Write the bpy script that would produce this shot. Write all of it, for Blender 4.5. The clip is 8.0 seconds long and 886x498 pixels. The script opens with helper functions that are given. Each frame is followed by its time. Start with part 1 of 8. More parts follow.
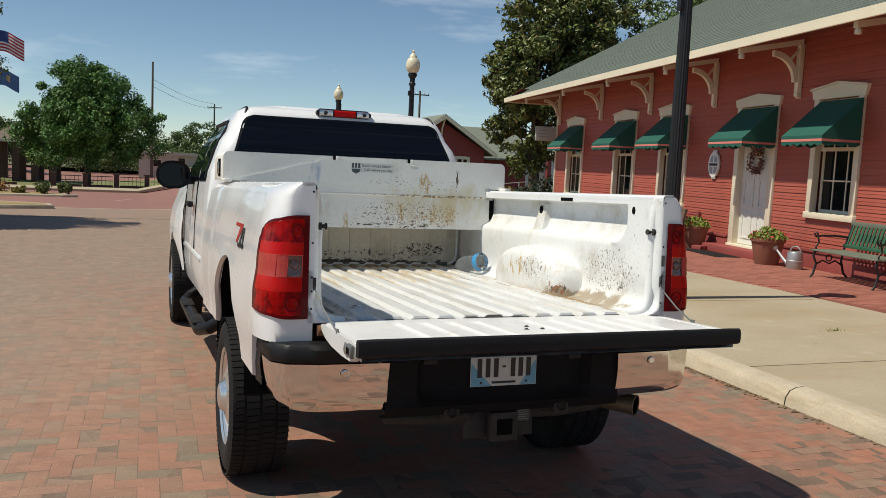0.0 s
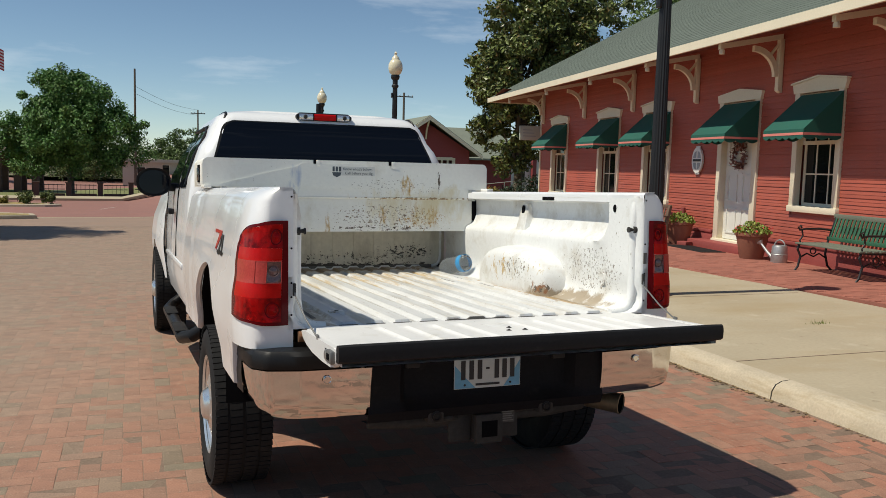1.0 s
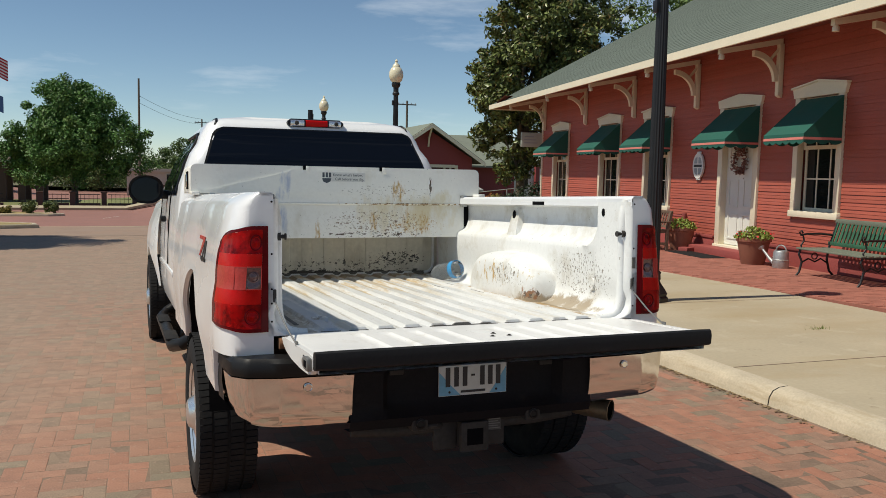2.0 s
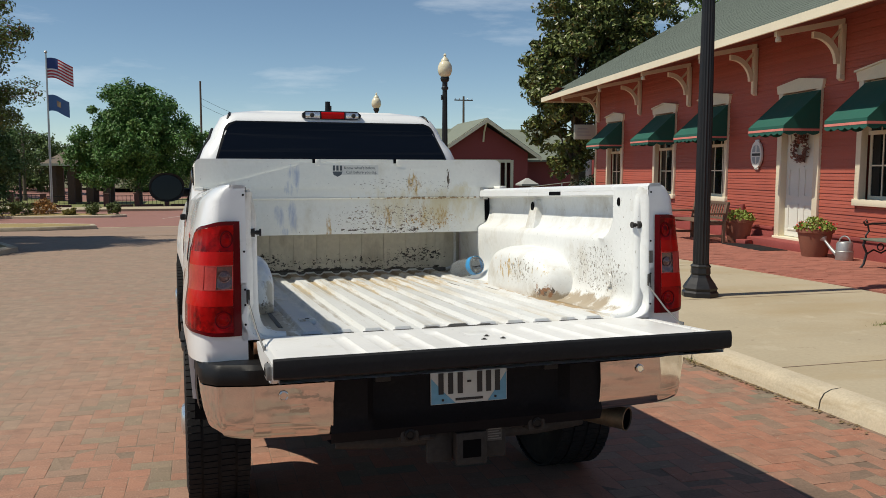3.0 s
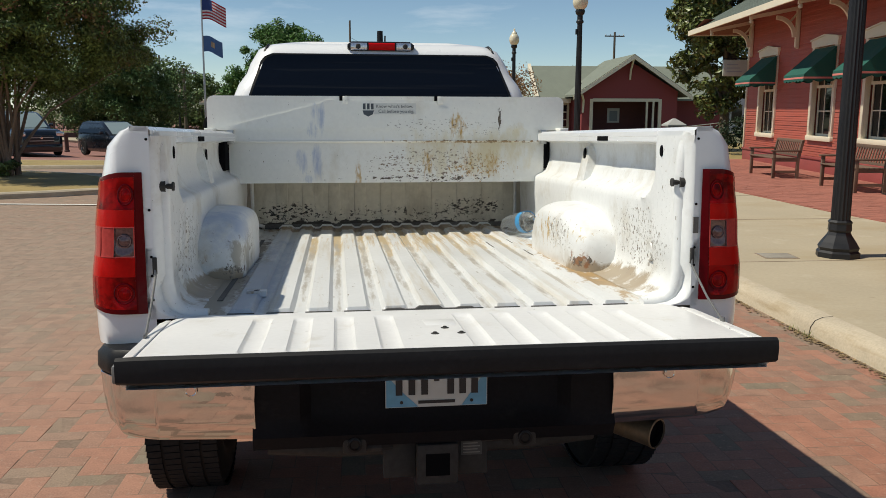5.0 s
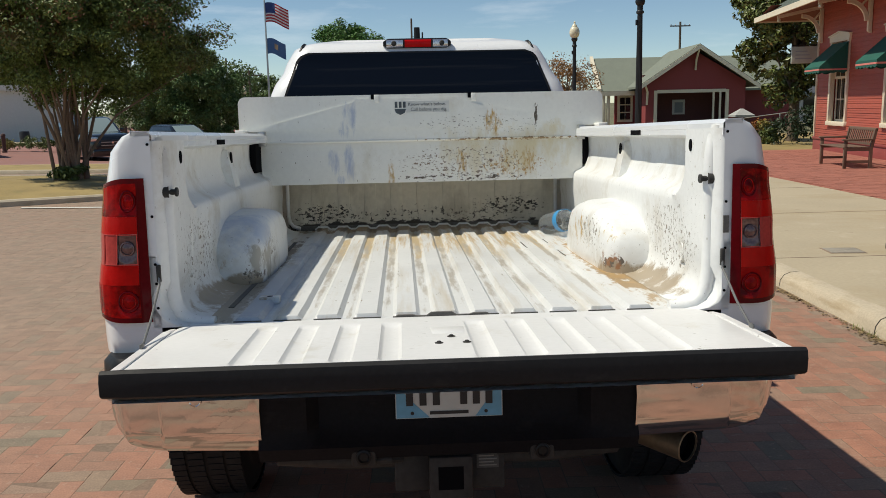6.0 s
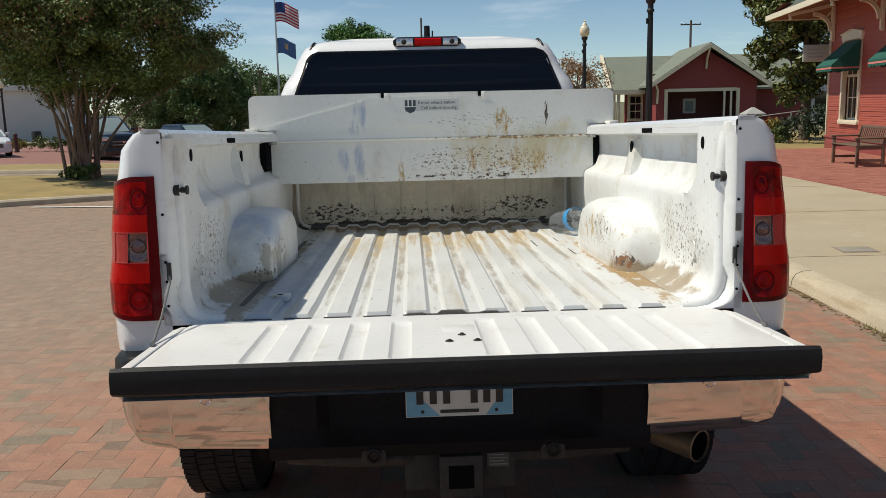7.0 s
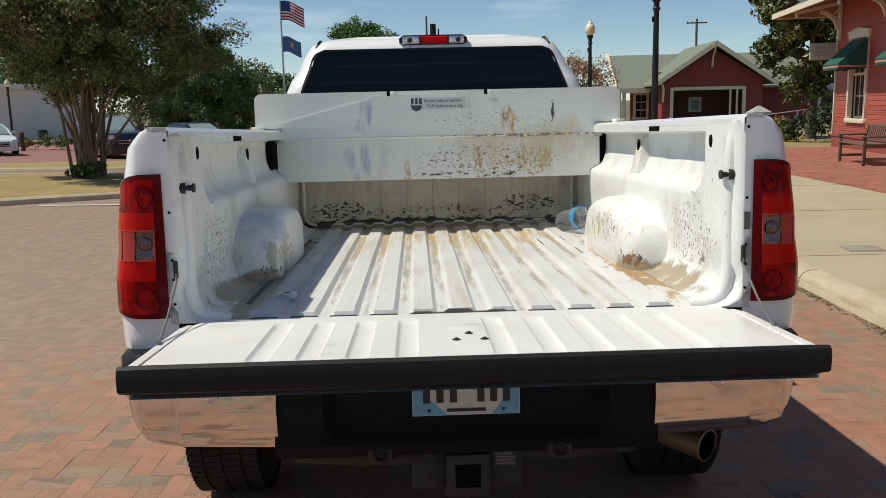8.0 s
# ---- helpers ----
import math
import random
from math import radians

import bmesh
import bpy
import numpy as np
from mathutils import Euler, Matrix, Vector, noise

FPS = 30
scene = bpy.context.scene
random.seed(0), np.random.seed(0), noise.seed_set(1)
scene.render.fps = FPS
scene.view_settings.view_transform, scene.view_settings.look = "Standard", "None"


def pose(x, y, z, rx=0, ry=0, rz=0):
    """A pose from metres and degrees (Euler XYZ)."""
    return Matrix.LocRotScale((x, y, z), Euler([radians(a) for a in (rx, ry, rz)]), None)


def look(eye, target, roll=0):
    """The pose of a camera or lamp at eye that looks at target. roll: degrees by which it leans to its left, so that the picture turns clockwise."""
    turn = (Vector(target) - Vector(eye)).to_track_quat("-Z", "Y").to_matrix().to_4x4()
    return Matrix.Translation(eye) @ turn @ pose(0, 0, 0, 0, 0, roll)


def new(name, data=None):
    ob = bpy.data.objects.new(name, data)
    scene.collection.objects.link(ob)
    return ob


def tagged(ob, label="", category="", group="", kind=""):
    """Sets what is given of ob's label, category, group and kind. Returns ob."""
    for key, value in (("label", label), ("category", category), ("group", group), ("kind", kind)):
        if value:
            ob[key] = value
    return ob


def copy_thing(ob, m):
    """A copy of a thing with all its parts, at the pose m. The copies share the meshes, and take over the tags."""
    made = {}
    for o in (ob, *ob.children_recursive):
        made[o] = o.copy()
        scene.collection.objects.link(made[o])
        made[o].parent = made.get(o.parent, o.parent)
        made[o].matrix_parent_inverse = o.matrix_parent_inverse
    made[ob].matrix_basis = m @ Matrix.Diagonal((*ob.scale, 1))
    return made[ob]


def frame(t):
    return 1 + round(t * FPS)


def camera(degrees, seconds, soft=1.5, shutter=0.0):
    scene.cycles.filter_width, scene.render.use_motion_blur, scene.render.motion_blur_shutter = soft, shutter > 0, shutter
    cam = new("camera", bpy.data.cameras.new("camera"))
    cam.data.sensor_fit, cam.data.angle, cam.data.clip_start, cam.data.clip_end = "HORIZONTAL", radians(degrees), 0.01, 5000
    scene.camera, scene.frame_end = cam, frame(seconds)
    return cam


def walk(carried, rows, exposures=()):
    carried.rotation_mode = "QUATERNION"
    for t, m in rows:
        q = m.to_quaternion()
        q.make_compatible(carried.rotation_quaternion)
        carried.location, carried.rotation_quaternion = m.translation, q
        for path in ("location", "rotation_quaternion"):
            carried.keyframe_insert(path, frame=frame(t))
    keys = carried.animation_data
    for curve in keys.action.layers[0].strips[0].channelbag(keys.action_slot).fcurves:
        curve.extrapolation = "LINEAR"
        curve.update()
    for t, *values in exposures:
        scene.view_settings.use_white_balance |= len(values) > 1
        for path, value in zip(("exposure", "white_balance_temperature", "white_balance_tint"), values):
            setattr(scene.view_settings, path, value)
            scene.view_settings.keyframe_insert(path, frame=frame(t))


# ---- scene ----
cam = camera(55.5, 8.0, soft=0.78)
PATH = [
    (0, (-1.431, -3.246, 1.618), (-0.765, -1.37, 1.419), 2.7),
    (0.5, (-1.427, -3.249, 1.62), (-0.745, -1.379, 1.424), 1.9),
    (1, (-1.396, -3.235, 1.621), (-0.703, -1.37, 1.426), 1.5),
    (1.5, (-1.366, -3.228, 1.621), (-0.677, -1.359, 1.44), 1.3),
    (2.8, (-1.044, -3.103, 1.58), (-0.418, -1.212, 1.4), 0.3),
    (3, (-0.952, -3.029, 1.58), (-0.406, -1.115, 1.392), 0.1),
    (3.5, (-0.789, -2.908, 1.589), (-0.331, -0.983, 1.3), 0.0),
    (4, (-0.55, -2.778, 1.598), (-0.213, -0.834, 1.276), 0.1),
    (4.5, (-0.361, -2.628, 1.589), (-0.147, -0.666, 1.262), 0.0),
    (4.7, (-0.304, -2.544, 1.583), (-0.096, -0.582, 1.255), 0.1),
    (5.8, (-0.072, -2.339, 1.574), (0.016, -0.369, 1.24), -0.7),
    (6, (-0.059, -2.34, 1.579), (-0.014, -0.369, 1.243), -1.2),
    (6.5, (-0.055, -2.329, 1.577), (-0.024, -0.357, 1.241), -1.3),
    (7, (-0.061, -2.332, 1.574), (-0.039, -0.361, 1.237), -1.3),
    (7.5, (-0.066, -2.33, 1.575), (-0.048, -0.359, 1.235), -1.3),
    (8, (-0.066, -2.325, 1.572), (-0.056, -0.354, 1.232), -1.3),
]
walk(cam, [(t, look(eye, target, roll)) for t, eye, target, roll in PATH], [(0, 0.05, 6700, 7), (8, 0.05, 6700, 7)])

# ---- light: late-summer sky, sun high on the driver's side ----
SUN_UP = 58.0
world = bpy.data.worlds.new("sky")
scene.world = world
world.use_nodes = True
wn, wl = world.node_tree.nodes, world.node_tree.links
wn.clear()
w_out, w_bg, w_sky = wn.new("ShaderNodeOutputWorld"), wn.new("ShaderNodeBackground"), wn.new("ShaderNodeTexSky")
w_sky.sky_type, w_sky.sun_disc = "NISHITA", False
w_sky.sun_elevation, w_sky.sun_rotation = radians(SUN_UP), radians(-90)
w_sky.air_density, w_sky.dust_density, w_sky.ozone_density = 0.7, 0.0, 4.0
w_bg.inputs["Strength"].default_value = 0.103
# thin streaks of high cloud
w_co, w_map, w_noise, w_ramp, w_mix = (wn.new(k) for k in ("ShaderNodeTexCoord", "ShaderNodeMapping", "ShaderNodeTexNoise", "ShaderNodeValToRGB", "ShaderNodeMixRGB"))
w_map.inputs["Scale"].default_value = (1.6, 1.6, 9.0)
w_noise.inputs["Scale"].default_value, w_noise.inputs["Detail"].default_value, w_noise.inputs["Roughness"].default_value = 1.7, 7, 0.6
w_ramp.color_ramp.elements[0].position, w_ramp.color_ramp.elements[1].position = 0.53, 0.78
w_ramp.color_ramp.elements[1].color = (0.55, 0.55, 0.55, 1)
w_mix.inputs[2].default_value = (8.5, 9.0, 9.6, 1)
wl.new(w_co.outputs["Generated"], w_map.inputs["Vector"])
wl.new(w_map.outputs[0], w_noise.inputs["Vector"])
wl.new(w_noise.outputs[0], w_ramp.inputs[0])
wl.new(w_ramp.outputs[0], w_mix.inputs[0])
w_sat = wn.new("ShaderNodeHueSaturation")
w_sat.inputs["Saturation"].default_value = 1.02
w_tint = wn.new("ShaderNodeMixRGB")
w_tint.blend_type = "MULTIPLY"
w_tint.inputs[0].default_value = 1.0
w_tint.inputs[2].default_value = (1.05, 1.0, 0.90, 1)
wl.new(w_sky.outputs[0], w_sat.inputs["Color"])
wl.new(w_sat.outputs[0], w_tint.inputs[1])
wl.new(w_tint.outputs[0], w_mix.inputs[1])
wl.new(w_mix.outputs[0], w_bg.inputs["Color"])
wl.new(w_bg.outputs[0], w_out.inputs["Surface"])
sun = new("sun", bpy.data.lights.new("sun", "SUN"))
sun.data.energy, sun.data.angle, sun.data.color = 4.2, radians(0.55), (1.0, 0.935, 0.82)
sun.matrix_world = look((-40 * math.cos(radians(SUN_UP)), 0, 40 * math.sin(radians(SUN_UP))), (0, 0, 0))

# ---- materials ----
def material(name, color, rough=0.6, metal=0.0, vary=0.12, scale=6.0, fine=60.0, bump=0.0, coat=0.0, spread=0.0, spots=None, spec=0.5):
    """A principled surface with coarse and fine variation, some relief and, where asked, stains.
    spots: (color, scale, low, high, stretch) masks a second colour in."""
    m = bpy.data.materials.new(name)
    m.use_nodes = True
    nt = m.node_tree
    nd, ln = nt.nodes, nt.links
    b = nd["Principled BSDF"]
    b.inputs["Roughness"].default_value, b.inputs["Metallic"].default_value = rough, metal
    b.inputs["Coat Weight"].default_value = coat
    b.inputs["Coat Roughness"].default_value = 0.06
    b.inputs["Specular IOR Level"].default_value = spec
    co = nd.new("ShaderNodeTexCoord")
    n1, n2 = nd.new("ShaderNodeTexNoise"), nd.new("ShaderNodeTexNoise")
    n1.inputs["Scale"].default_value, n1.inputs["Detail"].default_value = scale, 5
    n2.inputs["Scale"].default_value, n2.inputs["Detail"].default_value = fine, 3
    for k in (n1, n2):
        ln.new(co.outputs["Object"], k.inputs["Vector"])
    add = nd.new("ShaderNodeMath")
    add.operation = "ADD"
    ln.new(n1.outputs[0], add.inputs[0])
    ln.new(n2.outputs[0], add.inputs[1])
    mr = nd.new("ShaderNodeMapRange")
    mr.inputs["From Min"].default_value, mr.inputs["From Max"].default_value = 0.65, 1.35
    mr.inputs["To Min"].default_value, mr.inputs["To Max"].default_value = 1 - vary, 1 + vary
    ln.new(add.outputs[0], mr.inputs[0])
    hsv = nd.new("ShaderNodeHueSaturation")
    hsv.inputs["Color"].default_value = (*color, 1)
    last = mr.outputs[0]
    if spread:
        oi = nd.new("ShaderNodeObjectInfo")
        rp = nd.new("ShaderNodeNewGeometry")
        s1 = nd.new("ShaderNodeMath")
        s1.operation = "ADD"
        ln.new(oi.outputs["Random"], s1.inputs[0])
        ln.new(rp.outputs["Random Per Island"], s1.inputs[1])
        fr = nd.new("ShaderNodeMath")
        fr.operation = "FRACT"
        ln.new(s1.outputs[0], fr.inputs[0])
        sm = nd.new("ShaderNodeMapRange")
        sm.inputs["To Min"].default_value, sm.inputs["To Max"].default_value = 1 - spread, 1 + spread
        ln.new(fr.outputs[0], sm.inputs[0])
        mu = nd.new("ShaderNodeMath")
        mu.operation = "MULTIPLY"
        ln.new(sm.outputs[0], mu.inputs[0])
        ln.new(last, mu.inputs[1])
        last = mu.outputs[0]
    ln.new(last, hsv.inputs["Value"])
    col = hsv.outputs[0]
    for sp in spots or ():
        c2, sc, lo, hi, stretch = sp
        mp = nd.new("ShaderNodeMapping")
        mp.inputs["Scale"].default_value = stretch
        mp.inputs["Location"].default_value = (sc * 1.37, sc * 0.71, 3.1)
        ns = nd.new("ShaderNodeTexNoise")
        ns.inputs["Scale"].default_value, ns.inputs["Detail"].default_value, ns.inputs["Roughness"].default_value = sc, 8, 0.65
        ln.new(co.outputs["Object"], mp.inputs[0])
        ln.new(mp.outputs[0], ns.inputs["Vector"])
        r2 = nd.new("ShaderNodeMapRange")
        r2.inputs["From Min"].default_value, r2.inputs["From Max"].default_value = lo, hi
        ln.new(ns.outputs[0], r2.inputs[0])
        mx = nd.new("ShaderNodeMixRGB")
        mx.inputs[2].default_value = (*c2, 1)
        ln.new(r2.outputs[0], mx.inputs[0])
        ln.new(col, mx.inputs[1])
        col = mx.outputs[0]
    ln.new(col, b.inputs["Base Color"])
    rr = nd.new("ShaderNodeMapRange")
    rr.inputs["From Min"].default_value, rr.inputs["From Max"].default_value = 0.3, 0.7
    rr.inputs["To Min"].default_value, rr.inputs["To Max"].default_value = max(rough - 0.06, 0.02), min(rough + 0.08, 1)
    ln.new(n1.outputs[0], rr.inputs[0])
    ln.new(rr.outputs[0], b.inputs["Roughness"])
    if bump:
        bp = nd.new("ShaderNodeBump")
        bp.inputs["Strength"].default_value, bp.inputs["Distance"].default_value = 0.6, bump
        ln.new(add.outputs[0], bp.inputs["Height"])
        ln.new(bp.outputs[0], b.inputs["Normal"])
    return m


def glass_material(name, color, rough=0.02, alpha=1.0):
    m = bpy.data.materials.new(name)
    m.use_nodes = True
    b = m.node_tree.nodes["Principled BSDF"]
    b.inputs["Base Color"].default_value = (*color, 1)
    b.inputs["Roughness"].default_value, b.inputs["IOR"].default_value = rough, 1.45
    b.inputs["Transmission Weight"].default_value = 1.0 - alpha
    return m


ONE = (1, 1, 1)
M_paint = material("white_truck_paint", (0.78, 0.79, 0.80), 0.28, 0, 0.02, 1.5, 40, coat=0.6)
M_bed = material("worn_white_bed_paint", (0.745, 0.755, 0.745), 0.42, 0, 0.05, 3, 50,
                 spots=[((0.50, 0.46, 0.38), 4.5, 0.52, 0.76, ONE), ((0.40, 0.26, 0.12), 14, 0.68, 0.76, (1, 1, 0.5)), ((0.24, 0.21, 0.16), 42, 0.675, 0.71, (1, 1, 0.6)), ((0.18, 0.16, 0.12), 85, 0.675, 0.71, (1, 1, 0.7))])
M_floor = material("worn_bed_floor_paint", (0.655, 0.665, 0.66), 0.36, 0, 0.05, 3, 50,
                   spots=[((0.52, 0.47, 0.38), 4.0, 0.52, 0.72, (4.0, 0.3, 1)), ((0.44, 0.36, 0.24), 9.0, 0.66, 0.78, (4.0, 0.25, 1)), ((0.26, 0.22, 0.18), 40, 0.66, 0.69, (1.4, 0.3, 1))])
M_gate = material("white_tailgate_paint", (0.72, 0.72, 0.71), 0.34, 0, 0.04, 3, 60,
                  spots=[((0.56, 0.53, 0.46), 6.0, 0.56, 0.78, ONE), ((0.14, 0.12, 0.10), 34, 0.68, 0.70, (0.6, 2.2, 1)), ((0.40, 0.30, 0.18), 22, 0.70, 0.76, (1, 1, 1))])
M_seam = material("dusty_dark_seam", (0.115, 0.108, 0.098), 0.8, 0, 0.3, 20, 90)
M_dirty = material("grimy_bed_front_paint", (0.64, 0.60, 0.50), 0.6, 0, 0.10, 4, 40,
                   spots=[((0.34, 0.30, 0.23), 3.0, 0.48, 0.72, (1.5, 1, 0.5))])
M_toolbox = material("weathered_white_steel", (0.83, 0.825, 0.77), 0.38, 0, 0.04, 2.5, 50,
                     spots=[((0.60, 0.55, 0.43), 2.2, 0.54, 0.74, (1.3, 1, 0.8)), ((0.14, 0.11, 0.08), 60, 0.68, 0.70, (1.6, 1, 0.6))])
M_chrome = material("chrome", (0.74, 0.70, 0.67), 0.05, 1.0, 0.03, 5, 30, 0.0003, spots=[((0.55, 0.46, 0.40), 5, 0.62, 0.80, ONE)])
M_black = material("black_plastic", (0.007, 0.007, 0.008), 0.45, 0, 0.2, 12, 160, 0.0006, spec=0.28)
M_cap = material("black_tailgate_cap", (0.013, 0.013, 0.014), 0.55, 0, 0.25, 8, 90, 0.0005, spec=0.22, spots=[((0.03, 0.029, 0.027), 9, 0.58, 0.74, (1, 1, 2))])
M_step = material("black_bumper_plastic", (0.009, 0.009, 0.011), 0.6, 0, 0.25, 8, 90, 0.0006, spec=0.12, spots=[((0.022, 0.021, 0.020), 5, 0.60, 0.76, (1, 1, 2))])
M_grime = material("dirty_underbody_steel", (0.030, 0.028, 0.026), 0.8, 0.0, 0.4, 8, 50, 0.001)
M_rubber = material("tyre_rubber", (0.013, 0.013, 0.014), 0.8, 0, 0.3, 6, 80, 0.001, spots=[((0.04, 0.035, 0.03), 4, 0.55, 0.8, ONE)], spec=0.25)
M_alloy = material("silver_alloy", (0.70, 0.70, 0.70), 0.3, 0.9, 0.05, 6, 60)
M_steel = material("galvanised_steel", (0.48, 0.48, 0.47), 0.4, 0.9, 0.1, 20, 90)
M_dark = material("dark_gap", (0.005, 0.005, 0.006), 0.9, 0, 0.1, spec=0.05)
M_tint = glass_material("tinted_glass", (0.004, 0.006, 0.011), 0.03)
M_tint.node_tree.nodes["Principled BSDF"].inputs["IOR"].default_value = 1.28
M_lens_r = material("red_lens", (0.33, 0.002, 0.003), 0.18, 0.0, 0.25, 14, 60, spec=0.12, spots=[((0.10, 0.001, 0.002), 13, 0.46, 0.60, (1, 1, 1.2)), ((0.50, 0.006, 0.006), 21, 0.58, 0.70, ONE)])
M_lens_rd = material("deep_red_lens", (0.10, 0.001, 0.004), 0.14, 0, 0.15, 14, 90, spec=0.12)
M_lens_w = material("clear_lens", (0.16, 0.10, 0.10), 0.12, 0.5, 0.35, 40, 160, 0.0004, spec=0.5)
M_lens_pink = material("pinkish_lens", (0.42, 0.05, 0.045), 0.12, 0.0, 0.15, 30, 120, spec=0.3)
M_red_refl = material("red_reflector", (0.46, 0.004, 0.004), 0.14, 0.0, 0.12, 30, 160, 0.0004, spec=0.15)
M_silver_refl = material("silver_reflector", (0.75, 0.72, 0.72), 0.2, 0.9, 0.1, 20, 120)
M_exh = material("exhaust_pipe", (0.20, 0.165, 0.115), 0.5, 0.7, 0.2, 6, 60)
M_rust = material("rust", (0.24, 0.115, 0.055), 0.9, 0, 0.3, 12, 80, 0.001)


def stain_or_tint(m, color, centre, radius, scale, level, stretch=ONE, soft=0.05, gain=0.16):
    """A patch of dirt, rust, chipped paint or a shade tint round a place on the thing, broken up by noise."""
    nd, ln = m.node_tree.nodes, m.node_tree.links
    b = nd["Principled BSDF"]
    old = b.inputs["Base Color"].links[0].from_socket
    co = nd.new("ShaderNodeTexCoord")
    off, scl, dist, fall_, mp, ns, add, mr, mx = (nd.new(k) for k in ("ShaderNodeVectorMath", "ShaderNodeVectorMath", "ShaderNodeVectorMath", "ShaderNodeMapRange", "ShaderNodeMapping", "ShaderNodeTexNoise", "ShaderNodeMath", "ShaderNodeMapRange", "ShaderNodeMixRGB"))
    off.operation, scl.operation, dist.operation, add.operation = "SUBTRACT", "DIVIDE", "LENGTH", "ADD"
    off.inputs[1].default_value = centre
    scl.inputs[1].default_value = radius
    ln.new(co.outputs["Object"], off.inputs[0])
    ln.new(off.outputs[0], scl.inputs[0])
    ln.new(scl.outputs[0], dist.inputs[0])
    fall_.inputs["From Min"].default_value, fall_.inputs["From Max"].default_value = 0.4, 1.7
    fall_.inputs["To Min"].default_value, fall_.inputs["To Max"].default_value = gain * 0.5, -gain * 2.2
    ln.new(dist.outputs["Value"], fall_.inputs[0])
    mp.inputs["Scale"].default_value = stretch
    mp.inputs["Location"].default_value = (scale * 0.37, scale * 1.13, 1.9)
    ns.inputs["Scale"].default_value, ns.inputs["Detail"].default_value, ns.inputs["Roughness"].default_value = scale, 8, 0.68
    ln.new(co.outputs["Object"], mp.inputs[0])
    ln.new(mp.outputs[0], ns.inputs["Vector"])
    ln.new(ns.outputs[0], add.inputs[0])
    ln.new(fall_.outputs[0], add.inputs[1])
    mr.inputs["From Min"].default_value, mr.inputs["From Max"].default_value = level - 0.127, level - 0.127 + soft * 0.75
    ln.new(add.outputs[0], mr.inputs[0])
    ln.new(mr.outputs[0], mx.inputs[0])
    ln.new(old, mx.inputs[1])
    mx.inputs[2].default_value = (*color, 1)
    ln.new(mx.outputs[0], b.inputs["Base Color"])


FLOOR_Z = 0.972
# toolbox: rust and chips low on its right, blue-grey smears on its left
stain_or_tint(M_toolbox, (0.70, 0.62, 0.42), (0.40, 2.0, 1.42), (0.50, 0.6, 0.20), 6, 0.60, (1, 1, 0.45), 0.24)
for x_, z_, r_ in ((0.42, 1.37, 0.05), (0.55, 1.36, 0.05), (0.36, 1.55, 0.07), (0.20, 1.36, 0.05), (-0.17, 1.30, 0.03)):
    stain_or_tint(M_toolbox, (0.52, 0.33, 0.10), (x_, 2.0, z_), (r_, 0.6, 0.12), 38, 0.645, (1.6, 1, 0.5), 0.24)
stain_or_tint(M_toolbox, (0.46, 0.27, 0.08), (0.48, 2.0, 1.34), (0.34, 0.6, 0.12), 44, 0.735, (1.2, 1, 0.9), 0.10)
stain_or_tint(M_toolbox, (0.20, 0.14, 0.09), (0.22, 2.0, 1.36), (0.62, 0.6, 0.15), 85, 0.765, (0.7, 1, 1.2), 0.04)
stain_or_tint(M_toolbox, (0.08, 0.055, 0.035), (0.20, 2.0, 1.28), (0.65, 0.6, 0.035), 60, 0.745, (0.6, 1, 1.3), 0.03)
stain_or_tint(M_toolbox, (0.10, 0.07, 0.05), (0.30, 2.0, 1.55), (0.60, 0.6, 0.10), 90, 0.80, (0.5, 1, 1.4), 0.03)
stain_or_tint(M_toolbox, (0.30, 0.20, 0.10), (0.45, 2.0, 1.475), (0.60, 0.6, 0.012), 50, 0.66, (0.8, 1, 1), 0.06)
stain_or_tint(M_toolbox, (0.10, 0.075, 0.05), (0.59, 2.0, 1.59), (0.012, 0.6, 0.07), 60, 0.60, (2.0, 1, 0.4), 0.03)
for x_, z_, r_ in ((-0.37, 1.60, 0.09), (-0.40, 1.54, 0.05), (-0.46, 1.37, 0.08), (-0.39, 1.36, 0.10), (-0.43, 1.28, 0.03)):
    stain_or_tint(M_toolbox, (0.46, 0.51, 0.62), (x_, 2.0, z_), (0.040, 0.6, r_ * 1.1), 22, 0.56, (1.6, 1, 0.35), 0.34)
# inside the bed: dirt in the corners behind the wheel houses, rust on the right, scrapes along the walls
for cx in (-0.70, 0.70):
    stain_or_tint(M_bed, (0.36, 0.30, 0.22), (cx, 0.52, 0.985), (0.28, 0.45, 0.045), 10, 0.56, ONE, 0.16)
    stain_or_tint(M_bed, (0.13, 0.11, 0.09), (cx * 0.95, 0.70, 1.01), (0.12, 0.10, 0.04), 30, 0.70, ONE, 0.05)
    stain_or_tint(M_bed, (0.20, 0.17, 0.14), (cx * 1.13, 0.40, 1.14), (0.18, 0.50, 0.22), 105, 0.762, (1, 0.8, 0.6), 0.04)
    stain_or_tint(M_bed, (0.16, 0.13, 0.10), (cx * 1.17, 0.15, 1.25), (0.08, 0.25, 0.40), 80, 0.785, (1, 1, 0.5), 0.03)
stain_or_tint(M_bed, (0.30, 0.15, 0.075), (0.70, 0.74, 1.02), (0.09, 0.10, 0.06), 16, 0.60, ONE, 0.10, 0.26)
stain_or_tint(M_bed, (0.52, 0.40, 0.20), (0.70, 0.76, 1.10), (0.09, 0.10, 0.06), 40, 0.66, (1, 1, 0.6), 0.10)
stain_or_tint(M_bed, (0.50, 0.34, 0.12), (0.66, 1.10, 1.10), (0.10, 0.36, 0.12), 30, 0.735, (1.5, 1.5, 0.5), 0.06)
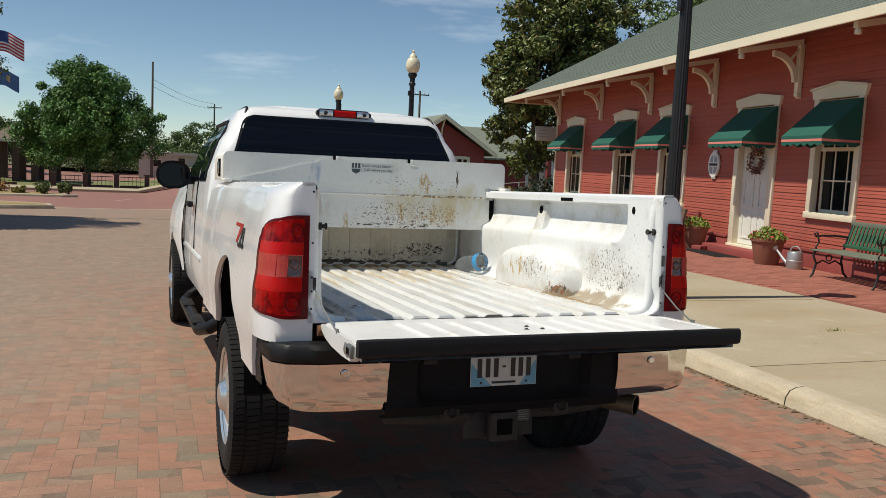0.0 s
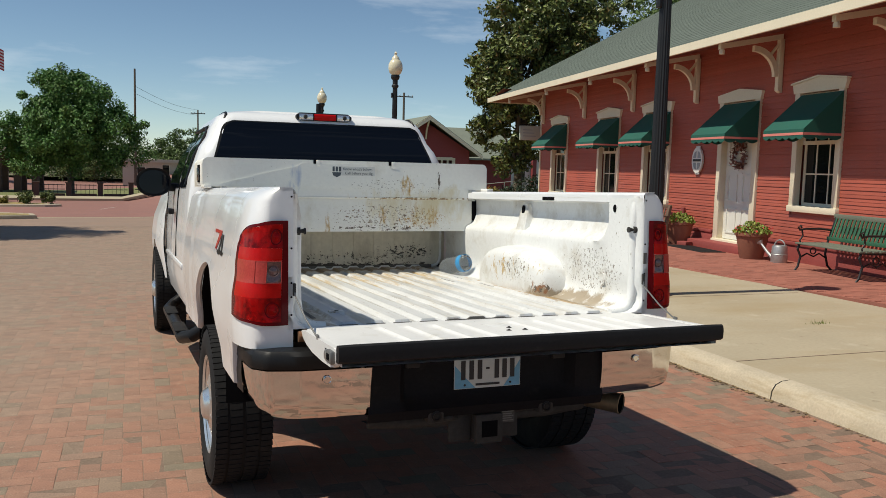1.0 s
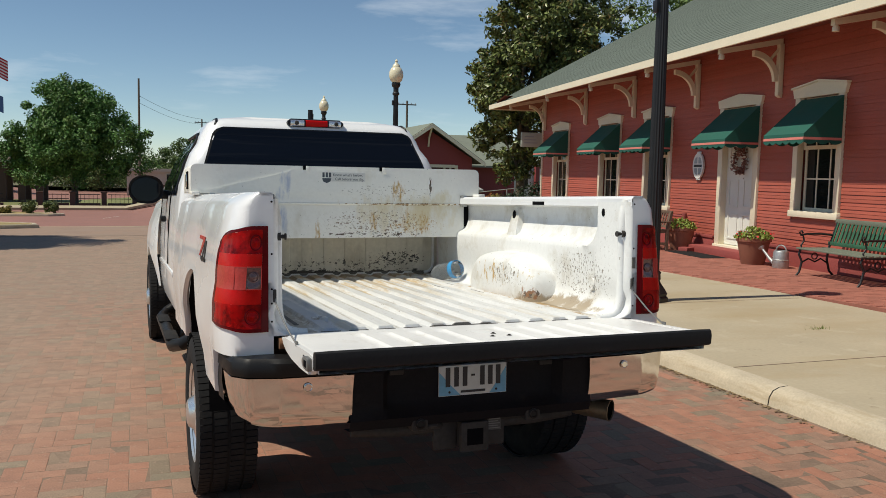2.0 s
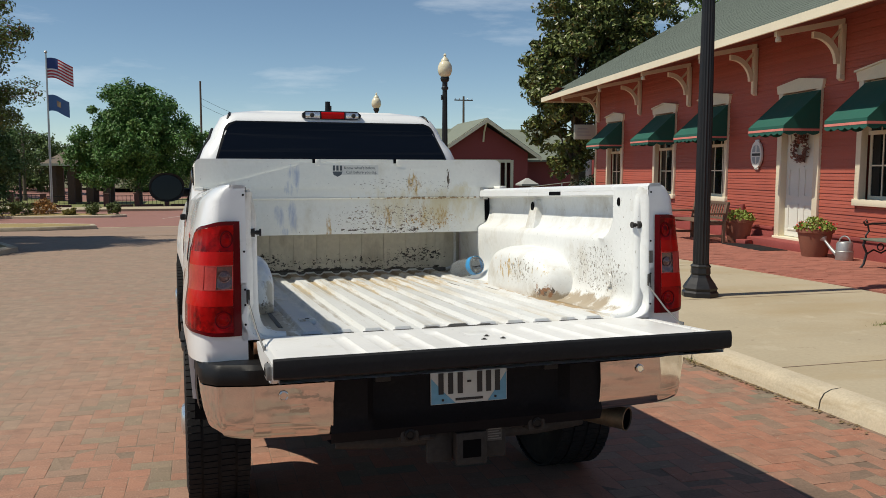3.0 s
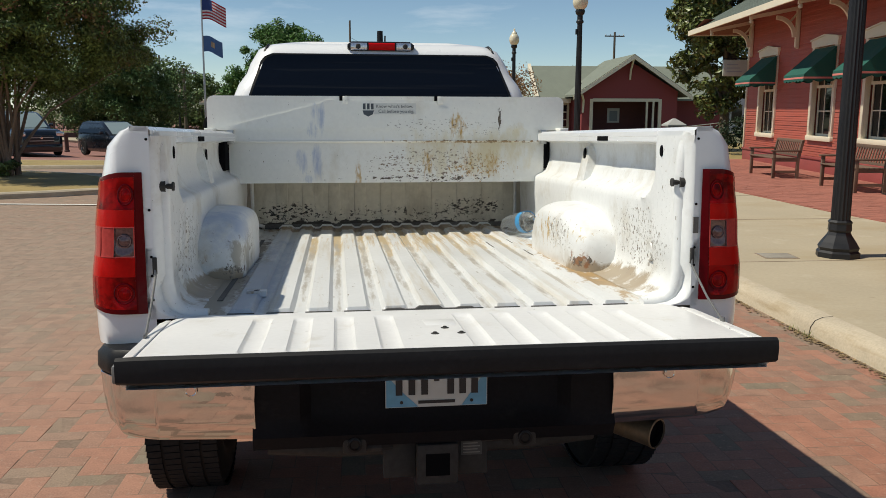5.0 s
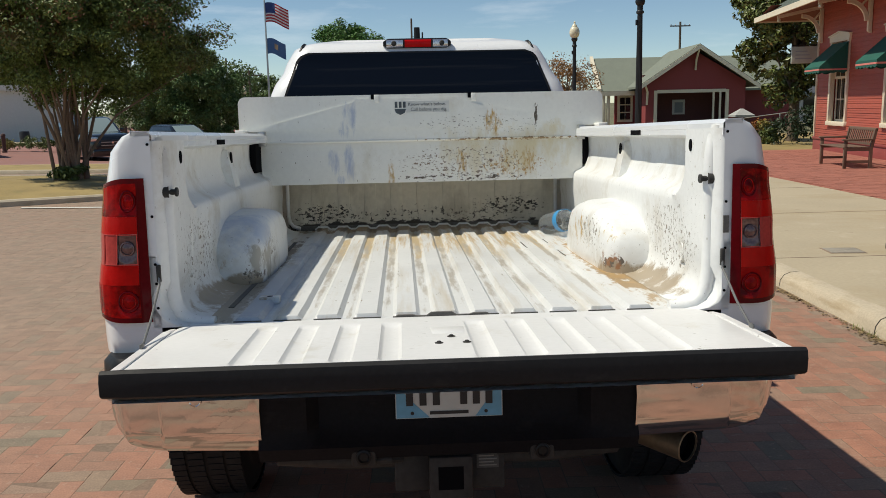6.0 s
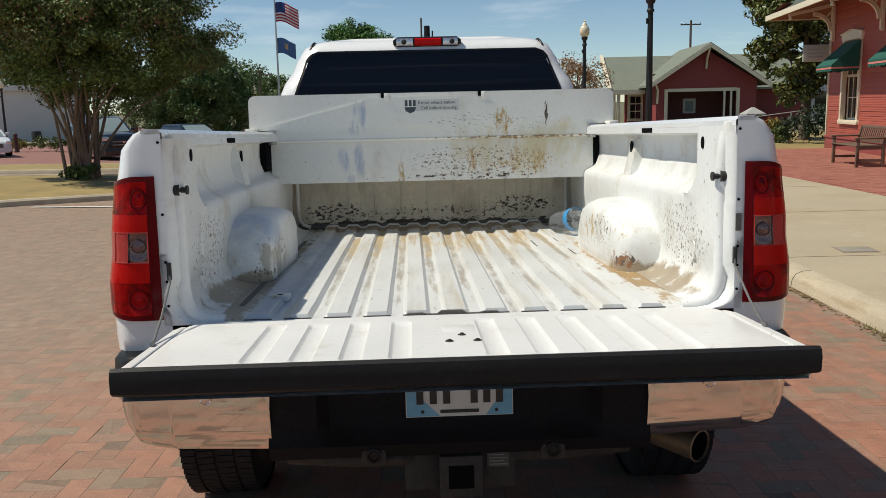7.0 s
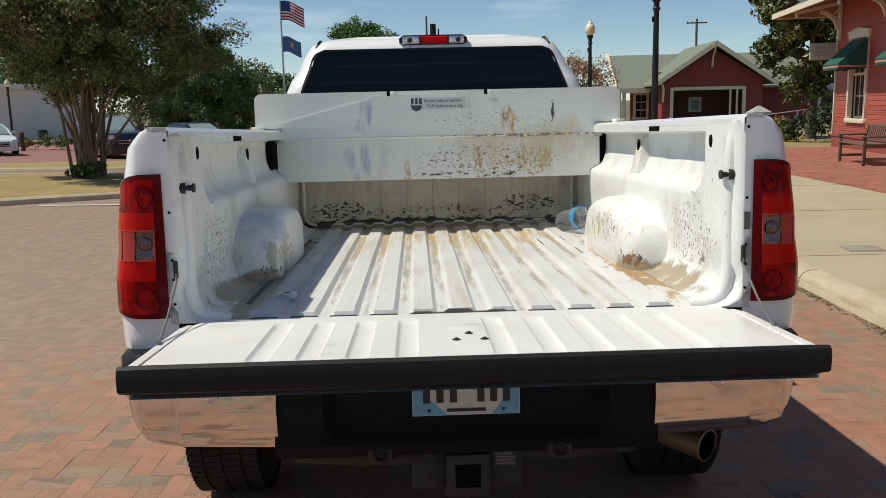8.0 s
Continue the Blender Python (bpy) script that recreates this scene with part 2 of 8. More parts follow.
stain_or_tint(M_bed, (0.20, 0.17, 0.13), (0.66, 0.95, 1.10), (0.14, 0.35, 0.12), 70, 0.755, (1, 1.0, 0.7), 0.04)
stain_or_tint(M_bed, (0.24, 0.21, 0.17), (-0.66, 0.85, 1.08), (0.14, 0.35, 0.10), 60, 0.735, (1, 1.0, 0.7), 0.06)
# blue-grey patch over the top of the left wheel house
stain_or_tint(M_bed, (0.50, 0.55, 0.64), (-0.70, 0.85, 1.15), (0.14, 0.35, 0.10), 6, 0.56, ONE, 0.26)
stain_or_tint(M_bed, (0.40, 0.38, 0.33), (-0.66, 0.85, 1.05), (0.10, 0.30, 0.10), 12, 0.62, (1, 1, 0.5), 0.12)
stain_or_tint(M_floor, (0.36, 0.25, 0.13), (0.68, 0.72, 0.975), (0.14, 0.70, 0.2), 14, 0.60, (1.2, 0.5, 1), 0.10)
stain_or_tint(M_floor, (0.30, 0.26, 0.20), (-0.69, 0.75, 0.975), (0.12, 1.1, 0.2), 12, 0.50, (1.2, 0.5, 1), 0.16)
stain_or_tint(M_floor, (0.16, 0.13, 0.10), (-0.64, 1.2, 0.975), (0.05, 1.1, 0.2), 22, 0.62, (1.2, 0.5, 1), 0.08)
stain_or_tint(M_floor, (0.30, 0.21, 0.12), (0.0, 2.38, 0.975), (0.9, 0.18, 0.2), 16, 0.52, (1.5, 0.5, 1), 0.12)
stain_or_tint(M_floor, (0.50, 0.38, 0.22), (0.20, 1.85, 0.98), (0.80, 0.80, 0.3), 14, 0.66, (3.4, 0.18, 1), 0.20)
# valleys between the ribs: brown ahead, a greyer tone along the rest
for i_ in range(-4, 5):
    stain_or_tint(M_floor, (0.50, 0.40, 0.25), (0.002 + 0.1153 * (i_ + 0.5), 1.75, FLOOR_Z), (0.030, 0.75, 0.006), 12, 0.56, (2, 0.25, 1), 0.20)
    stain_or_tint(M_floor, (0.40, 0.37, 0.32), (0.002 + 0.1153 * (i_ + 0.5), 1.0, FLOOR_Z), (0.024, 1.4, 0.006), 16, 0.63, (2, 0.25, 1), 0.20)
stain_or_tint(M_floor, (0.42, 0.28, 0.13), (0.66, 1.05, FLOOR_Z), (0.10, 0.75, 0.02), 18, 0.60, (1.0, 0.6, 1), 0.10)
# bluish shade and sheen of the floor's left strip, put in as colour
stain_or_tint(M_floor, (0.42, 0.46, 0.52), (-0.56, 0.75, 0.98), (0.08, 1.2, 0.2), 7, 0.50, (1.5, 0.4, 1), 0.24)
# front wall: dark band along its foot, then dark chips above
stain_or_tint(M_dirty, (0.05, 0.04, 0.03), (0.0, 2.43, 0.985), (1.2, 0.5, 0.04), 18, 0.57, (0.6, 1, 1.4), 0.06)
stain_or_tint(M_dirty, (0.04, 0.033, 0.027), (-0.56, 2.43, 1.07), (0.30, 0.5, 0.09), 60, 0.715, (0.7, 1, 1.2), 0.04)
stain_or_tint(M_dirty, (0.04, 0.033, 0.027), (0.50, 2.43, 1.09), (0.34, 0.5, 0.09), 64, 0.73, (0.7, 1, 1.2), 0.04)
stain_or_tint(M_dirty, (0.06, 0.05, 0.04), (0.0, 2.43, 1.04), (0.9, 0.5, 0.10), 60, 0.77, (0.8, 1, 1.0), 0.03)


# ---- mesh helpers ----
def thing(name, label, category, group="", kind="", m=None):
    ob = new(name)
    ob.empty_display_size = 0.1
    if m is not None:
        ob.matrix_world = m
    return tagged(ob, label, category, group, kind)


def mesh_of(name, bm, mat, smooth=False):
    me = bpy.data.meshes.new(name)
    bmesh.ops.recalc_face_normals(bm, faces=bm.faces)
    bm.to_mesh(me)
    bm.free()
    if smooth:
        for f in me.polygons:
            f.use_smooth = True
        me.set_sharp_from_angle(angle=radians(38))
    me.materials.append(mat)
    return me


def part(name, bm, mat, parent=None, label="", smooth=True, at=None):
    ob = new(name, mesh_of(name, bm, mat, smooth))
    if parent is not None:
        ob.parent = parent
    if at is not None:
        ob.matrix_basis = at
    if label:
        ob["label"] = label
    return ob


def box(bm, x0, x1, y0, y1, z0, z1, bevel=0.0, seg=2):
    vs = [bm.verts.new((x, y, z)) for x in (x0, x1) for y in (y0, y1) for z in (z0, z1)]
    fs = [bm.faces.new([vs[i] for i in q]) for q in ((0, 1, 3, 2), (4, 6, 7, 5), (0, 4, 5, 1), (2, 3, 7, 6), (0, 2, 6, 4), (1, 5, 7, 3))]
    if bevel:
        es = list({e for f in fs for e in f.edges})
        bmesh.ops.bevel(bm, geom=es, offset=bevel, segments=seg, affect="EDGES", profile=0.5)
    return bm


def boxm(*a, **k):
    return box(bmesh.new(), *a, **k)


def frustum(bm, c, axis, r0, r1, h, n=20, caps=True):
    """A round piece from c along the axis (a vector), radii r0 to r1, h long."""
    ax = Vector(axis).normalized()
    q = ax.to_track_quat("Z", "Y").to_matrix()
    rings = []
    for r, d in ((r0, 0), (r1, h)):
        rings.append([bm.verts.new(Vector(c) + ax * d + q @ Vector((r * math.cos(2 * math.pi * i / n), r * math.sin(2 * math.pi * i / n), 0))) for i in range(n)])
    for i in range(n):
        bm.faces.new((rings[0][i], rings[0][(i + 1) % n], rings[1][(i + 1) % n], rings[1][i]))
    if caps:
        bm.faces.new(rings[0][::-1])
        bm.faces.new(rings[1])
    return bm


def lathe(bm, profile, c=(0, 0, 0), axis=(0, 0, 1), n=24):
    """Turns a profile of (radius, height) round an axis."""
    ax = Vector(axis).normalized()
    q = ax.to_track_quat("Z", "Y").to_matrix()
    rings = []
    for r, h in profile:
        if r < 1e-5:
            rings.append([bm.verts.new(Vector(c) + ax * h)])
        else:
            rings.append([bm.verts.new(Vector(c) + ax * h + q @ Vector((r * math.cos(2 * math.pi * i / n), r * math.sin(2 * math.pi * i / n), 0))) for i in range(n)])
    for a, b in zip(rings, rings[1:]):
        for i in range(n):
            j = (i + 1) % n
            p = [a[i % len(a)], a[j % len(a)], b[j % len(b)], b[i % len(b)]]
            u = list(dict.fromkeys(p))
            if len(u) > 2:
                bm.faces.new(u)
    return bm


def tube(bm, pts, r, n=8, r1=None):
    """A round bar along the points."""
    pts = [Vector(p) for p in pts]
    rings = []
    up = None
    for i, p in enumerate(pts):
        d = (pts[min(i + 1, len(pts) - 1)] - pts[max(i - 1, 0)]).normalized()
        ref = up if up is not None else (Vector((0, 0, 1)) if abs(d.z) < 0.9 else Vector((1, 0, 0)))
        s = d.cross(ref).normalized()
        up = s.cross(d).normalized()
        rr = r if r1 is None else r + (r1 - r) * i / (len(pts) - 1)
        rings.append([bm.verts.new(p + s * rr * math.cos(2 * math.pi * k / n) + up * rr * math.sin(2 * math.pi * k / n)) for k in range(n)])
    for a, b in zip(rings, rings[1:]):
        for k in range(n):
            bm.faces.new((a[k], a[(k + 1) % n], b[(k + 1) % n], b[k]))
    bm.faces.new(rings[0][::-1])
    bm.faces.new(rings[-1])
    return bm


def sheet(bm, rows, closed=False):
    """A skin over rows of points, all rows of one length."""
    vs = [[bm.verts.new(p) for p in r] for r in rows]
    n = len(vs[0])
    for a, b in zip(vs, vs[1:]):
        for i in range(n if closed else n - 1):
            j = (i + 1) % n
            bm.faces.new((a[i], a[j], b[j], b[i]))
    return vs


def solid(rows):
    """A closed body: loops of points joined one to the next, ends capped."""
    bm = bmesh.new()
    vs = sheet(bm, rows, True)
    bm.faces.new(vs[0][::-1])
    bm.faces.new(vs[-1])
    return bm


def slab(bm, pts, depth):
    """A plate: an outline of points pushed along the vector depth."""
    a = [bm.verts.new(p) for p in pts]
    b = [bm.verts.new(Vector(p) + Vector(depth)) for p in pts]
    bm.faces.new(a[::-1])
    bm.faces.new(b)
    for i in range(len(a)):
        j = (i + 1) % len(a)
        bm.faces.new((a[i], a[j], b[j], b[i]))
    return bm


def lerp(a, b, k):
    return a + (b - a) * k


def lerp_v(a, b, k):
    return tuple(lerp(p, q, k) for p, q in zip(a, b))


def curve_at(table, x):
    """Smooth value from a short table of (x, value)."""
    if x <= table[0][0]:
        return table[0][1]
    for (a, u), (b, v) in zip(table, table[1:]):
        if x <= b:
            k = (x - a) / (b - a)
            return lerp(u, v, k * k * (3 - 2 * k))
    return table[-1][1]


def text_part(name, words, size, mat, parent, at, label="", thick=0.0):
    cu = bpy.data.curves.new(name, "FONT")
    cu.body, cu.size, cu.align_x, cu.align_y, cu.extrude = words, size, "CENTER", "CENTER", thick
    tmp = new(name + "_outline", cu)
    me = bpy.data.meshes.new_from_object(tmp.evaluated_get(bpy.context.evaluated_depsgraph_get()))
    bpy.data.objects.remove(tmp)
    me.materials.clear()
    me.materials.append(mat)
    ob = new(name, me)
    ob.parent = parent
    ob.matrix_basis = at
    if label:
        ob["label"] = label
    return ob

# ---- ground ----
M_far_brick = material("far_brick_paving", (0.27, 0.185, 0.135), 0.85, 0, 0.14, 1.2, 9, 0.002, spots=[((0.27, 0.20, 0.155), 0.6, 0.45, 0.7, ONE)])
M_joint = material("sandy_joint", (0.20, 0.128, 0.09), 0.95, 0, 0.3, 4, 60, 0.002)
M_brick = material("clay_paver", (0.36, 0.165, 0.112), 0.82, 0, 0.24, 10, 110, 0.0014, spread=0.07, spots=[((0.35, 0.24, 0.175), 34, 0.58, 0.74, ONE), ((0.15, 0.10, 0.075), 46, 0.62, 0.74, ONE)])
nt_b, ln_b = M_brick.node_tree.nodes, M_brick.node_tree.links
b_hsv = [n for n in nt_b if n.type == "HUE_SAT"][0]
b_oi, b_geo, b_sum, b_mul, b_frac, b_ramp = (nt_b.new(k) for k in ("ShaderNodeObjectInfo", "ShaderNodeNewGeometry", "ShaderNodeMath", "ShaderNodeMath", "ShaderNodeMath", "ShaderNodeValToRGB"))
b_sum.operation, b_mul.operation, b_frac.operation = "ADD", "MULTIPLY", "FRACT"
b_mul.inputs[1].default_value = 7.31
ln_b.new(b_oi.outputs["Random"], b_sum.inputs[0])
ln_b.new(b_geo.outputs["Random Per Island"], b_sum.inputs[1])
ln_b.new(b_sum.outputs[0], b_mul.inputs[0])
ln_b.new(b_mul.outputs[0], b_frac.inputs[0])
ln_b.new(b_frac.outputs[0], b_ramp.inputs[0])
b_ramp.color_ramp.elements[0].color, b_ramp.color_ramp.elements[0].position = (0.325, 0.138, 0.088, 1), 0.0
b_ramp.color_ramp.elements[1].color, b_ramp.color_ramp.elements[1].position = (0.175, 0.150, 0.105, 1), 1.0
for b_pos, b_col in ((0.42, (0.315, 0.148, 0.096, 1)), (0.62, (0.285, 0.148, 0.100, 1)), (0.78, (0.262, 0.160, 0.112, 1)), (0.92, (0.208, 0.158, 0.108, 1))):
    b_el = b_ramp.color_ramp.elements.new(b_pos)
    b_el.color = b_col
# pale dust drifts over the bricks in broad patches
b_co, b_dn, b_dr, b_mix = (nt_b.new(k) for k in ("ShaderNodeNewGeometry", "ShaderNodeTexNoise", "ShaderNodeMapRange", "ShaderNodeMixRGB"))
b_dn.inputs["Scale"].default_value, b_dn.inputs["Detail"].default_value = 0.22, 4
b_dr.inputs["From Min"].default_value, b_dr.inputs["From Max"].default_value, b_dr.inputs["To Max"].default_value = 0.36, 0.66, 0.50
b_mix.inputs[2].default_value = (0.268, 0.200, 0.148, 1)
ln_b.new(b_co.outputs["Position"], b_dn.inputs["Vector"])
ln_b.new(b_dn.outputs[0], b_dr.inputs[0])
# the pale tone also grows along Y, flattening the brick pattern farther off
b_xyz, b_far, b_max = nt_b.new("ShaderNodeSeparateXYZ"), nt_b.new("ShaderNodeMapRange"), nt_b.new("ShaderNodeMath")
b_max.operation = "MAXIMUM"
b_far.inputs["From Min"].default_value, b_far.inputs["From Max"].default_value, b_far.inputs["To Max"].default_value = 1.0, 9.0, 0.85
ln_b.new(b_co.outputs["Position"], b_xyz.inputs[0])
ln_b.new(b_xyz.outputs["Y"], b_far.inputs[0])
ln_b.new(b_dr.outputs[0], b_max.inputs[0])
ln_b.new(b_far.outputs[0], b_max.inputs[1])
# a broad sandy patch beside the truck
b_off, b_len, b_pat, b_br, b_max2 = nt_b.new("ShaderNodeVectorMath"), nt_b.new("ShaderNodeVectorMath"), nt_b.new("ShaderNodeMapRange"), nt_b.new("ShaderNodeMath"), nt_b.new("ShaderNodeMath")
b_off.operation, b_len.operation, b_br.operation, b_max2.operation = "MULTIPLY_ADD", "LENGTH", "MULTIPLY_ADD", "MAXIMUM"
b_off.inputs[1].default_value, b_off.inputs[2].default_value = (0.22, 0.17, 0), (1.15, -0.95, 0)
b_pat.inputs["From Min"].default_value, b_pat.inputs["From Max"].default_value, b_pat.inputs["To Min"].default_value, b_pat.inputs["To Max"].default_value = 0.55, 1.25, 0.9, 0.0
b_br.inputs[1].default_value = 0.9
ln_b.new(b_co.outputs["Position"], b_off.inputs[0])
ln_b.new(b_off.outputs[0], b_len.inputs[0])
ln_b.new(b_dn.outputs[0], b_br.inputs[0])
ln_b.new(b_len.outputs["Value"], b_br.inputs[2])
b_sub = nt_b.new("ShaderNodeMath")
b_sub.operation = "SUBTRACT"
b_sub.inputs[1].default_value = 0.45
ln_b.new(b_br.outputs[0], b_sub.inputs[0])
ln_b.new(b_sub.outputs[0], b_pat.inputs[0])
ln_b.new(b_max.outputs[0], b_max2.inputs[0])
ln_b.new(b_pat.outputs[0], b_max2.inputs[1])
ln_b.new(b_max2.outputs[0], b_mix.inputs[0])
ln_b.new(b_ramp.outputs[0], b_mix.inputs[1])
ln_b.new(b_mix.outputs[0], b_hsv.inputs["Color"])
# joint colour blends from dark to nearly the same tan along Y
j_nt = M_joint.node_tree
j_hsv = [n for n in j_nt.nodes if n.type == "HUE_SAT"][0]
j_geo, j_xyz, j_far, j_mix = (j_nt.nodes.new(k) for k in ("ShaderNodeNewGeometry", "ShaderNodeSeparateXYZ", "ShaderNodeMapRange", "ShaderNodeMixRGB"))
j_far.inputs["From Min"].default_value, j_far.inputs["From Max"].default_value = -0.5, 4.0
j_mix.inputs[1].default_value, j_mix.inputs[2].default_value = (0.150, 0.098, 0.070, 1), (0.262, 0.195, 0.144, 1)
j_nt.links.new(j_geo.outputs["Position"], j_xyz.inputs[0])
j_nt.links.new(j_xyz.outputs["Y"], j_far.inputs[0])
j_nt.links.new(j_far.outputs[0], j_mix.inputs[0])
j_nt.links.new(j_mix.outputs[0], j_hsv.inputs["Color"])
M_red_brick = material("red_platform_brick", (0.32, 0.12, 0.085), 0.85, 0, 0.15, 5, 60, 0.0015, spread=0.14)
M_concrete = material("tan_concrete", (0.405, 0.345, 0.245), 0.85, 0, 0.08, 1.2, 30, 0.0015, spots=[((0.36, 0.285, 0.175), 0.9, 0.48, 0.72, (0.5, 1.2, 1)), ((0.50, 0.44, 0.33), 2.5, 0.58, 0.78, ONE), ((0.24, 0.19, 0.125), 7.0, 0.66, 0.76, ONE)])
M_kerb = material("worn_kerb_concrete", (0.46, 0.395, 0.295), 0.9, 0, 0.16, 4, 60, 0.003, spots=[((0.34, 0.27, 0.17), 3.5, 0.52, 0.72, (1, 0.4, 3))])
M_grass = material("dry_grass", (0.29, 0.215, 0.085), 0.95, 0, 0.3, 1.2, 40, 0.01, spots=[((0.15, 0.15, 0.05), 0.8, 0.55, 0.75, ONE)])
M_far_land = material("far_land", (0.14, 0.13, 0.07), 0.95, 0, 0.3, 0.02, 0.4)
M_line = material("white_road_paint", (0.62, 0.60, 0.55), 0.8, 0, 0.2, 6, 60)
M_maroon = material("maroon_brick_road", (0.26, 0.125, 0.10), 0.85, 0, 0.15, 0.8, 8, 0.002)


def flat(name, pts, z, mat, label, category="", kind="structure", parent=None):
    bm_ = bmesh.new()
    bm_.faces.new([bm_.verts.new((x, y, z)) for x, y in pts])
    ob = new(name, mesh_of(name, bm_, mat))
    if parent is not None:
        ob.parent = parent
    return tagged(ob, label, category, kind=kind)


bm = bmesh.new()
ring = [bm.verts.new((3000 * math.cos(a), 3000 * math.sin(a), -1.75)) for a in [2 * math.pi * k / 48 for k in range(48)]]
bm.faces.new(ring)
tagged(new("ground", mesh_of("ground", bm, M_far_land)), "dry open ground reaching the horizon", "ground", kind="structure")
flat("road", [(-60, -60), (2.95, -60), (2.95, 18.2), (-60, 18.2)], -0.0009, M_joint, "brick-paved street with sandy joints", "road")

# sidewalk and kerb
tagged(new("pavement", mesh_of("pavement", boxm(3.10, 6.75, -12, 60, -0.2, 0.13), M_concrete)), "tan concrete pavement", "pavement", kind="structure")

# ---- the pickup truck (its own frame: x to its right, y ahead, z up; nose a little down) ----
TRUCK = pose(0, 0, 0, -2.0, 0, 1.4)
truck = thing("pickup_truck", "white pickup truck, tailgate lowered, with a worn empty bed", "pickup truck", m=TRUCK)
M_cable = material("dull_cable_steel", (0.20, 0.20, 0.195), 0.5, 0.6, 0.1, 20, 90)
AX_R, AX_F, WH_R, WH_F = 1.08, 5.20, 0.435, 0.575
RAIL, FLOOR, BED = 1.525, 0.972, 2.44


def side_x(z, y):
    """Half width of the outer bedside at a height, swelling a little over the wheel."""
    x = curve_at([(0.5, 0.985), (0.75, 1.0), (0.97, 1.015), (1.08, 1.015), (1.2, 1.002), (1.38, 0.985), (1.46, 0.962), (1.505, 0.93), (1.525, 0.885)], z)
    x += 0.022 * math.exp(-((y - AX_R) / 0.55) ** 2) * math.exp(-((z - 0.95) / 0.13) ** 2)
    r, yy = 0.24, y + 0.012
    if yy < r:
        x -= (1 - math.sqrt(max(1 - ((r - yy) / r) ** 2, 0))) * curve_at([(1.38, 0.085), (1.46, 0.066), (1.505, 0.050), (1.525, 0.030)], z)
    if y > 2.0:
        x += 0.006
    return x


POST, POST_R = 0.772, 0.808  # inner side of the rear post, and where its rolled edge meets the rear face


def arch_z(y, yc, zc, r, low):
    d = r * r - (y - yc) ** 2
    return max(low, zc + math.sqrt(d)) if d > 0 else low


for sd, side in ((-1, "left"), (1, "right")):
    bm = bmesh.new()
    ys = sorted({round(v, 4) for v in [-0.012, -0.009, 0, 0.012, 0.03, 0.05, 0.07, 0.1, 0.15, 0.2] + [0.25 + 0.055 * i for i in range(41)] + [AX_R + 0.09 + d for d in (-0.59, -0.585, -0.57, -0.54, 0.54, 0.57, 0.585, 0.59)]} | {BED + 0.03})
    rows, lip = [], []
    for y in ys:
        if y > BED + 0.03:
            continue
        low = arch_z(y, AX_R + 0.09, WH_R + 0.12, 0.59, 0.90 if y < 0.24 else 0.72)
        zs = [lerp(low, RAIL, k / 16) for k in range(13)] + [1.47, 1.495, 1.513, 1.522, RAIL]
        zs = sorted(max(z, low) for z in zs)
        rows.append([(sd * side_x(z, y), y, z) for z in zs] + [(sd * 0.86, y, RAIL + 0.003), (sd * 0.815, y, RAIL + 0.001), (sd * 0.803, y, RAIL - 0.01), (sd * 0.802, y, RAIL - 0.045)])
        lip.append([(sd * side_x(low, y), y, low), (sd * (side_x(low, y) - 0.022), y, low - 0.006), (sd * (side_x(low, y) - 0.032), y, low + 0.008)])
    sheet(bm, rows)
    sheet(bm, lip)
    sheet(bm, [[p, (lerp(p[0], sd * 0.826, 0.5), -0.012, p[2]), (sd * 0.826, -0.012, p[2]), (sd * POST_R, -0.012, p[2])] for p in rows[0][:-4]])
    sheet(bm, [[rows[0][-5], rows[0][-4], rows[0][-3]], [(sd * 0.86, -0.012, RAIL - 0.012), (sd * 0.84, -0.012, RAIL - 0.012), (sd * POST_R, -0.012, RAIL - 0.012)]])
    bmesh.ops.remove_doubles(bm, verts=bm.verts, dist=0.0006)
    bedside = part("bedside", bm, M_paint, truck, "glossy white outer bed panel with wheel arch")
    # wheel arch liner
    bm = bmesh.new()
    arc = [math.pi * k / 18 for k in range(19)]
    sheet(bm, [[(sd * xx, AX_R + 0.09 + 0.595 * math.cos(a), WH_R + 0.12 + 0.595 * math.sin(a)) for a in arc] for xx in (0.99, 0.72)])
    part("wheel_arch_liner", bm, M_dark, truck, "black wheel arch liner")
    # inner wall of the bed: top lip, recess, shelf, then the lower wall with its curved foot
    prof = [(0.802, 1.50), (0.806, 1.48), (0.835, 1.478), (0.868, 1.47), (0.872, 1.43), (0.872, 1.40), (0.868, 1.374), (0.858, 1.345), (0.848, 1.322), (0.828, 1.307), (0.803, 1.296), (0.792, 1.285), (0.788, 1.265), (0.788, 1.18), (0.795, 1.10), (0.793, 1.06), (0.784, 1.022), (0.765, 0.995), (0.738, 0.980), (0.70, FLOOR + 0.001)]
    bm = bmesh.new()
    rows = []
    for y in [-0.012, -0.011, -0.009, -0.005, 0.0, 0.007, 0.015, 0.025, 0.037, 0.05, 0.068, 0.085, 0.11, 0.15, 0.2] + [0.225 + 0.011 * i for i in range(26)] + [0.52 + 0.11 * i for i in range(18)]:
        press = 0.012 * (math.exp(-((y - 0.290) / 0.016) ** 2) + math.exp(-((y - 0.432) / 0.018) ** 2))
        row = []
        for x, z in prof:
            # the recess ends in a sweeping curve towards the post
            y_end = 0.235 + 0.13 * (1 - math.sqrt(max(0, 1 - min(1, max(0, 1.41 - z) / 0.125) ** 2)))
            k = min(max((y - y_end) / 0.035, 0), 1)
            close = 1 - k * k * (3 - 2 * k)
